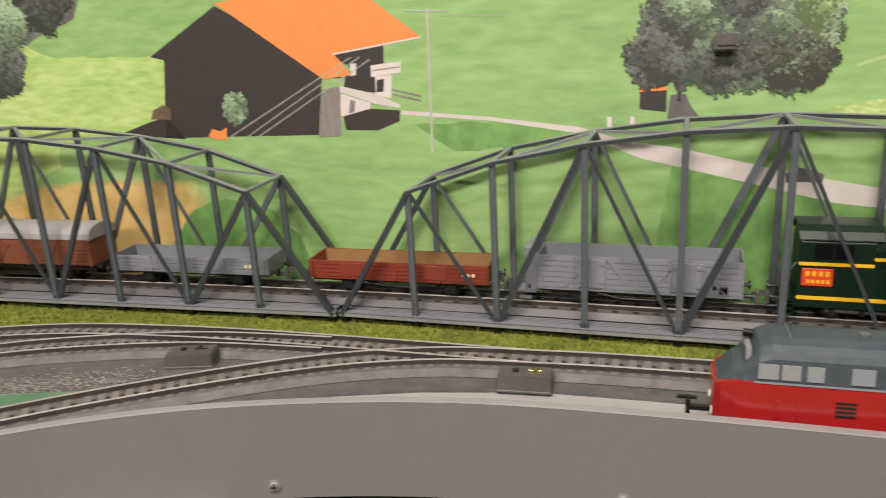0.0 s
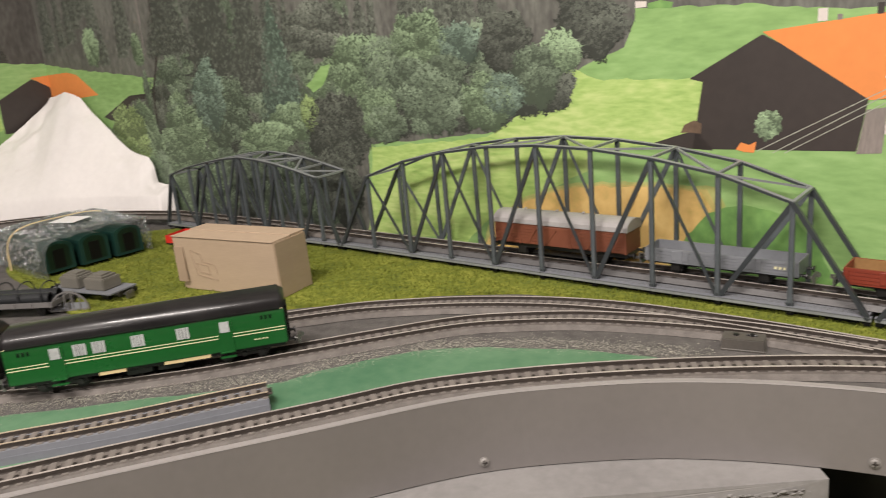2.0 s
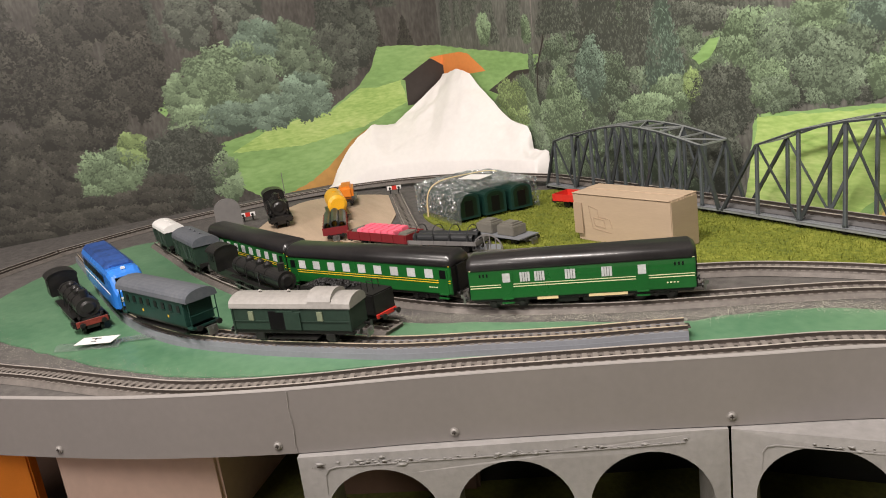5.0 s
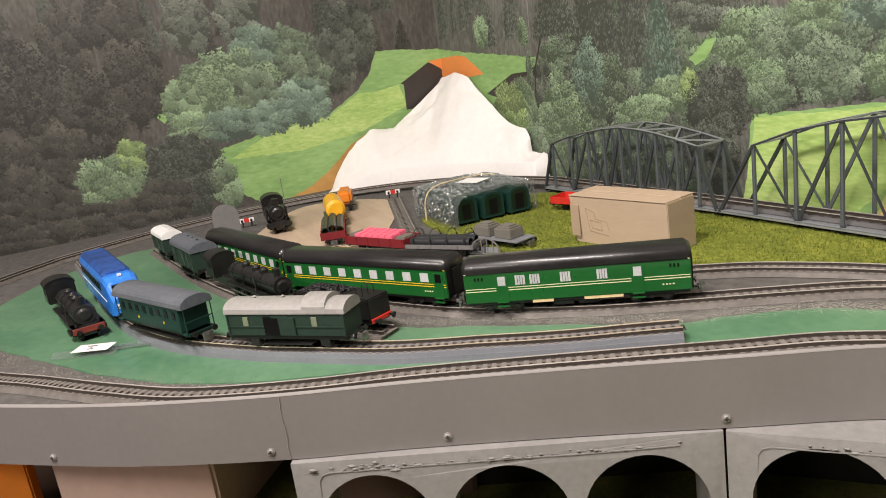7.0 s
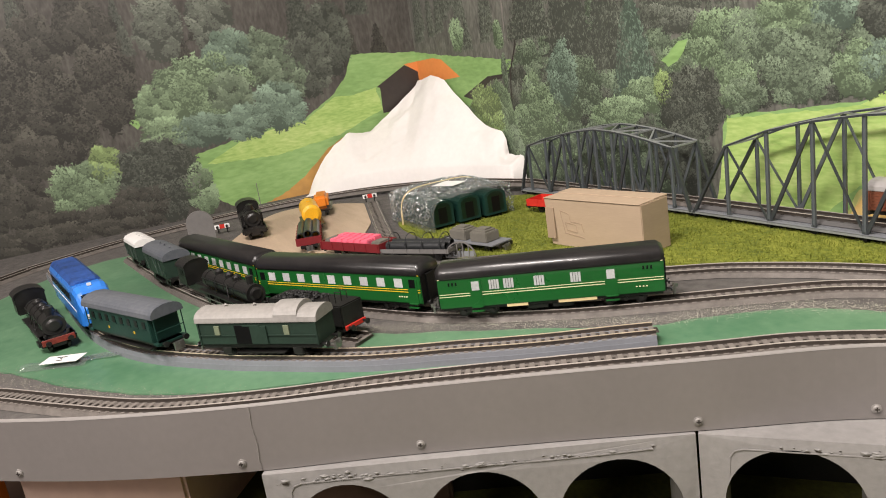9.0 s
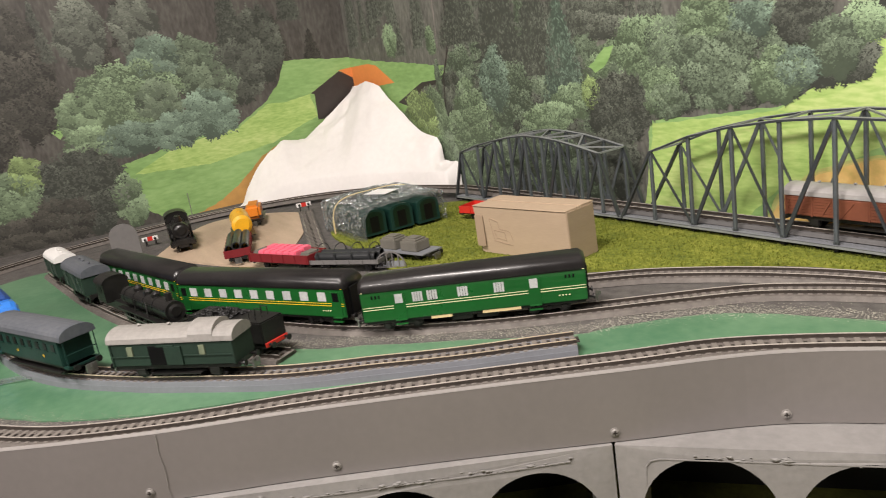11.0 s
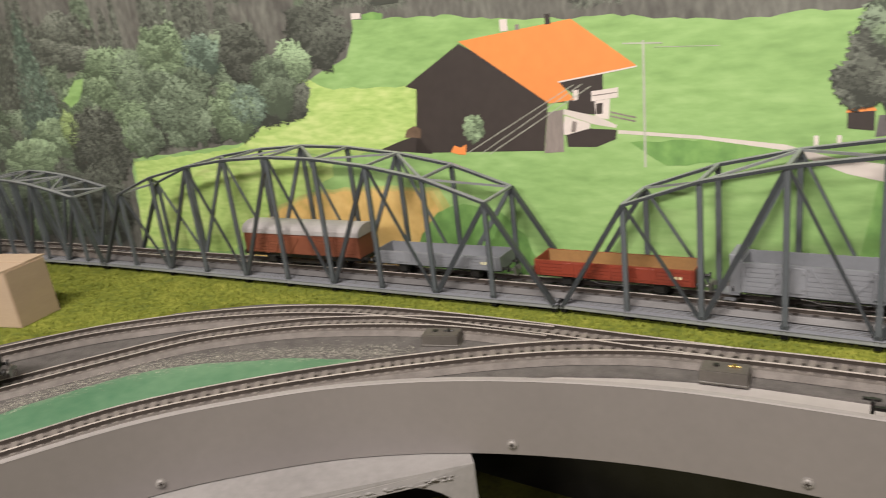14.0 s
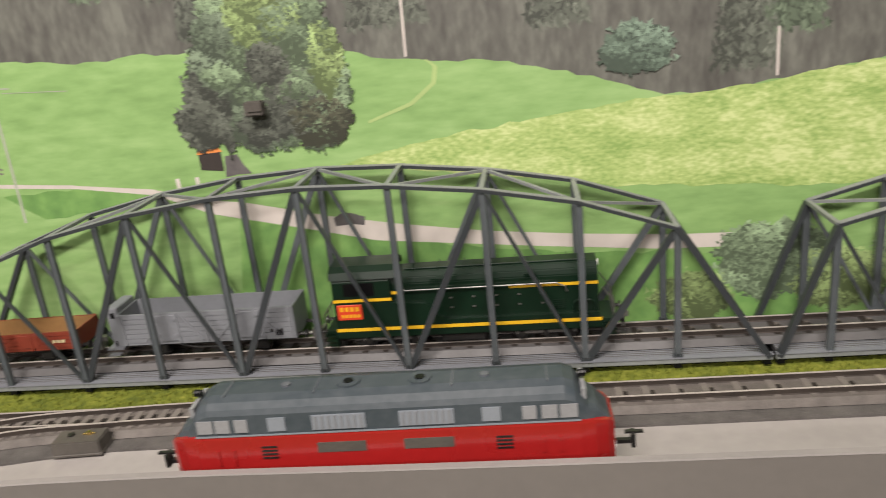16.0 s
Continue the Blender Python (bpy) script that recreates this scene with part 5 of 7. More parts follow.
    for x in xs:
        for s in (-1, 1):
            y = s * width / 2
            bm = cube(x - w / 2, x + w / 2, min(y, y + s * proud), max(y, y + s * proud), z0, z1)
            part(name, bm, material, parent, label)


def stripe(parent, x0, x1, z, h, width, material, name="stripe"):
    for s in (-1, 1):
        y = s * width / 2
        part(name, cube(x0, x1, min(y, y + s * 0.0003), max(y, y + s * 0.0003), z, z + h), material, parent)


def bogie(parent, x, span=0.026):
    for s in (-1, 1):
        bm = cube(x - span / 2 - 0.005, x + span / 2 + 0.005, s * 0.0118 - 0.0009, s * 0.0118 + 0.0009, 0.0045, 0.0085, 0.0005, 1)
        for e in (-1, 1):
            cyl(bm, (x + e * span / 2, s * 0.0127, 0.0056), (x + e * span / 2, s * 0.0142, 0.0056), 0.0024, 10)
        cyl(bm, (x, s * 0.0127, 0.006), (x, s * 0.0142, 0.006), 0.002, 8)
        part("bogie_frame", bm, M_SOOT, parent)
    for e in (-1, 1):
        wheelset(parent, x + e * span / 2)


def on_line(line, x, y, base, flip=False):
    """The pose on a track at the place nearest to (x, y)."""
    path = spline(line, 0.004)
    i = min(range(1, len(path) - 1), key=lambda i: (path[i] - Vector((x, y))).length)
    d = path[i + 1] - path[i - 1]
    return pose(path[i].x, path[i].y, base + 0.0085, 0, 0, math.degrees(math.atan2(d.y, d.x)) + (180 if flip else 0))


# ---- the green diesel shunter and its goods train ----
def diesel_shunter(at):
    t = thing("diesel_locomotive", "dark green model diesel locomotive with yellow stripes and red plate", "locomotive", at)
    L, W = 0.178, 0.031
    bm = cube(-L / 2, L / 2, -W / 2, W / 2, 0.0085, 0.0165, 0.0006)
    part("frame", bm, M_LOCO, t)
    hood = [(-0.0125, 0.0163), (0.0125, 0.0163), (0.0125, 0.0455), (0.0115, 0.0495), (0.008, 0.0525), (-0.008, 0.0525), (-0.0115, 0.0495), (-0.0125, 0.0455)]
    bm = bmesh.new()
    prism(bm, hood, -0.048, 0.087)
    bmesh.ops.bevel(bm, geom=bm.edges[:], offset=0.0006, segments=2, affect="EDGES")
    hood_ob = part("hood", bm, M_LOCO, t)
    # lower side tanks sweeping up to the cab
    for s in (-1, 1):
        bm = bmesh.new()
        out = [(-0.088, 0.0163), (0.087, 0.0163), (0.087, 0.0195), (-0.012, 0.0195), (-0.018, 0.0225), (-0.022, 0.029), (-0.026, 0.0315), (-0.050, 0.0335), (-0.088, 0.0335)]
        a = [bm.verts.new((x, s * 0.0124, z)) for x, z in out]
        b = [bm.verts.new((x, s * 0.0153, z)) for x, z in out]
        for i in range(len(out)):
            j = (i + 1) % len(out)
            bm.faces.new((a[i], a[j], b[j], b[i]))
        bm.faces.new(a)
        bm.faces.new(b[::-1])
        part("side_tank", bm, M_LOCO, t)
    cab = [(-0.0152, 0.0163), (0.0152, 0.0163), (0.0152, 0.050), (0.0135, 0.0545), (0.009, 0.0575), (-0.009, 0.0575), (-0.0135, 0.0545), (-0.0152, 0.050)]
    bm = bmesh.new()
    prism(bm, cab, -0.0885, -0.0485)
    bmesh.ops.bevel(bm, geom=bm.edges[:], offset=0.0007, segments=2, affect="EDGES")
    cab_ob = part("cab", bm, M_LOCO, t)
    bm = bmesh.new()
    rf = [(-0.0162, 0.0515), (-0.0145, 0.0562), (-0.0095, 0.0590), (0.0095, 0.0590), (0.0145, 0.0562), (0.0162, 0.0515), (0.0152, 0.0515), (0.0135, 0.0552), (0.009, 0.0578), (-0.009, 0.0578), (-0.0135, 0.0552), (-0.0152, 0.0515)]
    prism(bm, rf, -0.0895, -0.0445)
    part("cab_roof", bm, M_LOCO, t)
    for s in (-1, 1):
        y = s * 0.0152
        bm = cube(-0.0805, -0.0595, min(y, y + s * 0.0003), max(y, y + s * 0.0003), 0.0395, 0.0485)
        win = part("cab_window", bm, M_BLACK, cab_ob, "dark open cab window")
        bm = cube(-0.0705, -0.0695, min(y, y + s * 0.0006), max(y, y + s * 0.0006), 0.0395, 0.0485)
        part("window_bar", bm, M_LOCO, win)
        bm = cube(-0.0865, -0.0695, min(y, y + s * 0.0008), max(y, y + s * 0.0008), 0.0225, 0.0335, 0.0003, 1)
        plate = part("number_plate", bm, M_PLATE, cab_ob, "red plate with worn pale lettering")
        for k in range(4):
            bm = cube(-0.0845 + k * 0.0036, -0.0823 + k * 0.0036, y - 0.0009 if s < 0 else y + 0.0008, y - 0.0008 if s < 0 else y + 0.0009, 0.0288, 0.0320)
            part("lettering_bar", bm, M_TANK, plate)
        for k in range(5):
            bm = cube(-0.0838 + k * 0.0027, -0.0820 + k * 0.0027, y - 0.0009 if s < 0 else y + 0.0008, y - 0.0008 if s < 0 else y + 0.0009, 0.0243, 0.0266)
            part("lettering_bar", bm, M_TANK, plate)
    stripe(t, -0.0885, 0.0885, 0.0139, 0.0023, 0.0312, M_YELLOW)
    for s in (-1, 1):
        for x0, x1, y, z in ((-0.0885, -0.0486, 0.0152, 0.0352), (-0.0486, -0.0405, 0.0126, 0.0385), (0.030, 0.0868, 0.0126, 0.0385)):
            bm = cube(x0, x1, min(s * y, s * (y + 0.0004)), max(s * y, s * (y + 0.0004)), z, z + 0.0020)
            part("stripe", bm, M_YELLOW, t)
        bm = bmesh.new()
        tube(bm, [(-0.040, s * 0.0145, 0.0412), (0.060, s * 0.0145, 0.0412), (0.066, s * 0.0145, 0.0385), (0.067, s * 0.0145, 0.035)], 0.0005, 6)
        for x in (-0.035, 0.0, 0.035, 0.06):
            cyl(bm, (x, s * 0.012, 0.0412), (x, s * 0.0145, 0.0412), 0.0004, 6)
        part("handrail", bm, M_STEEL, t, "bright metal handrail along the hood")
        for k, (x, z, n) in enumerate(((0.040, 0.0445, 3), (-0.022, 0.0445, 3), (0.058, 0.0225, 5))):
            for j in range(n):
                bm = cube(x, x + 0.008, min(s * 0.0125, s * 0.0131), max(s * 0.0125, s * 0.0131), z + j * 0.0014, z + j * 0.0014 + 0.0007)
                part("louvre", bm, M_LOCO, hood_ob)
        for x in (-0.01, 0.005, 0.02, 0.035, 0.05):
            for z in (0.0265, 0.0335):
                bm = cube(x, x + 0.002, min(s * 0.0125, s * 0.0132), max(s * 0.0125, s * 0.0132), z, z + 0.0009)
                part("door_hinge", bm, M_STEEL, hood_ob)
        bm = bmesh.new()
        tube(bm, [(0.0845, s * 0.0148, 0.0165), (0.0845, s * 0.0148, 0.0265), (0.082, s * 0.0148, 0.0285), (0.073, s * 0.0148, 0.0285), (0.071, s * 0.0148, 0.0265), (0.071, s * 0.0148, 0.0165)], 0.0006, 6)
        cyl(bm, (0.0785, s * 0.0148, 0.0165), (0.0785, s * 0.0148, 0.0285), 0.0005, 6)
        part("side_railing", bm, M_LOCO, t)
    for e in (-1, 1):
        bm = cube(min(e * 0.089, e * 0.0965), max(e * 0.089, e * 0.0965), -0.0145, 0.0145, 0.012, 0.0145)
        part("end_platform", bm, M_LOCO, t)
        for k in range(3):
            for s in (-1, 1):
                bm = bmesh.new()
                box(bm, min(e * 0.090, e * 0.0975), max(e * 0.090, e * 0.0975), s * 0.0115 - 0.0035, s * 0.0115 + 0.0035, 0.003 + k * 0.0036, 0.0038 + k * 0.0036)
                part("step", bm, M_LOCO, t)
        for s in (-1, 1):
            bm = bmesh.new()
            box(bm, min(e * 0.0892, e * 0.0900), max(e * 0.0892, e * 0.0900), s * 0.0115 - 0.0037, s * 0.0115 + 0.0037, 0.003, 0.0125)
            part("step_plate", bm, M_LOCO, t)
        bm = bmesh.new()
        for s in (-1, 1):
            tube(bm, [(e * 0.0965, s * 0.013, 0.0145), (e * 0.0965, s * 0.013, 0.026), (e * 0.0895, s * 0.0125, 0.036)], 0.0005, 6)
            tube(bm, [(e * 0.0965, s * 0.004, 0.0145), (e * 0.0965, s * 0.004, 0.026), (e * 0.0965, s * 0.013, 0.026)], 0.0005, 6)
        part("end_railing", bm, M_STEEL, t)
        coupler(t, e * 0.094, e)
        buffers(t, e * 0.0965, e, 0.0125)
        bogie(t, e * 0.052, 0.032)
        bm = cube(e * 0.052 - 0.020, e * 0.052 + 0.020, -0.0138, 0.0138, 0.0055, 0.0075, 0.0006, 1)
        part("side_rod", bm, M_STEEL, t, "bare metal bogie side frame")
    part("fuel_tank", cube(-0.018, 0.012, -0.0135, 0.0135, 0.0025, 0.0085, 0.001), M_SOOT, t)
    bm = cube(-0.040, 0.080, -0.0055, 0.0055, 0.0524, 0.0536, 0.0004, 1)
    for k in range(7):
        box(bm, -0.034 + k * 0.017, -0.0335 + k * 0.017, -0.0085, 0.0085, 0.0524, 0.0540)
    part("roof_hatch", bm, M_LOCO, hood_ob)
    bm = bmesh.new()
    cyl(bm, (0.0865, 0, 0.0485), (0.0882, 0, 0.0485), 0.0022, 12)
    part("headlight", bm, M_WHITE, hood_ob, "small round headlight")
    return t


def open_wagon(at, L, z0, z1, outer, inner, label, group, cabin=False, planks=6, braces=True, W=0.030, tall_frame=0.0):
    t = thing("goods_wagon", label, "wagon", at, group)
    th = 0.0011
    part("floor_pan", cube(-L / 2, L / 2, -W / 2, W / 2, z0 - 0.0015, z0), outer, t)
    for s in (-1, 1):
        y = s * (W / 2 - th / 2)
        bm = cube(-L / 2, L / 2, y - th / 2, y + th / 2, z0, z1)
        side = part("side_wall", bm, outer, t)
        h = (z1 - z0) / planks
        yo = s * W / 2
        for k in range(planks):
            bm = cube(-L / 2 + 0.0008, L / 2 - 0.0008, min(yo, yo + s * 0.0004), max(yo, yo + s * 0.0004), z0 + k * h + 0.0003, z0 + (k + 1) * h - 0.0003)
            part("plank", bm, outer, side)
        n = 7 if braces else 5
        for k in range(n):
            x = -L / 2 + 0.003 + (L - 0.006) * k / (n - 1)
            bm = cube(x - 0.0009, x + 0.0009, min(yo, yo + s * 0.0012), max(yo, yo + s * 0.0012), z0 - 0.001, z1)
            part("rib", bm, outer, side)
        if braces:
            for xa, xb in ((-0.36, -0.22), (-0.02, -0.14), (0.06, 0.20), (0.42, 0.28)):
                bm = bmesh.new()
                bar(bm, (xa * L, yo + s * 0.0007, z0 + 0.001), (xb * L, yo + s * 0.0007, z1 - 0.001), 0.0010, 0.0014)
                part("brace", bm, outer, side)
            for xd in (-0.22, 0.24):
                bm = cube(xd * L - 0.009, xd * L + 0.009, min(yo, yo + s * 0.0010), max(yo, yo + s * 0.0010), z0 + 0.001, z1 - 0.0015, 0.0003, 1)
                door = part("side_door", bm, outer, side)
                for ex in (-0.0068, 0.0068):
                    for ez in (0.25, 0.8):
                        zz = z0 + (z1 - z0) * ez
                        bm = cube(xd * L + ex - 0.001, xd * L + ex + 0.001, min(yo, yo + s * 0.0018), max(yo, yo + s * 0.0018), zz - 0.001, zz + 0.001)
                        part("hinge", bm, outer, door)
        else:
            for xd in (-0.25, 0.22):
                bm = cube(xd * L - 0.008, xd * L + 0.008, min(yo, yo + s * 0.0008), max(yo, yo + s * 0.0008), z0 + 0.001, z1 - 0.001, 0.0003, 1)
                part("stake_panel", bm, outer, side)
        if inner is not outer:
            yi = s * (W / 2 - th)
            bm = cube(-L / 2 + th, L / 2 - th, min(yi, yi - s * 0.0003), max(yi, yi - s * 0.0003), z0, z1 - 0.0002)
            part("lining", bm, inner, t)
        for k in range(3):
            bm = cube(0.36 * L + k * 0.0035, 0.36 * L + k * 0.0035 + 0.002, min(yo, yo + s * 0.0006), max(yo, yo + s * 0.0006), z0 + 0.004, z0 + 0.0062)
            part("lettering_bar", bm, M_LINE if not braces else M_SOOT, side)
    for e in (-1, 1):
        x = e * (L / 2 - th / 2)
        part("end_wall", cube(x - th / 2, x + th / 2, -W / 2 + th, W / 2 - th, z0, z1), outer, t)
        coupler(t, e * L / 2, e)
        buffers(t, e * L / 2, e)
        wheelset(t, e * L * 0.29)
        for s in (-1, 1):
            bm = cube(e * L * 0.29 - 0.0045, e * L * 0.29 + 0.0045, s * 0.0118 - 0.0007, s * 0.0118 + 0.0007, 0.003, 0.0095, 0.0006, 1)
            part("axle_guard", bm, M_SOOT, t)
    if inner is not outer:
        part("floor_lining", cube(-L / 2 + th, L / 2 - th, -W / 2 + th + 0.0003, W / 2 - th - 0.0003, z0, z0 + 0.0004), inner, t)
    part("underframe", cube(-L / 2 + 0.001, L / 2 - 0.001, -0.0115, 0.0115, 0.0085, z0 - 0.0014, 0.0003, 1), M_SOOT, t)
    for s in (-1, 1):
        bm = bmesh.new()
        tube(bm, [(-L * 0.2, s * 0.0105, 0.0085), (-L * 0.08, s * 0.0105, 0.0055), (L * 0.08, s * 0.0105, 0.0055), (L * 0.2, s * 0.0105, 0.0085)], 0.0005, 5)
        part("truss_rod", bm, M_SOOT, t)
    if cabin:
        x = -L / 2 - 0.004
        bm = cube(x - 0.0045, x + 0.004, -0.0125, 0.0125, z0 - 0.004, z1 + 0.0045, 0.0006, 1)
        hut = part("brake_hut", bm, outer, t)
        for s in (-1, 1):
            part("hut_window", cube(x - 0.0018, x + 0.0014, min(s * 0.0125, s * 0.0128), max(s * 0.0125, s * 0.0128), z1 - 0.003, z1 + 0.001), M_BLACK, hut)
        bm = cube(x - 0.009, x + 0.003, -0.014, 0.014, 0.0075, 0.0088)
        for s in (-1, 1):
            box(bm, x - 0.008, x + 0.0, s * 0.0135 - 0.002, s * 0.0135 + 0.002, 0.0035, 0.0045)
        part("brake_platform", bm, outer, t)
        bm = cube(L / 2 - 0.014, L / 2 - 0.009, -W / 2 - 0.0012, -W / 2, z0 + 0.0015, z0 + 0.0055)
        part("label_holder", bm, M_BLACK, t)
    return t


def covered_van(at, L, body, roof, label, group="", door_open=False, cupola=False, windows=(), planked=True):
    t = thing("covered_wagon", label, "wagon", at, group)
    W, z0, z1 = 0.030, 0.0135, 0.0355
    bm = cube(-L / 2, L / 2, -W / 2, W / 2, z0, z1, 0.0004, 1)
    body_ob = part("body", bm, body, t)
    for s in (-1, 1):
        yo = s * W / 2
        for k in range(7 if planked else 0):
            zz = z0 + 0.001 + k * 0.003
            part("plank", cube(-L / 2 + 0.001, L / 2 - 0.001, min(yo, yo + s * 0.0004), max(yo, yo + s * 0.0004), zz, zz + 0.0025), body, body_ob)
        if not planked:
            part("waist_rail", cube(-L / 2 + 0.001, L / 2 - 0.001, min(yo, yo + s * 0.0009), max(yo, yo + s * 0.0009), z0 + 0.0085, z0 + 0.0095), body, body_ob)
        for k in range(6) if planked else (0, 5):
            x = -L / 2 + 0.001 + (L - 0.002) * k / 5
            part("rib", cube(x - 0.0008, x + 0.0008, min(yo, yo + s * 0.001), max(yo, yo + s * 0.001), z0, z1), body, body_ob)
        if door_open:
            part("door_opening", cube(-0.022, -0.005, min(yo, yo + s * 0.0014), max(yo, yo + s * 0.0014), z0 + 0.001, z1 - 0.003), M_BLACK, body_ob, "dark open doorway")
            bm = bmesh.new()
            box(bm, -0.013, 0.005, min(yo, yo + s * 0.0016), max(yo, yo + s * 0.0016), z1 - 0.004, z1 - 0.0028)
            box(bm, -0.005, 0.012, min(yo, yo + s * 0.0018), max(yo, yo + s * 0.0018), z0 + 0.001, z1 - 0.004)
            part("sliding_door", bm, body, body_ob)
        else:
            bm = cube(-0.014, 0.014, min(yo, yo + s * 0.0014), max(yo, yo + s * 0.0014), z0 + 0.0005, z1 - 0.002, 0.0003, 1)
            door = part("sliding_door", bm, body, body_ob)
            for xa, xb, o, holder in ((-0.013, 0.0, 0.0016, door), (-0.034, -0.024, 0.0010, body_ob), (0.034, 0.044, 0.0010, body_ob)):
                bm = bmesh.new()
                bar(bm, (xa, yo + s * o, z0 + 0.002), (xb, yo + s * o, z1 - 0.004), 0.0008, 0.0016)
                part("brace", bm, body, holder)
        for x in windows:
            part("window", cube(x - 0.0028, x + 0.0028, min(yo, yo + s * 0.0013), max(yo, yo + s * 0.0013), z0 + 0.0098, z0 + 0.0185), M_PANE, body_ob, "small olive-tinted window")
    bm = bmesh.new()
    prism(bm, arch_roof(W + 0.0025, z1 - 0.0004, 0.0098), -L / 2 - 0.0015, L / 2 + 0.0015)
    roof_ob = part("roof", bm, roof, t)
    for x in (-L * 0.3, -L * 0.05, L * 0.15):
        bm = bmesh.new()
        cyl(bm, (x, 0, z1 + 0.009), (x, 0, z1 + 0.0125), 0.0011, 8)
        cyl(bm, (x, 0, z1 + 0.0122), (x, 0, z1 + 0.0132), 0.002, 8, 0.0005)
        part("roof_vent", bm, roof, roof_ob)
    if cupola:
        bm = bmesh.new()
        prism(bm, arch_roof(W + 0.002, z1 + 0.0005, 0.0132), L * 0.17, L * 0.36)
        part("cupola", bm, roof, roof_ob, "raised lookout on the roof")
    for e in (-1, 1):
        coupler(t, e * L / 2, e)
        buffers(t, e * L / 2, e)
        wheelset(t, e * L * 0.3)
        for s in (-1, 1):
            part("axle_guard", cube(e * L * 0.3 - 0.005, e * L * 0.3 + 0.005, s * 0.0118 - 0.0007, s * 0.0118 + 0.0007, 0.003, 0.0095, 0.0006, 1), M_SOOT, t)
    part("underframe", cube(-L / 2, L / 2, -0.0125, 0.0125, 0.0090, z0, 0.0004, 1), M_SOOT, t)
    bm = cube(-L * 0.2, L * 0.2, -0.0150, 0.0150, 0.0045, 0.0055)
    part("footboard", bm, M_SOOT, t)
    return t


TRAIN = "goods train on the bridges"
back_z = 1.0062
diesel_shunter(on_line(BACK, 0.150, 0.484, back_z))
open_wagon(on_line(BACK, -0.042, 0.478, back_z), 0.128, 0.0125, 0.0345, M_WGREY, M_WGREY, "grey high-sided open goods wagon with brake hut", TRAIN, cabin=True)
open_wagon(on_line(BACK, -0.207, 0.473, back_z), 0.134, 0.0125, 0.0245, M_WRED, M_TANIN, "red low-sided open wagon with tan inside", TRAIN, planks=4, braces=False)
open_wagon(on_line(BACK, -0.366, 0.462, back_z), 0.134, 0.0125, 0.0235, M_WGREY, M_WGREY, "grey low-sided open wagon", TRAIN, planks=4, braces=False)
covered_van(on_line(BACK, -0.533, 0.45, back_z), 0.150, M_VANBR, M_ROOFGR, "brown planked covered wagon with pale grey roof", TRAIN)


# ---- green express coaches ----
def coach(at, L, label, doors, windows, baggage=False, group="green coaches on the ballast"):
    t = thing("passenger_coach", label, "coach", at, group)
    W, z0, z1 = 0.034, 0.0085, 0.042
    bm = cube(-L / 2, L / 2, -W / 2, W / 2, z0 + 0.003, z1, 0.0008)
    body = part("body", bm, M_CARGREEN, t)
    arc = [math.pi * i / 20 for i in range(21)]
    roof = [(-W / 2 - 0.0006, z1 - 0.001), (W / 2 + 0.0006, z1 - 0.001)] + [((W / 2 + 0.0006) * math.copysign(abs(math.cos(a)) ** 0.62, math.cos(a)), z1 + 0.001 + 0.0118 * math.sin(a) ** 0.85) for a in arc]
    small = [(y * 0.93, z1 - 0.001 + (z - z1 + 0.001) * 0.72) for y, z in roof]
    bm = bmesh.new()
    loft(bm, [(-L / 2 - 0.001, small), (-L / 2 + 0.004, roof), (L / 2 - 0.004, roof), (L / 2 + 0.001, small)])
    part("roof", bm, M_CARROOF, t, "glossy black rounded roof", smooth=True)
    for z, h in ((0.0258, 0.0006), (0.0233, 0.0007), (0.0412, 0.0006)):
        stripe(body, -L / 2 + 0.001, L / 2 - 0.001, z, h, W, M_LINE if baggage else M_YELLOW, "lining")
    for x in doors:
        side_panels(body, "door", [x], z0 + 0.0032, z1 - 0.004, 0.0115, W, M_CARGREEN, proud=0.0007)
        for s in (-1, 1):
            y = s * (W / 2 + 0.0007)
            part("door_window", cube(x - 0.0037, x + 0.0037, min(y, y + s * 0.0003), max(y, y + s * 0.0003), 0.0285, 0.0375), M_WINDOW if baggage else M_BLACK, body)
            bm = cube(x - 0.006, x + 0.006, min(y, y + s * 0.0026), max(y, y + s * 0.0026), 0.0075, 0.0085)
            box(bm, x - 0.0055, x + 0.0055, min(y, y + s * 0.002), max(y, y + s * 0.002), 0.0115, 0.0123)
            part("door_step", bm, M_CARGREEN, body)
    for x in windows:
        side_panels(body, "window", [x], 0.0282, 0.0376, 0.0104 if not baggage else 0.0096, W, M_WINDOW, "pale curtained window")
        if baggage:
            for s in (-1, 1):
                y = s * (W / 2 + 0.0004)
                for k in range(3):
                    part("window_bar", cube(x - 0.0026 + k * 0.0024, x - 0.0022 + k * 0.0024, min(y, y + s * 0.0003), max(y, y + s * 0.0003), 0.0282, 0.0376), M_SOOT, body)
    if baggage:
        for e in (-1, 1):
            for k in range(3):
                side_panels(body, "vent", [e * L * 0.43 + k * 0.0035 - 0.0035], 0.0345, 0.0378, 0.0016, W, M_BLACK)
        for x0, x1 in ((-0.041, -0.021), (0.008, 0.044)):
            part("floor_strip", cube(x0, x1, -W / 2 + 0.0006, -W / 2 + 0.0016, 0.0088, 0.0116), M_BAND, t, "pale bare strip under the body")
    for k in range(4):
        side_panels(body, "lettering_bar", [L * 0.38 + k * 0.003], 0.0178, 0.0189, 0.0016, W, M_LINE)
    for e in (-1, 1):
        bm = cube(min(e * L / 2, e * (L / 2 + 0.0022)), max(e * L / 2, e * (L / 2 + 0.0022)), -0.008, 0.008, 0.012, 0.041, 0.0006, 1)
        part("gangway", bm, M_BLACK, t, "black gangway bellows")
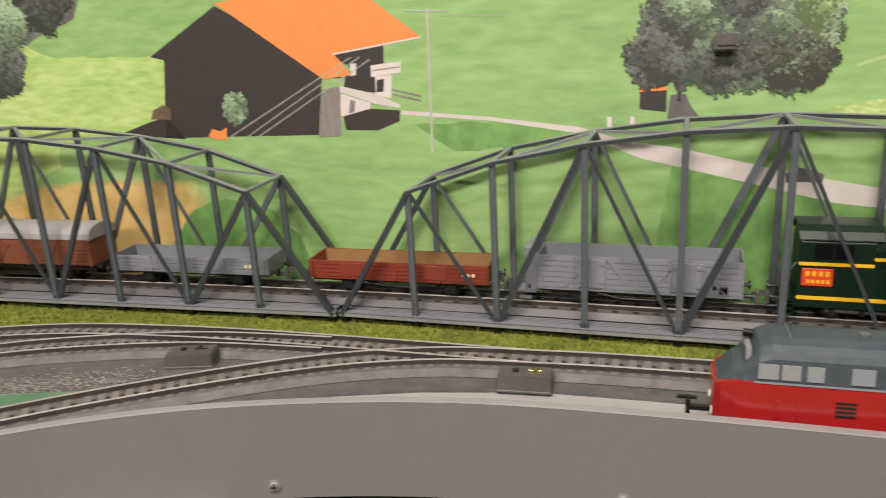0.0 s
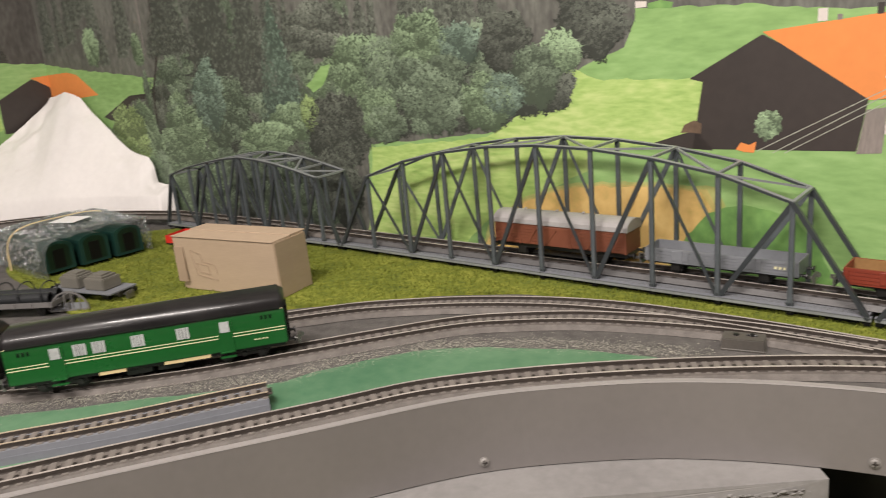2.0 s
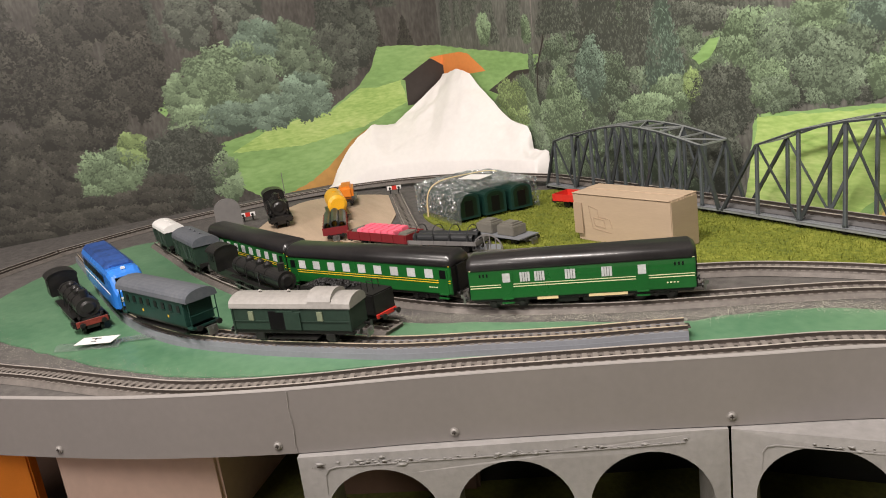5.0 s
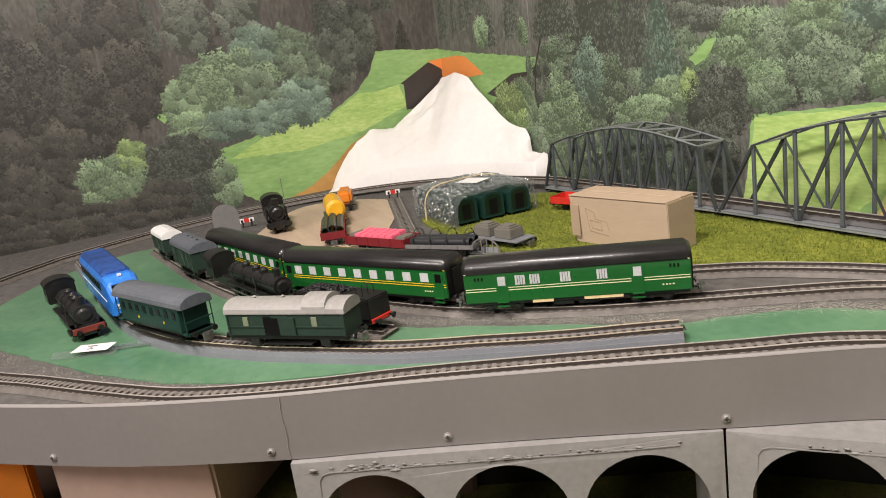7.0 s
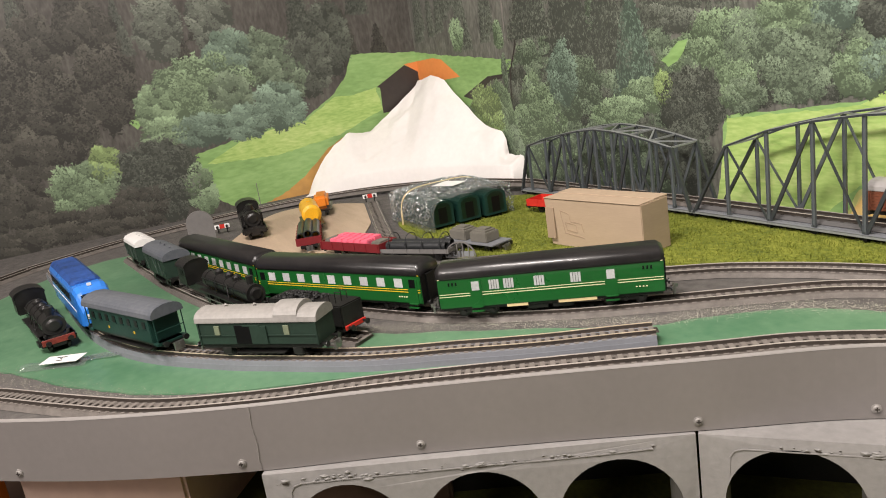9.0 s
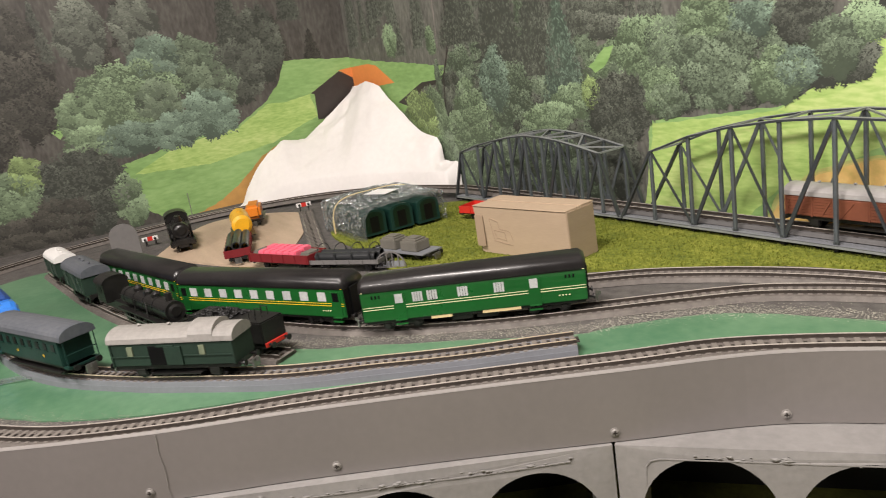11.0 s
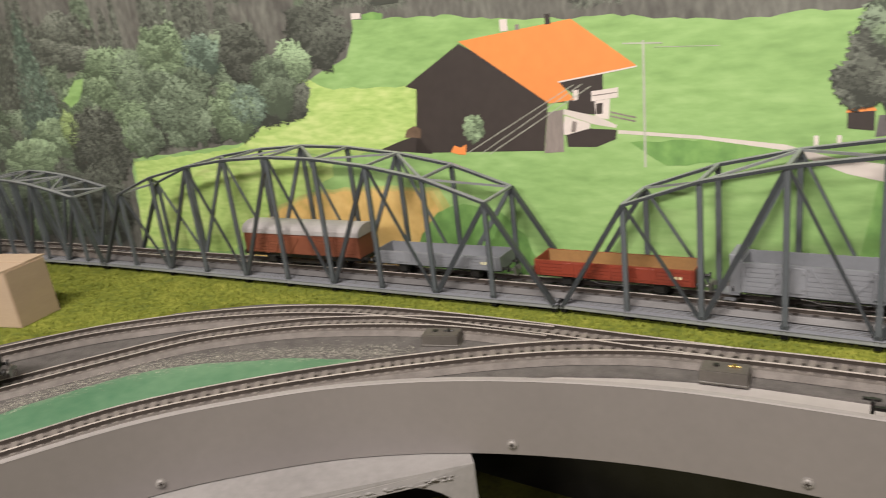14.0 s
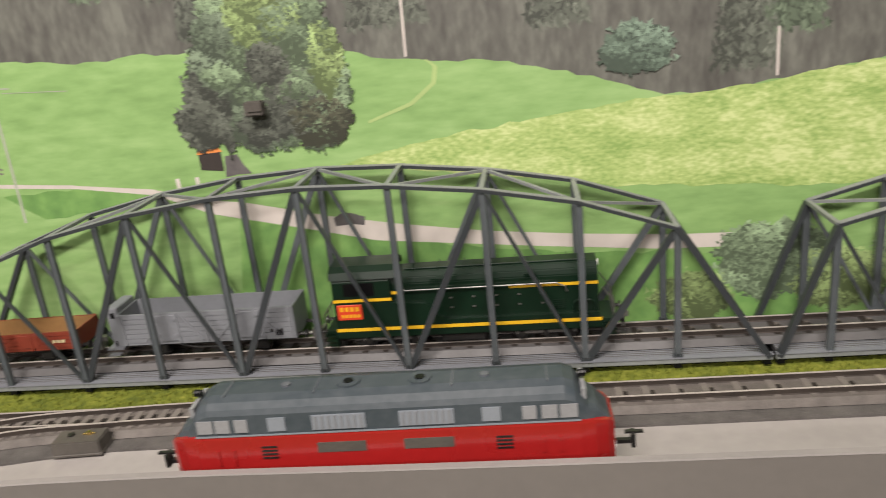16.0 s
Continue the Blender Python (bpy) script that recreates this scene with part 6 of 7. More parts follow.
        bm = cube(min(e * L / 2, e * (L / 2 + 0.0009)), max(e * L / 2, e * (L / 2 + 0.0009)), -W / 2 + 0.0006, W / 2 - 0.0006, 0.0118, z1 + 0.002)
        part("end_wall", bm, M_BLACK, t, "black coach end wall")
        coupler(t, e * L / 2, e)
        buffers(t, e * L / 2, e)
        bogie(t, e * (L / 2 - 0.036), 0.028)
    part("underframe", cube(-L / 2 + 0.002, L / 2 - 0.002, -0.0145, 0.0145, 0.0085, 0.0118, 0.0004, 1), M_SOOT, t)
    for x in (-0.012, 0.012):
        part("equipment_box", cube(x - 0.010, x + 0.010, -0.013, 0.013, 0.0035, 0.0088, 0.0008), M_SOOT, t)
    return t


B_Z = 0.9939
coach(pose(-0.668, 0.076, B_Z + 0.0085, 0, 0, 56), 0.212, "green model baggage coach with black roof and cream lining", (-0.069, 0.058), (-0.051, -0.037, -0.008, 0.026), True)
coach(pose(-0.850, -0.077, B_Z + 0.0085, 0, 0, 33), 0.234, "green model passenger coach with black roof and pale windows", (-0.107, 0.107), [-0.092 + k * 0.0227 for k in range(9)])
coach(pose(-1.071, -0.171, B_Z + 0.0085, 0, 0, 16.5), 0.234, "green model passenger coach at the end of the rake", (-0.107, 0.107), [-0.092 + k * 0.0227 for k in range(9)])


# ---- siding: baggage van, old coach, blue railcar ----
SZ = 1.0005
covered_van(on_line(SIDING, -0.7475, -0.181, SZ), 0.128, M_OLIVE, M_VANROOF, "olive green baggage van with open door and pale roof", door_open=True, cupola=True, windows=(-0.042, 0.033), planked=False)


def old_coach(at, L=0.145):
    t = thing("passenger_coach", "old dark green model coach with slate-blue curved roof", "coach", at)
    W, z0, z1 = 0.031, 0.0125, 0.0375
    body = part("body", cube(-L / 2 + 0.010, L / 2 - 0.010, -W / 2, W / 2, z0, z1, 0.0006), M_DKGREEN, t)
    bm = bmesh.new()
    prism(bm, arch_roof(W + 0.003, z1 - 0.0004, 0.0098), -L / 2, L / 2)
    part("roof", bm, M_SLATE, t, "slate-blue roof with pale scuffs")
    xs = [-L / 2 + 0.020 + k * (L - 0.040) / 7 for k in range(8)]
    side_panels(body, "window", xs, z0 + 0.0135, z0 + 0.0205, 0.0062, W, M_BLACK, "dark window")
    side_panels(body, "window_frame", xs, z0 + 0.0128, z0 + 0.0134, 0.008, W, M_DKGREEN, proud=0.0009)
    side_panels(body, "crest", (-0.022, 0.030), z0 + 0.006, z0 + 0.0085, 0.0022, W, M_YELLOW)
    for e in (-1, 1):
        bm = bmesh.new()
        box(bm, min(e * (L / 2 - 0.010), e * (L / 2 - 0.001)), max(e * (L / 2 - 0.010), e * (L / 2 - 0.001)), -W / 2, W / 2, z0 - 0.002, z0)
        for s in (-1, 1):
            tube(bm, [(e * (L / 2 - 0.0015), s * (W / 2 - 0.001), z0), (e * (L / 2 - 0.0015), s * (W / 2 - 0.001), z1)], 0.0006, 6)
        tube(bm, [(e * (L / 2 - 0.0015), -W / 2 + 0.001, z0 + 0.011), (e * (L / 2 - 0.0015), W / 2 - 0.001, z0 + 0.011)], 0.0005, 6)
        part("end_platform", bm, M_DKGREEN, t)
        coupler(t, e * L / 2, e)
        buffers(t, e * L / 2, e)
        wheelset(t, e * L * 0.3)
    part("underframe", cube(-L / 2 + 0.002, L / 2 - 0.002, -0.0125, 0.0125, 0.0085, z0, 0.0004, 1), M_SOOT, t)
    part("footboard", cube(-L * 0.36, L * 0.36, -0.0152, 0.0152, 0.0045, 0.0055), M_SOOT, t)
    return t


old_coach(on_line(SIDING, -0.889, -0.290, SZ) @ Matrix.Diagonal((1, 1.05, 1.05, 1)))


def blue_railcar(at, L=0.225):
    t = thing("railcar", "bright blue streamlined model railcar with dark blue roof", "railcar", at)

    def sec(w, z0, z1, r):
        return [(-w / 2, z0), (w / 2, z0), (w / 2, z1 - r), (w / 2 - r * 0.35, z1 - r * 0.3), (w / 2 - r, z1), (-w / 2 + r, z1), (-w / 2 + r * 0.35, z1 - r * 0.3), (-w / 2, z1 - r)]
    W = 0.033
    bm = bmesh.new()
    loft(bm, [(-L / 2, sec(W * 0.8, 0.009, 0.038, 0.006)), (-L / 2 + 0.008, sec(W * 0.95, 0.008, 0.046, 0.006)), (-L / 2 + 0.02, sec(W, 0.008, 0.048, 0.006)), (L / 2 - 0.022, sec(W, 0.008, 0.048, 0.006)), (L / 2 - 0.009, sec(W * 0.95, 0.008, 0.044, 0.006)), (L / 2, sec(W * 0.82, 0.009, 0.027, 0.005))])
    body = part("body", bm, M_BLUE, t)
    bm = bmesh.new()
    loft(bm, [(-L / 2 + 0.016, [(-0.012, 0.0475), (0.012, 0.0475), (0.009, 0.0500), (-0.009, 0.0500)]), (-L / 2 + 0.022, [(-0.0145, 0.0475), (0.0145, 0.0475), (0.010, 0.0515), (-0.010, 0.0515)]), (L / 2 - 0.040, [(-0.0145, 0.0475), (0.0145, 0.0475), (0.010, 0.0515), (-0.010, 0.0515)]), (L / 2 - 0.034, [(-0.012, 0.0475), (0.012, 0.0475), (0.009, 0.0500), (-0.009, 0.0500)])])
    part("roof", bm, M_BLUEROOF, t, "dusty dark blue roof")
    bm = bmesh.new()
    bar(bm, (L / 2 - 0.0045, -0.011, 0.0372), (L / 2 - 0.0045, 0.011, 0.0372), 0.005, 0.008)
    part("windscreen", bm, M_BLACK, body, "dark windscreen")
    part("headlamp", cube(L / 2 - 0.0195, L / 2 - 0.0165, -0.002, 0.002, 0.0470, 0.0495), M_WHITE, body)
    bm = cube(L / 2 - 0.003, L / 2 + 0.0008, -0.011, 0.011, 0.016, 0.021, 0.0006)
    part("nose_panel", bm, M_WHITE, body, "white nose panel")
    stripe(body, -L / 2 + 0.02, L / 2 - 0.022, 0.0215, 0.0012, W, M_WHITE)
    xs = [-L / 2 + 0.032 + k * 0.0155 for k in range(10)]
    side_panels(body, "window", xs, 0.0290, 0.0380, 0.0118, W, M_BLACK, "dark window")
    for e in (-1, 1):
        bogie(t, e * 0.068, 0.028)
        coupler(t, e * L / 2, e)
    return t


blue_railcar(on_line([(-1.40, -0.40), (-1.25, -0.377), (-1.10, -0.354), (-0.98, -0.330)], -1.083, -0.350, SZ) @ Matrix.Diagonal((1, 1.15, 1.08, 1)))


# ---- steam locomotives ----
def steam_loco(at, L, label, tank=False, beam=None):
    t = thing("steam_locomotive", label, "locomotive", at)
    r = 0.0105
    zc = 0.0285
    bm = bmesh.new()
    cyl(bm, (-L * 0.16, 0, zc), (L / 2 - 0.012, 0, zc), r, 20)
    cyl(bm, (L / 2 - 0.030, 0, zc), (L / 2 - 0.010, 0, zc), r * 1.06, 20)
    cyl(bm, (L / 2 - 0.0102, 0, zc), (L / 2 - 0.0085, 0, zc), r * 0.8, 20, r * 0.5)
    for k in range(4):
        x = -L * 0.12 + k * L * 0.13
        cyl(bm, (x, 0, zc), (x + 0.0015, 0, zc), r * 1.05, 20)
    boiler = part("boiler", bm, M_SOOT, t, smooth=False)
    bm = bmesh.new()
    cyl(bm, (L / 2 - 0.020, 0, zc + r * 0.7), (L / 2 - 0.020, 0, zc + r + 0.009), 0.0034, 14, 0.0042)
    part("chimney", bm, M_SOOT, boiler)
    for x in (0.0, L * 0.14, L * 0.24):
        bm = bmesh.new()
        cyl(bm, (x, 0, zc + r * 0.6), (x, 0, zc + r + 0.003), 0.0052, 14)
        cyl(bm, (x, 0, zc + r + 0.003), (x, 0, zc + r + 0.0058), 0.0052, 14, 0.0022)
        part("dome", bm, M_SOOT, boiler)
    for s in (-1, 1):
        bm = bmesh.new()
        tube(bm, [(-L * 0.15, s * r * 1.05, zc + 0.004), (L / 2 - 0.014, s * r * 1.05, zc + 0.004)], 0.0005, 6)
        tube(bm, [(L * 0.05, s * r, zc + 0.006), (L * 0.05, s * (r + 0.002), zc - 0.010)], 0.0007, 6)
        tube(bm, [(L * 0.2, s * r, zc + 0.006), (L * 0.22, s * (r + 0.002), zc - 0.010)], 0.0007, 6)
        part("boiler_pipe", bm, M_STEEL if tank else M_SOOT, boiler)
        bm = cube(-L * 0.18, L / 2 - 0.004, s * 0.0125 - 0.0035, s * 0.0125 + 0.0035, 0.0165, 0.0178)
        part("running_board", bm, M_SOOT, t)
        if tank:
            part("side_tank", cube(-L * 0.1, L * 0.22, s * 0.0125 - 0.003, s * 0.0125 + 0.003, 0.0178, 0.033, 0.0008), M_SOOT, t)
        bm = cube(L / 2 - 0.030, L / 2 - 0.010, s * 0.0135 - 0.004, s * 0.0135 + 0.004, 0.006, 0.0145, 0.002)
        part("cylinder_block", bm, M_SOOT, t)
        bm = cube(-L * 0.15, L / 2 - 0.02, s * 0.0125 - 0.0006, s * 0.0125 + 0.0006, 0.0072, 0.0088, 0.0003, 1)
        part("coupling_rod", bm, M_STEEL, t)
    cab_l = 0.026
    x0 = -L / 2 + 0.004
    bm = bmesh.new()
    for s in (-1, 1):
        box(bm, x0, x0 + cab_l, min(s * 0.0145, s * 0.0155), max(s * 0.0145, s * 0.0155), 0.0165, 0.039)
    wall = [(-0.0150, 0.0165), (0.0150, 0.0165)] + [(0.0150 * math.cos(math.pi * i / 10), 0.0380 + 0.0084 * math.sin(math.pi * i / 10)) for i in range(11)]
    prism(bm, wall, x0 + cab_l - 0.0012, x0 + cab_l)
    prism(bm, [(y * 0.98, z) for y, z in wall], x0 + cab_l * 0.35, x0 + cab_l * 0.4)
    cab = part("cab", bm, M_SOOT, t)
    side_panels(cab, "cab_window", [x0 + cab_l * 0.55], 0.028, 0.0355, 0.010, 0.031, M_BLACK)
    bm = bmesh.new()
    n = 12
    o = [(0.0165 * math.cos(math.pi * i / n), 0.0385 + 0.0088 * math.sin(math.pi * i / n)) for i in range(n + 1)]
    i_ = [(0.0155 * math.cos(math.pi * i / n), 0.0377 + 0.0084 * math.sin(math.pi * i / n)) for i in range(n, -1, -1)]
    prism(bm, o + i_, x0 - 0.004, x0 + cab_l + 0.001)
    part("cab_roof", bm, M_SOOT, cab)
    part("cab_floor", cube(x0 - 0.004, x0 + cab_l, -0.0145, 0.0145, 0.0150, 0.0165), M_SOOT, t)
    part("frame", cube(-L / 2 + 0.002, L / 2 - 0.004, -0.0060, 0.0060, 0.006, 0.0165), M_SOOT, t)
    bm = cube(L / 2 - 0.006, L / 2 - 0.0035, -0.0150, 0.0150, 0.0095, 0.0165, 0.0004, 1)
    part("buffer_beam", bm, beam or M_SOOT, t, "red buffer beam" if beam else "")
    part("front_platform", cube(L / 2 - 0.022, L / 2 - 0.004, -0.0150, 0.0150, 0.0165, 0.0178), M_SOOT, t)
    buffers(t, L / 2 - 0.0035, 1, 0.0128, 0.0100, M_SOOT)
    for s in (-1, 1):
        bm = bmesh.new()
        cyl(bm, (L / 2 - 0.0075, s * 0.0105, 0.0178), (L / 2 - 0.0075, s * 0.0105, 0.0215), 0.0017, 10)
        part("lamp", bm, M_SOOT, t)
    k = 3 if tank else 4
    for i in range(k):
        wheelset(t, -L * 0.13 + i * L * 0.42 / (k - 1) * 1.0, 0.0078)
    wheelset(t, L / 2 - 0.012, 0.0048)
    coupler(t, -L / 2, -1)
    return t


TRACK_S = [(-0.738, -0.096), (-0.775, -0.120), (-0.86, -0.162), (-0.98, -0.196), (-1.15, -0.238), (-1.42, -0.285)]
track("track", TRACK_S, 0.9945, "model track under the dark steam engine", M_RAIL)
S_Z = 0.9945
steam_loco(on_line(TRACK_S, -0.972, -0.194, S_Z), 0.215, "long dark sooty steam locomotive beside its coal tender")


def tender(at, L=0.105):
    t = thing("coal_tender", "black coal tender with red buffer beam behind the engine", "tender", at)
    body = part("tank", cube(-L / 2, L / 2, -0.0150, 0.0150, 0.0125, 0.0345, 0.0012), M_SOOT, t)
    bm = bmesh.new()
    rng = random.Random(5)
    for k in range(150):
        x, y = rng.uniform(-L * 0.42, L * 0.12), rng.uniform(-0.011, 0.011)
        s = rng.uniform(0.0012, 0.0024)
        z = 0.0345 + 0.004 * (1 - (y / 0.012) ** 2) * (1 - (abs(x + L * 0.15) / (L * 0.3)) ** 2)
        m = Matrix.Translation((x, y, z)) @ Euler((rng.random() * 3, rng.random() * 3, 0)).to_matrix().to_4x4()
        bmesh.ops.create_icosphere(bm, subdivisions=1, radius=s, matrix=m)
    part("coal_heap", bm, M_COAL, t, "heap of black coal", kind="stuff")
    bm = bmesh.new()
    for y in (-0.008, 0.0, 0.008):
        tube(bm, [(L * 0.30, y, 0.034), (L * 0.30, y, 0.0425), (L * 0.38, y, 0.0425), (L * 0.38, y, 0.034)], 0.0005, 5)
    part("tool_rack", bm, M_SOOT, body)
    part("buffer_beam", cube(L / 2, L / 2 + 0.002, -0.0140, 0.0140, 0.0098, 0.0142, 0.0004, 1), M_SIGNR, t, "bright red buffer beam")
    buffers(t, L / 2 + 0.002, 1, 0.0120, 0.0100, M_SOOT)
    part("underframe", cube(-L / 2 + 0.002, L / 2 - 0.001, -0.0125, 0.0125, 0.008, 0.0125), M_SOOT, t)
    for x in (-0.036, -0.012, 0.012, 0.036):
        wheelset(t, x)
    return t


tender(on_line(TRACK_S, -0.789, -0.125, S_Z) @ pose(0, 0, 0, 0, 0, 180))
for o in [o for o in scene.objects if o.name.startswith("steam_locomotive") and o.parent is None]:
    o.matrix_world = o.matrix_world @ pose(0, 0, 0, 0, 0, 180)
covered_van(on_line(TRACK_S, -1.162, -0.241, S_Z) @ Matrix.Diagonal((1, 1.15, 1.12, 1)), 0.104, M_OLIVE, M_SLATE, "dark green wagon with dull grey curved roof")
covered_van(on_line(TRACK_S, -1.320, -0.268, S_Z), 0.080, M_OLIVE, M_WHITE, "dark wagon with whitish curved roof")
steam_loco(pose(-1.071, -0.398, 0.9955, 0, 0, 13) @ Matrix.Diagonal((1, 1.15, 1.0, 1)), 0.195, "black steam locomotive with red buffer beam on green ground", beam=M_BEAM)
steam_loco(pose(-1.398, -0.082, 0.9965, 0, 0, -5) @ Matrix.Diagonal((1.15, 1.2, 1.2, 1)), 0.105, "small black tank engine parked on the plywood", tank=True)
bm = bmesh.new()
prism(bm, [(-0.0205, 0.0), (0.0205, 0.0)] + [(0.0205 * math.cos(math.pi * i / 12), 0.057 + 0.018 * math.sin(math.pi * i / 12)) for i in range(13)], -0.003, 0.003)
solid("roof_panel", bm, M_DULLGREY, "loose grey coach roof panel standing on end", "panel", pose(-1.30, -0.176, 0.9955, 0, 0, -6))


# ---- goods wagons on the plywood ----
def flat_wagon(at, L, colour, label, sides=0.008):
    t = thing("goods_wagon", label, "wagon", at, "goods wagons on the plywood")
    W = 0.037
    part("floor_pan", cube(-L / 2, L / 2, -W / 2, W / 2, 0.0115, 0.0130), colour, t)
    for s in (-1, 1):
        y = s * (W / 2 - 0.0006)
        if sides:
            part("side_wall", cube(-L / 2, L / 2, y - 0.0006, y + 0.0006, 0.013, 0.013 + sides), colour, t)
            for k in range(6):
                x = -L / 2 + 0.003 + k * (L - 0.006) / 5
                part("rib", cube(x - 0.0008, x + 0.0008, min(s * W / 2, s * (W / 2 + 0.0009)), max(s * W / 2, s * (W / 2 + 0.0009)), 0.0115, 0.013 + sides), colour, t)
    for e in (-1, 1):
        if sides:
            x = e * (L / 2 - 0.0006)
            part("end_wall", cube(x - 0.0006, x + 0.0006, -W / 2 + 0.0012, W / 2 - 0.0012, 0.013, 0.013 + sides), colour, t)
        coupler(t, e * L / 2, e)
        buffers(t, e * L / 2, e, 0.0105)
        wheelset(t, e * L * 0.3)
    part("underframe", cube(-L / 2 + 0.001, L / 2 - 0.001, -0.0115, 0.0115, 0.0082, 0.0115), M_SOOT, t)
    return t


def load(name, bm, material, label, category, at, smooth=False):
    return solid(name, bm, material, label, category, at, smooth=smooth)


def pipe(L, r, r_in):
    bm = bmesh.new()
    n = 18
    rings = [[bm.verts.new((x, rr * math.cos(2 * math.pi * i / n), rr * math.sin(2 * math.pi * i / n))) for i in range(n)] for x, rr in ((-L / 2, r), (L / 2, r), (L / 2, r_in), (-L / 2, r_in))]
    for a, b in zip(rings, rings[1:] + rings[:1]):
        for i in range(n):
            bm.faces.new((a[i], a[(i + 1) % n], b[(i + 1) % n], b[i]))
    return bm


PZ = 0.9957
w1 = pose(-1.212, -0.026, PZ, 0, 0, 165)
flat_wagon(w1, 0.112, M_WINE, "wine-red low wagon loaded with black pipes", 0.010)
for y, z in ((-0.0112, 0.0170), (0.0, 0.0200), (0.0112, 0.0170)):
    load("pipe", pipe(0.100, 0.0063, 0.0050), M_PIPE, "black plastic pipe lying on the red wagon", "pipe", w1 @ pose(0, y, z + 0.0065))
w2 = pose(-1.338, 0.010, PZ, 0, 0, 170)
flat_wagon(w2, 0.105, M_SOOT, "black frame wagon under a yellow tank", 0)
bm = bmesh.new()
cyl(bm, (-0.040, 0, 0), (0.040, 0, 0), 0.0165, 20)
cyl(bm, (-0.044, 0, 0), (-0.040, 0, 0), 0.0115, 20, 0.0165)
cyl(bm, (0.040, 0, 0), (0.044, 0, 0), 0.0165, 20, 0.0115)
cyl(bm, (0, 0, 0.011), (0, 0, 0.0175), 0.004, 12)
load("tank", bm, M_TANK, "yellow tank carried on the wagon", "tank", w2 @ pose(0, 0, 0.0298))
w3 = pose(-1.448, 0.060, PZ, 0, 0, 163)
flat_wagon(w3, 0.085, M_SOOT, "black frame wagon with an orange tank", 0)
bm = cube(-0.033, 0.033, -0.0135, 0.0135, 0, 0.024, 0.005, 3)
load("tank", bm, M_TANKOR, "orange rounded tank carried on the wagon", "tank", w3 @ pose(0, 0, 0.0132))
w4 = pose(-1.068, 0.008, PZ, 0, 0, 27)
flat_wagon(w4, 0.118, M_WINE, "wine-red low wagon with pink load", 0.0105)
sacks = thing("sack_load", "pink stacked sacks filling the red wagon", "load", w4 @ pose(0, 0, 0.0131))
for k in range(6):
    for j in range(2):
        x, y = -0.034 + k * 0.0125, -0.0080 + j * 0.0160
        part("sack", cube(x - 0.006, x + 0.006, y - 0.0078, y + 0.0078, 0, 0.0140 + 0.0016 * ((k * 3 + j) % 3), 0.0012), M_PINK, sacks)
for x in (-0.047, 0.047):
    bm = cube(-0.009, 0.009, -0.0115, 0.0115, 0, 0.0105, 0.0008)
    box(bm, -0.0075, 0.0075, -0.010, 0.010, 0.0105, 0.0118)
    load("crate", bm, M_CRATE, "small grey crate at the wagon end", "crate", w4 @ pose(x, 0, 0.0131))
w5 = pose(-0.978, 0.066, PZ - 0.001, 0, 0, 36)
flat_wagon(w5, 0.108, M_DULLGREY, "grey stake wagon loaded with black pipes", 0.004)
for y, z in ((-0.0075, 0.0056), (0.0075, 0.0056)):
    load("pipe", pipe(0.092, 0.0060, 0.0047), M_PIPE, "black pipe lying between wagon stakes", "pipe", w5 @ pose(0, y, 0.0131 + z))
for x in (-0.040, -0.013, 0.013, 0.040):
    bm = bmesh.new()
    pts = [(x, 0.0150 * math.cos(math.pi * i / 10), 0.013 + 0.022 * math.sin(math.pi * i / 10) ** 0.5) for i in range(11)]
    tube(bm, pts, 0.0006, 6)
    for s in (-1, 1):
        box(bm, x - 0.0012, x + 0.0012, s * 0.0148 - 0.0008, s * 0.0148 + 0.0008, 0.012, 0.024)
    solid("stake_hoop", bm, M_PIPE, "black wire hoop over the pipe load", "hoop", w5)
w6 = pose(-0.955, 0.138, PZ - 0.001, 0, 0, 18)
flat_wagon(w6, 0.098, M_WGREY, "grey flat wagon carrying two crates", 0)
for x in (-0.022, 0.018):
    bm = cube(-0.0155, 0.0155, -0.0125, 0.0125, 0, 0.013, 0.001)
    box(bm, -0.0120, 0.0120, -0.0095, 0.0095, 0.013, 0.0152)
    box(bm, -0.0085, 0.0085, -0.0065, 0.0065, 0.0152, 0.0172)
    load("crate", bm, M_CRATE, "olive grey stepped crate on the flat wagon", "crate", w6 @ pose(x, 0, 0.0131))


def buffer_stop(at, label):
    t = thing("buffer_stop", label, "buffer stop", at, "buffer stops")
    for k, m in enumerate((M_WHITE, M_SIGNR, M_WHITE)):
        part("beam_panel", cube(-0.001, 0.001, -0.0135 + k * 0.009, -0.0045 + k * 0.009, 0.008, 0.0155), m, t)
    bm = bmesh.new()
    for s in (-1, 1):
        bar(bm, (0.001, s * 0.008, 0.014), (-0.016, s * 0.008, 0.0), 0.002, 0.002)
        bar(bm, (0.0, s * 0.008, 0.0), (0.0, s * 0.008, 0.012), 0.002, 0.002)
        cyl(bm, (0.001, s * 0.0085, 0.0115), (0.006, s * 0.0085, 0.0115), 0.0022, 10)
    part("stop_frame", bm, M_SOOT, t)
    return t


buffer_stop(pose(-1.432, 0.150, 0.9995, 0, 0, -15), "red and white buffer stop at the siding end")
buffer_stop(pose(-1.475, -0.125, 0.9960, 0, 0, -10), "small red and white buffer stop on the plywood")
flat_wagon(pose(-1.020, 0.315, 0.9975, 0, 0, 20), 0.10, M_SIGNR, "small red wagon half hidden behind the carton", 0.009)

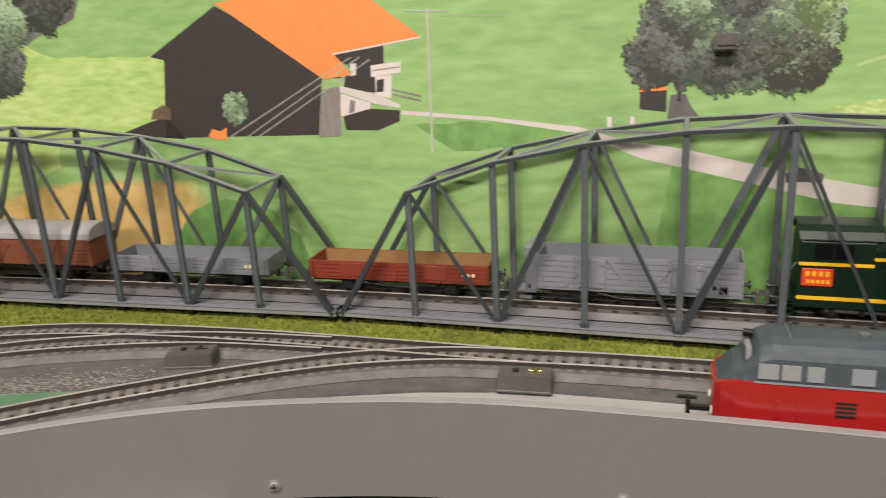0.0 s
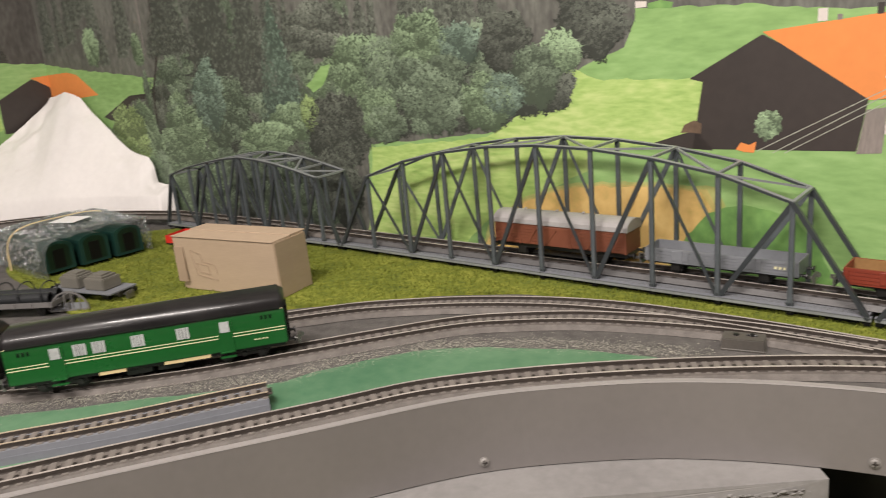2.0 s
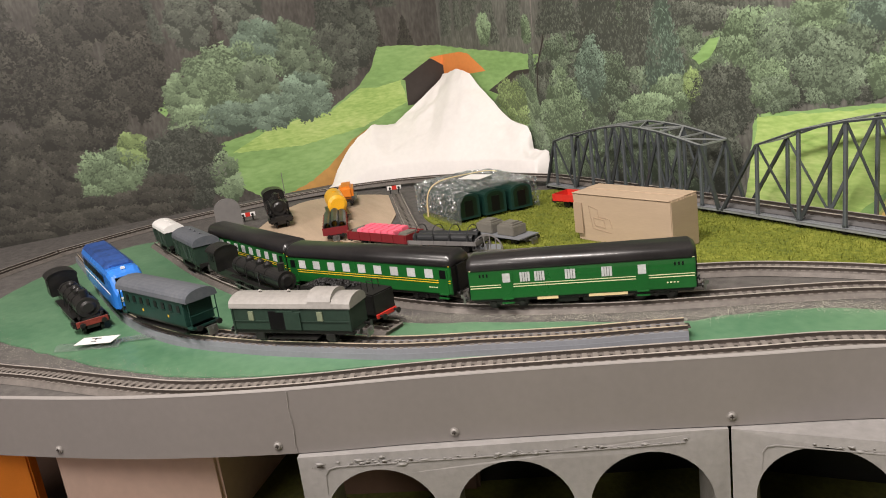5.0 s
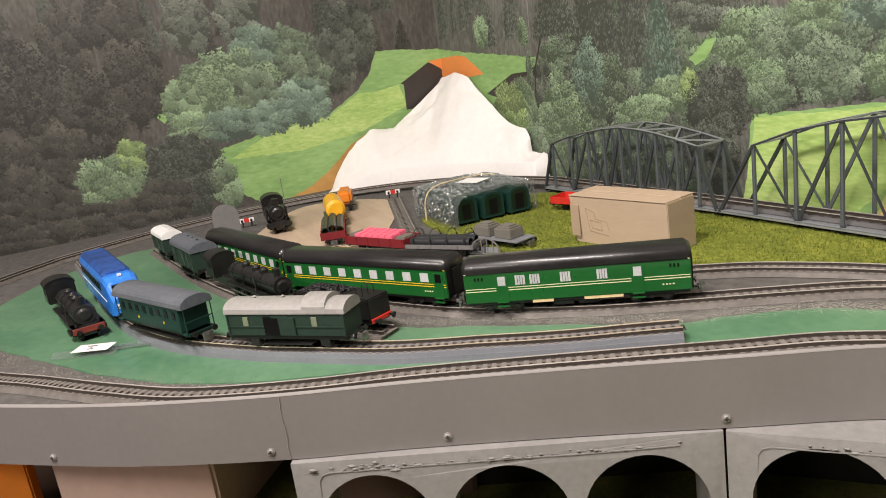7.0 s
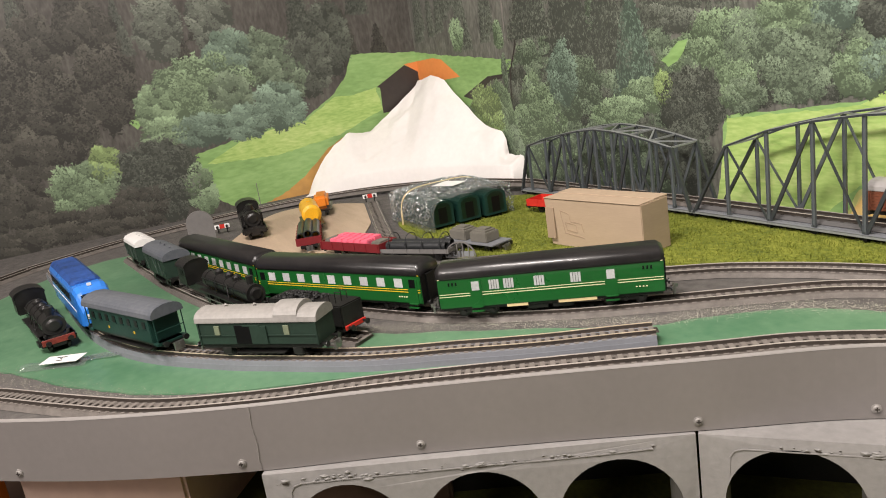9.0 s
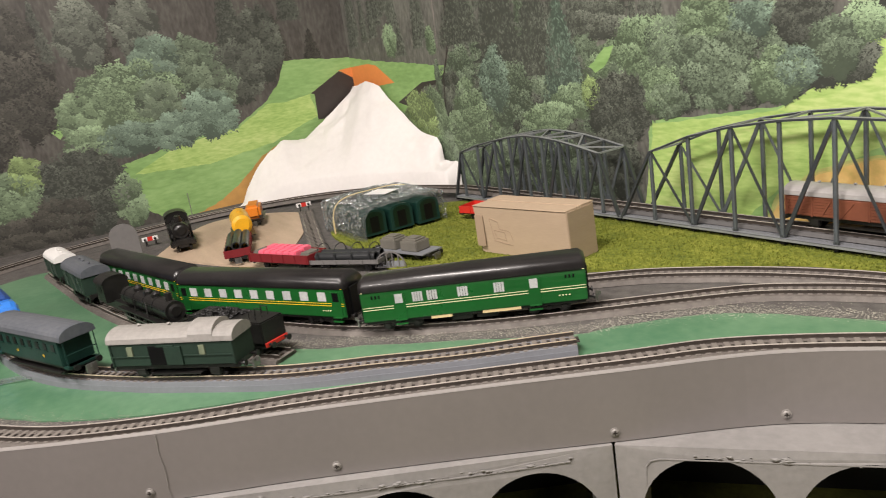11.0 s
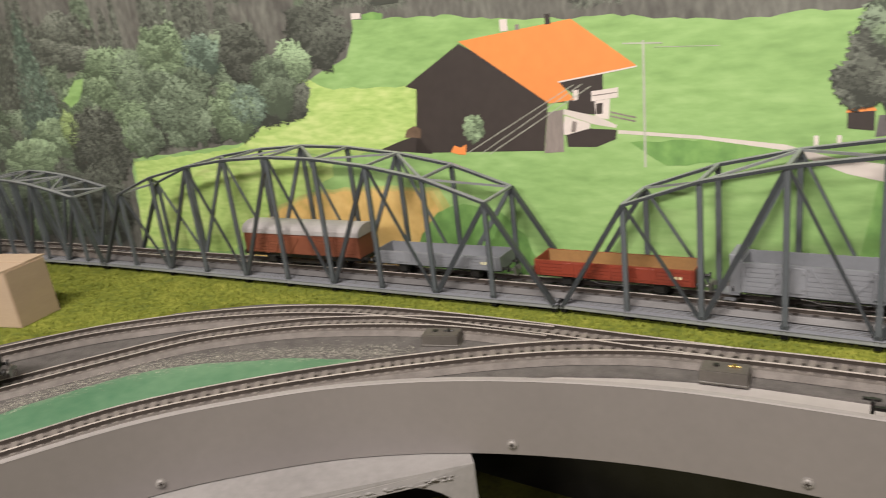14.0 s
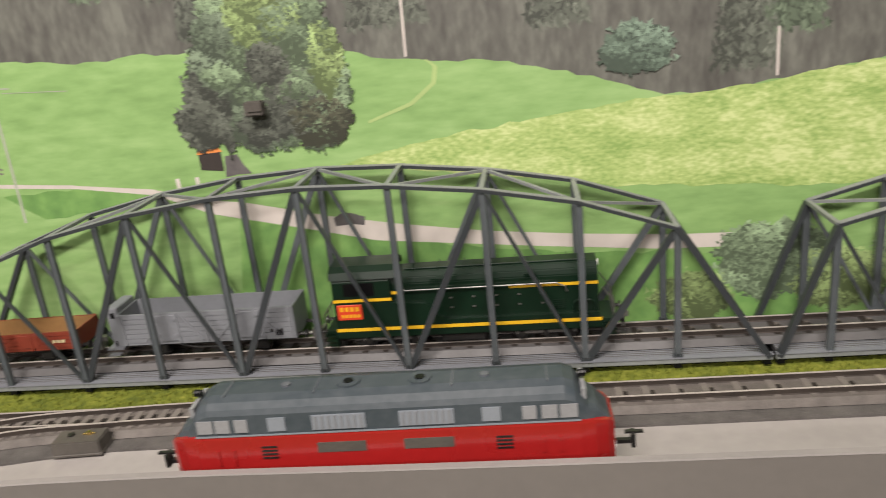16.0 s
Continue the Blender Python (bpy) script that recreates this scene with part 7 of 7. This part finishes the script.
# ---- carton, wrapped coaches, mountain ----
t = thing("cardboard_box", "plain brown cardboard box standing on the grass mat", "box", pose(-0.808, 0.2275, 0.9965, 0, 0, 14.5))
bm = cube(-0.0725, 0.0725, 0.0, 0.050, 0, 0.0615, 0.0009)
for v in bm.verts:
    v.co.x += 0.0035 * noise.noise((v.co.x * 20, v.co.z * 20, 1)) - 0.003 * (v.co.z / 0.063) * (0.5 - v.co.x / 0.145)
    v.co.y -= 0.004 * v.co.z / 0.063
part("carton_body", bm, M_CARD, t)
for y0, y1, dz in ((-0.005, 0.0225, 0.0), (0.023, 0.048, 0.0008)):
    bm = cube(-0.0750, 0.0725, y0, y1, 0.0617 + dz * 0.2, 0.0626 + dz, 0.0002, 1)
    part("lid_flap", bm, M_CARD, t)
bm = cube(-0.074, -0.060, -0.0045, -0.0036, 0.010, 0.050)
part("tape", bm, M_CARD_DK, t, "darker strip of parcel tape")
bm = bmesh.new()
for (xa, za), (xb, zb_) in (((-0.050, 0.047), (-0.046, 0.018)), ((-0.046, 0.018), (-0.016, 0.014)), ((-0.050, 0.047), (-0.036, 0.043)), ((-0.036, 0.043), (-0.035, 0.034)), ((-0.035, 0.034), (-0.020, 0.032)),
                            ((-0.044, 0.032), (-0.042, 0.022)), ((-0.042, 0.022), (-0.026, 0.020)), ((-0.026, 0.020), (-0.027, 0.030)), ((-0.027, 0.030), (-0.044, 0.032)), ((-0.018, 0.032), (-0.015, 0.021))):
    bar(bm, (xa, -0.0030 - 0.004 * za / 0.063 + 0.0028, za), (xb, -0.0030 - 0.004 * zb_ / 0.063 + 0.0028, zb_), 0.0006, 0.0006)
part("printed_outline", bm, M_CARD_DK, t, "faded printed line drawing")


bundle = pose(-1.157, 0.195, 0.9975, 0, 0, 3)
for k in range(3):
    m = bundle @ pose(0.004 * k - 0.004, -0.0445 + k * 0.0445, 0.0) @ Matrix.Diagonal((1, 1.18, 1, 1))
    t = thing("packed_coach", "dark green coach packed in bubble wrap", "coach", m, "wrapped coaches")
    bm = bmesh.new()
    prism(bm, [(-0.0160, 0.004), (0.0160, 0.004), (0.0160, 0.032)] + [(0.0160 * math.cos(math.pi * i / 10), 0.033 + 0.009 * math.sin(math.pi * i / 10)) for i in range(1, 10)] + [(-0.0160, 0.032)], -0.075, 0.065)
    part("body", bm, M_DKGREEN, t)
    part("end_door", cube(0.065, 0.0656, -0.006, 0.006, 0.008, 0.032), M_BLACK, t)
    bm = bmesh.new()
    prism(bm, [(0.0120 * math.cos(math.pi * i / 10), 0.0312 + 0.008 * math.sin(math.pi * i / 10)) for i in range(11)] + [(-0.012, 0.008), (0.012, 0.008)], 0.0650, 0.0653)
    part("end_recess", bm, M_LOCO, t)
bm = bmesh.new()
nu, nv = 64, 40
rows_ = []
for i in range(nu + 1):
    x = -0.108 + 0.186 * i / nu
    row = []
    for j in range(nv + 1):
        a = math.pi * j / nv
        w, h = 0.073, 0.052
        cy, cz = math.cos(a), math.sin(a)
        e = 0.5
        y = 0.002 + w * math.copysign(abs(cy) ** e, cy)
        z = h * abs(cz) ** 0.45
        wr = 0.0040 * noise.noise((x * 55, y * 55, z * 55)) + 0.0016 * noise.noise((x * 190, y * 190, z * 190))
        taper = 1 - 0.35 * max(0, (-x - 0.07) / 0.038) ** 2 - 0.10 * max(0, (x - 0.06) / 0.03) ** 2
        row.append(bm.verts.new((x + wr, y * taper + wr * cy, max(0.0, z * taper + wr * (0.4 + cz)))))
    rows_.append(row)
for a, b in zip(rows_, rows_[1:]):
    for j in range(nv):
        bm.faces.new((a[j], a[j + 1], b[j + 1], b[j]))
wrap = solid("bubble_wrap", bm, M_FILM, "crinkled clear bubble wrap round the coaches", "wrapping", bundle, smooth=True)
bm = bmesh.new()
rng = random.Random(3)
for k in range(1000):
    i, f = rng.uniform(-0.104, 0.070), rng.uniform(-1, 1)
    mid = 0.002
    shrink = 1 - 0.35 * max(0, (-i - 0.07) / 0.038) ** 2
    if abs(f) > 0.55:
        y, z, flat = mid + math.copysign(0.0725, f), 0.004 + 0.043 * (1 - abs(f)) / 0.45, (1, 0.6, 1, 1)
    else:
        y, z, flat = mid + 0.069 * f / 0.55, 0.0525 - 0.004 * (f / 0.55) ** 2, (1, 1, 0.6, 1)
    bmesh.ops.create_icosphere(bm, subdivisions=1, radius=rng.uniform(0.0018, 0.0032), matrix=Matrix.Translation((i, y * shrink, z * shrink)) @ Matrix.Diagonal(flat))
part("bubble_layer", bm, M_BUBBLE, wrap, kind="stuff")
bm = bmesh.new()
pts = [(-0.03 + 0.002 * math.sin(a * 3), 0.002 + 0.0755 * math.copysign(abs(math.cos(a)) ** 0.5, math.cos(a)), 0.0555 * abs(math.sin(a)) ** 0.45) for a in [math.pi * i / 24 for i in range(25)]]
for a, b in zip(pts, pts[1:]):
    bar(bm, a, b, 0.0022, 0.0012)
solid("rubber_band", bm, M_BAND, "pale rubber band round the bubble wrap", "band", bundle)
solid("paper_slip", cube(-0.022, 0.028, -0.014, 0.016, 0, 0.0004), M_WHITE, "white paper slip on the wrapped coaches", "paper", bundle @ pose(0.0, 0.0, 0.0545, 3, -2, 15))

# white plaster mountain in the corner
LEFT_EDGE = [(0.100, 0.0), (0.114, 0.027), (0.139, 0.060), (0.175, 0.095), (0.213, 0.116), (0.268, 0.112), (0.300, 0.134), (0.358, 0.172), (0.4025, 0.199)]
BACK_EDGE = [(-1.72, 0.2045), (-1.653, 0.215), (-1.592, 0.203), (-1.547, 0.1695), (-1.4735, 0.119), (-1.446, 0.106), (-1.387, 0.094), (-1.376, 0.079), (-1.372, 0.050), (-1.321, 0.0485)]


def along_wall(s):
    """Wall point and height of the mountain's ridge for s from 0 to 1."""
    if s < 0.5:
        f = s / 0.5 * (len(LEFT_EDGE) - 1)
        i = min(int(f), len(LEFT_EDGE) - 2)
        a, b = LEFT_EDGE[i], LEFT_EDGE[i + 1]
        y, h = a[0] + (b[0] - a[0]) * (f - i), a[1] + (b[1] - a[1]) * (f - i)
        return LEFT_X + 0.012, y, h
    f = (s - 0.5) / 0.5 * (len(BACK_EDGE) - 1)
    i = min(int(f), len(BACK_EDGE) - 2)
    a, b = BACK_EDGE[i], BACK_EDGE[i + 1]
    x, h = a[0] + (b[0] - a[0]) * (f - i), a[1] + (b[1] - a[1]) * (f - i)
    return x, wall_y(x) - 0.010, h


front_line = spline([(-1.69, 0.085), (-1.655, 0.15), (-1.60, 0.225), (-1.53, 0.285), (-1.43, 0.358), (-1.315, 0.402)], 0.002)
bm = bmesh.new()
grid = []
NS, NF = 90, 34
for i in range(NS + 1):
    s = i / NS
    wx, wy, h = along_wall(s)
    fp = front_line[min(len(front_line) - 1, int(s * (len(front_line) - 1)))]
    skirt = 0.034 * min(1, s / 0.25)
    row = []
    for j in range(NF + 1):
        f = j / NF
        x, y = wx + (fp.x - wx) * f, wy + (fp.y - wy) * f
        z = max(h, skirt) * (1 - f) ** 0.9 + skirt * f if h > skirt else h + (min(h, skirt) - h) * f
        z = max(z, min(skirt, h + 0.0))
        n1 = noise.noise((x * 22, y * 22, 3)) * 0.016 + noise.noise((x * 55, y * 55, 7)) * 0.008 + noise.noise((x * 140, y * 140, 5)) * 0.0025
        z = max(0.0, z + n1 * (0.25 + (1 - f)) * min(1, z / 0.05) * (0.6 if f > 0.02 else 0.2))
        row.append(bm.verts.new((x, y, 0.9935 + z)))
    fpn = bm.verts.new((fp.x + 0.002, fp.y - 0.003, 0.9935))
    row.append(fpn)
    grid.append(row)
for a, b in zip(grid, grid[1:]):
    for j in range(NF + 1):
        bm.faces.new((a[j], a[j + 1], b[j + 1], b[j]))
end = grid[-1]
low = [bm.verts.new((v.co.x, v.co.y, 0.9935)) for v in end[:-1]] + [end[-1]]
for j in range(NF + 1):
    corner = [end[j], end[j + 1], low[j + 1], low[j]]
    bm.faces.new(list(dict.fromkeys(corner)))
solid("plaster_mountain", bm, M_SNOW, "unpainted white plaster mountain in the corner", "mountain", smooth=True)


# ---- red and grey diesel behind the fascia ----
def red_diesel(at, L=0.221):
    t = thing("diesel_locomotive", "red and dark grey model diesel locomotive parked behind the fascia", "locomotive", at)
    W = 0.034
    low = [(-L / 2, 0.62, 0.040), (-L / 2 + 0.003, 0.78, 0.0425), (-L / 2 + 0.009, 0.93, 0.0445), (-L / 2 + 0.016, 1.0, 0.0455), (L / 2 - 0.016, 1.0, 0.0455), (L / 2 - 0.009, 0.93, 0.0445), (L / 2 - 0.003, 0.78, 0.0425), (L / 2, 0.62, 0.040)]
    bm = bmesh.new()
    loft(bm, [(x, [(-W / 2 * k * 0.94, 0.012), (W / 2 * k * 0.94, 0.012), (W / 2 * k, 0.016), (W / 2 * k, z - 0.002), (W / 2 * k * 0.985, z), (-W / 2 * k * 0.985, z), (-W / 2 * k, z - 0.002), (-W / 2 * k, 0.016)]) for x, k, z in low])
    lower = part("lower_body", bm, M_VRED, t, "glossy red lower body")
    up = [(-L / 2 + 0.0015, 0.60, 0.0415, 0.6), (-L / 2 + 0.008, 0.86, 0.050, 0.7), (-L / 2 + 0.012, 0.94, 0.0525, 0.84), (-L / 2 + 0.018, 0.985, 0.0620, 0.93), (-L / 2 + 0.023, 0.985, 0.0645, 0.93), (L / 2 - 0.023, 0.985, 0.0645, 0.93), (L / 2 - 0.018, 0.985, 0.0620, 0.93), (L / 2 - 0.012, 0.94, 0.0525, 0.84), (L / 2 - 0.008, 0.86, 0.050, 0.7), (L / 2 - 0.0015, 0.60, 0.0415, 0.6)]
    bm = bmesh.new()
    loft(bm, [(x, [(-W / 2 * k, 0.0395), (W / 2 * k, 0.0395), (W / 2 * kt, 0.040 + (z - 0.040) * 0.70), (W / 2 * kt * 0.92, 0.040 + (z - 0.040) * 0.82), (W / 2 * kt * 0.72, 0.040 + (z - 0.040) * 0.93), (W / 2 * kt * 0.4, z), (-W / 2 * kt * 0.4, z), (-W / 2 * kt * 0.72, 0.040 + (z - 0.040) * 0.93), (-W / 2 * kt * 0.92, 0.040 + (z - 0.040) * 0.82), (-W / 2 * kt, 0.040 + (z - 0.040) * 0.70)]) for x, k, z, kt in up])
    upper = part("upper_body", bm, M_VGREY, t, "dark blue-grey upper body")

    def tilted(name, x, w, z0, z1, material, label="", parent=upper, proud=0.0006):
        for s in (-1, 1):
            def yy(z):
                k = 0.985 + (0.93 - 0.985) * (z - 0.040) / 0.0172
                return s * (W / 2 * k + proud)
            bm = bmesh.new()
            v = [bm.verts.new(c) for c in ((x - w / 2, yy(z0), z0), (x + w / 2, yy(z0), z0), (x + w / 2, yy(z1), z1), (x - w / 2, yy(z1), z1))]
            u = [bm.verts.new((c.co.x, c.co.y - s * (proud + 0.001), c.co.z)) for c in v]
            bm.faces.new(v)
            for i in range(4):
                bm.faces.new((v[i], v[(i + 1) % 4], u[(i + 1) % 4], u[i]))
            part(name, bm, material, parent, label)
    for e in (-1, 1):
        for dx, w in ((0.0215, 0.0082), (0.0305, 0.0075), (0.0400, 0.0066)):
            tilted("cab_window", e * (L / 2 - dx), w, 0.0475, 0.0548, M_VGLASS, "pale cab window")
        tilted("side_vent", e * (L / 2 - 0.058), 0.0088, 0.0475, 0.0552, M_GRILLE, "pale grey side vent")
        tilted("grille_frame", e * 0.0215, 0.0265, 0.0472, 0.0556, M_GRILLE, "pale grey radiator grille")
        for k in range(8):
            tilted("grille_slat", e * 0.0215 - 0.0112 + k * 0.0032, 0.0012, 0.0476, 0.0552, M_WGREY, proud=0.0011)
        for s in (-1, 1):
            y = s * W / 2
            bm = cube(e * 0.0215 - 0.0122, e * 0.0215 + 0.0122, min(y, y + s * 0.0003), max(y, y + s * 0.0003), 0.0335, 0.0395)
            part("recessed_panel", bm, M_SWITCH, lower, "drab recessed panel")
            for k in range(4):
                bm = cube(e * 0.058 - 0.004, e * 0.058 + 0.004, min(y, y + s * 0.0004), max(y, y + s * 0.0004), 0.0310 + k * 0.0022, 0.0320 + k * 0.0022)
                part("louvre", bm, M_SOOT, lower)
            for dx in (0.026, 0.034):
                part("door_handle", cube(e * (L / 2 - dx) - 0.0006, e * (L / 2 - dx) + 0.0006, min(y, y + s * 0.0008), max(y, y + s * 0.0008), 0.028, 0.037), M_VRED, lower)
        bm = bmesh.new()
        bar(bm, (e * (L / 2 - 0.0138), -0.0105, 0.0565), (e * (L / 2 - 0.0138), 0.0105, 0.0565), 0.0022, 0.0060)
        part("windscreen", bm, M_VGLASS, upper)
        bm = bmesh.new()
        cyl(bm, (e * (L / 2 - 0.016), 0, 0.0625), (e * (L / 2 - 0.012), 0, 0.0628), 0.0020, 10)
        part("top_lamp", bm, M_BLACK, upper)
        bm = bmesh.new()
        cyl(bm, (e * 0.018, 0, 0.0640), (e * 0.018, 0, 0.0654), 0.0058, 20)
        fan = part("fan_ring", bm, M_VGREY, upper)
        bm = bmesh.new()
        cyl(bm, (e * 0.018, 0, 0.0653), (e * 0.018, 0, 0.0658), 0.0026, 14)
        part("fan_hub", bm, M_BLACK, fan)
        bm = bmesh.new()
        cyl(bm, (e * 0.050, 0.0, 0.0640), (e * 0.050, 0.0, 0.0656), 0.0022, 12)
        part("roof_cap", bm, M_SLATE, upper)
        for s in (-1, 1):
            bm = bmesh.new()
            cyl(bm, (e * (L / 2 - 0.004), s * 0.008, 0.024), (e * (L / 2 + 0.0005), s * 0.008, 0.024), 0.0022, 12)
            part("front_lamp", bm, M_WHITE, lower)
        bm = cube(min(e * (L / 2 - 0.006), e * (L / 2 + 0.010)), max(e * (L / 2 - 0.006), e * (L / 2 + 0.010)), -0.0012, 0.0012, 0.019, 0.0212)
        box(bm, min(e * (L / 2 + 0.009), e * (L / 2 + 0.011)), max(e * (L / 2 + 0.009), e * (L / 2 + 0.011)), -0.003, 0.003, 0.0175, 0.0255)
        box(bm, min(e * (L / 2 + 0.006), e * (L / 2 + 0.015)), max(e * (L / 2 + 0.006), e * (L / 2 + 0.015)), -0.0010, 0.0010, 0.0250, 0.0262)
        part("coupler", bm, M_SOOT, t, "dark hook coupler")
        bogie(t, e * 0.065, 0.030)
    for x in (-0.080, -0.034, 0.034, 0.080):
        part("roof_seam", cube(x - 0.0004, x + 0.0004, -0.0085, 0.0085, 0.0638, 0.0648), M_SLATE, upper)
    stripe(t, -L / 2 + 0.016, L / 2 - 0.016, 0.0452, 0.0009, W * 0.993, M_GRILLE, "waist_moulding")
    return t


red_diesel(pose(0.119, 0.340, 0.9935 + 0.0085, 0, 0, 2.8) @ Matrix.Diagonal((1, 1, 0.92, 1)))


# ---- switch boxes and small things ----
def switch_box(at, label, brass=True):
    t = thing("switch_box", label, "switch box", at @ Matrix.Diagonal((0.93, 0.93, 0.93, 1)), "point motors")
    bm = cube(-0.0165, 0.0165, -0.0085, 0.0085, 0, 0.0105, 0.0008)
    part("case", bm, M_SWITCH, t)
    part("rim", cube(-0.0172, 0.0172, -0.0092, 0.0092, 0.0, 0.0018, 0.0004, 1), M_SWITCH, t)
    bm = bmesh.new()
    cyl(bm, (-0.006, 0.001, 0.0103), (-0.006, 0.001, 0.0116), 0.0022, 12)
    part("cap", bm, M_SOOT, t)
    bm = cube(0.002, 0.0105, 0.0002, 0.0018, 0.0105, 0.0117, 0.0003, 1)
    cyl(bm, (0.0065, 0.001, 0.0105), (0.0065, 0.001, 0.0128), 0.0016, 8)
    part("lever", bm, M_BRASS if brass else M_SOOT, t, "small brass lever" if brass else "")
    return t


switch_box(pose(-0.0915, 0.3865, 0.9935, 0, 0, 6), "olive switch box with brass lever beside the turnout")
switch_box(pose(-0.3095, 0.3705, 0.9935, 0, 0, 17), "olive switch box without bright lever beside the turnout", False)
t = thing("plastic_packet", "clear plastic packet with white label on green ground", "packet", pose(-0.930, -0.380, 0.9950, 0, 0, 62) @ Matrix.Diagonal((1.25, 1.25, 1.25, 1)))
bm = bmesh.new()
n = 14
g = [[bm.verts.new((-0.030 + 0.060 * i / n, -0.009 + 0.018 * j / 6, 0.0005 + 0.005 * math.sin(math.pi * j / 6) * (0.6 + 0.5 * noise.noise((i * 0.6, j * 0.7, 0))))) for j in range(7)] for i in range(n + 1)]
for a, b in zip(g, g[1:]):
    for j in range(6):
        bm.faces.new((a[j], a[j + 1], b[j + 1], b[j]))
part("pouch", bm, M_FILM, t, smooth=True)
part("paper_label", cube(-0.010, 0.024, -0.0085, 0.0085, 0.0050, 0.0053), M_WHITE, t, "white paper label")
for x0, x1, y0 in ((0.003, 0.008, -0.004), (0.004, 0.006, 0.000), (0.000, 0.009, 0.003)):
    part("print_bar", cube(x0, x1, y0, y0 + 0.0014, 0.0053, 0.0055), M_SOOT, t)
solid("clear_film_strip", cube(-0.03, 0.03, -0.007, 0.007, 0, 0.0006), M_FILM, "loose clear film strip on green ground", "film", pose(-0.918, -0.338, 0.9965, 4, -4, 60))

# loose arched coach end leaning by the flat wagon, and a thin post behind the engine
bm = bmesh.new()
arc = [(0.021 * math.cos(math.pi * i / 16), 0.021 * math.sin(math.pi * i / 16)) for i in range(17)]
for a, b in zip(arc, arc[1:]):
    bar(bm, (a[0], 0, a[1]), (b[0], 0, b[1]), 0.0016, 0.0016)
bar(bm, (-0.0215, 0, 0.0008), (0.0215, 0, 0.0008), 0.0016, 0.0016)
for x in (-0.012, -0.004, 0.004, 0.012):
    bar(bm, (x, 0, 0.001), (x, 0, math.sqrt(0.021 ** 2 - x * x)), 0.0011, 0.0011)
part_plate = cube(-0.0185, 0.0185, 0.0004, 0.0009, 0.0005, 0.0085)
t = thing("coach_end", "loose grey arched coach end standing by the wagon", "panel", pose(-0.925, 0.100, 0.9966, 0, 0, 42))
part("arched_frame", bm, M_DULLGREY, t)
part("panel_plate", part_plate, M_WGREY, t)
bm = bmesh.new()
cyl(bm, (0, 0, 0), (0, 0, 0.055), 0.0008, 8)
cyl(bm, (0, 0, 0), (0, 0, 0.002), 0.003, 10)
bar(bm, (-0.004, 0, 0.053), (0.004, 0, 0.053), 0.001, 0.001)
solid("post", bm, M_DULLGREY, "thin grey model post beside the far track", "post", pose(-1.664, -0.018, 0.9935))
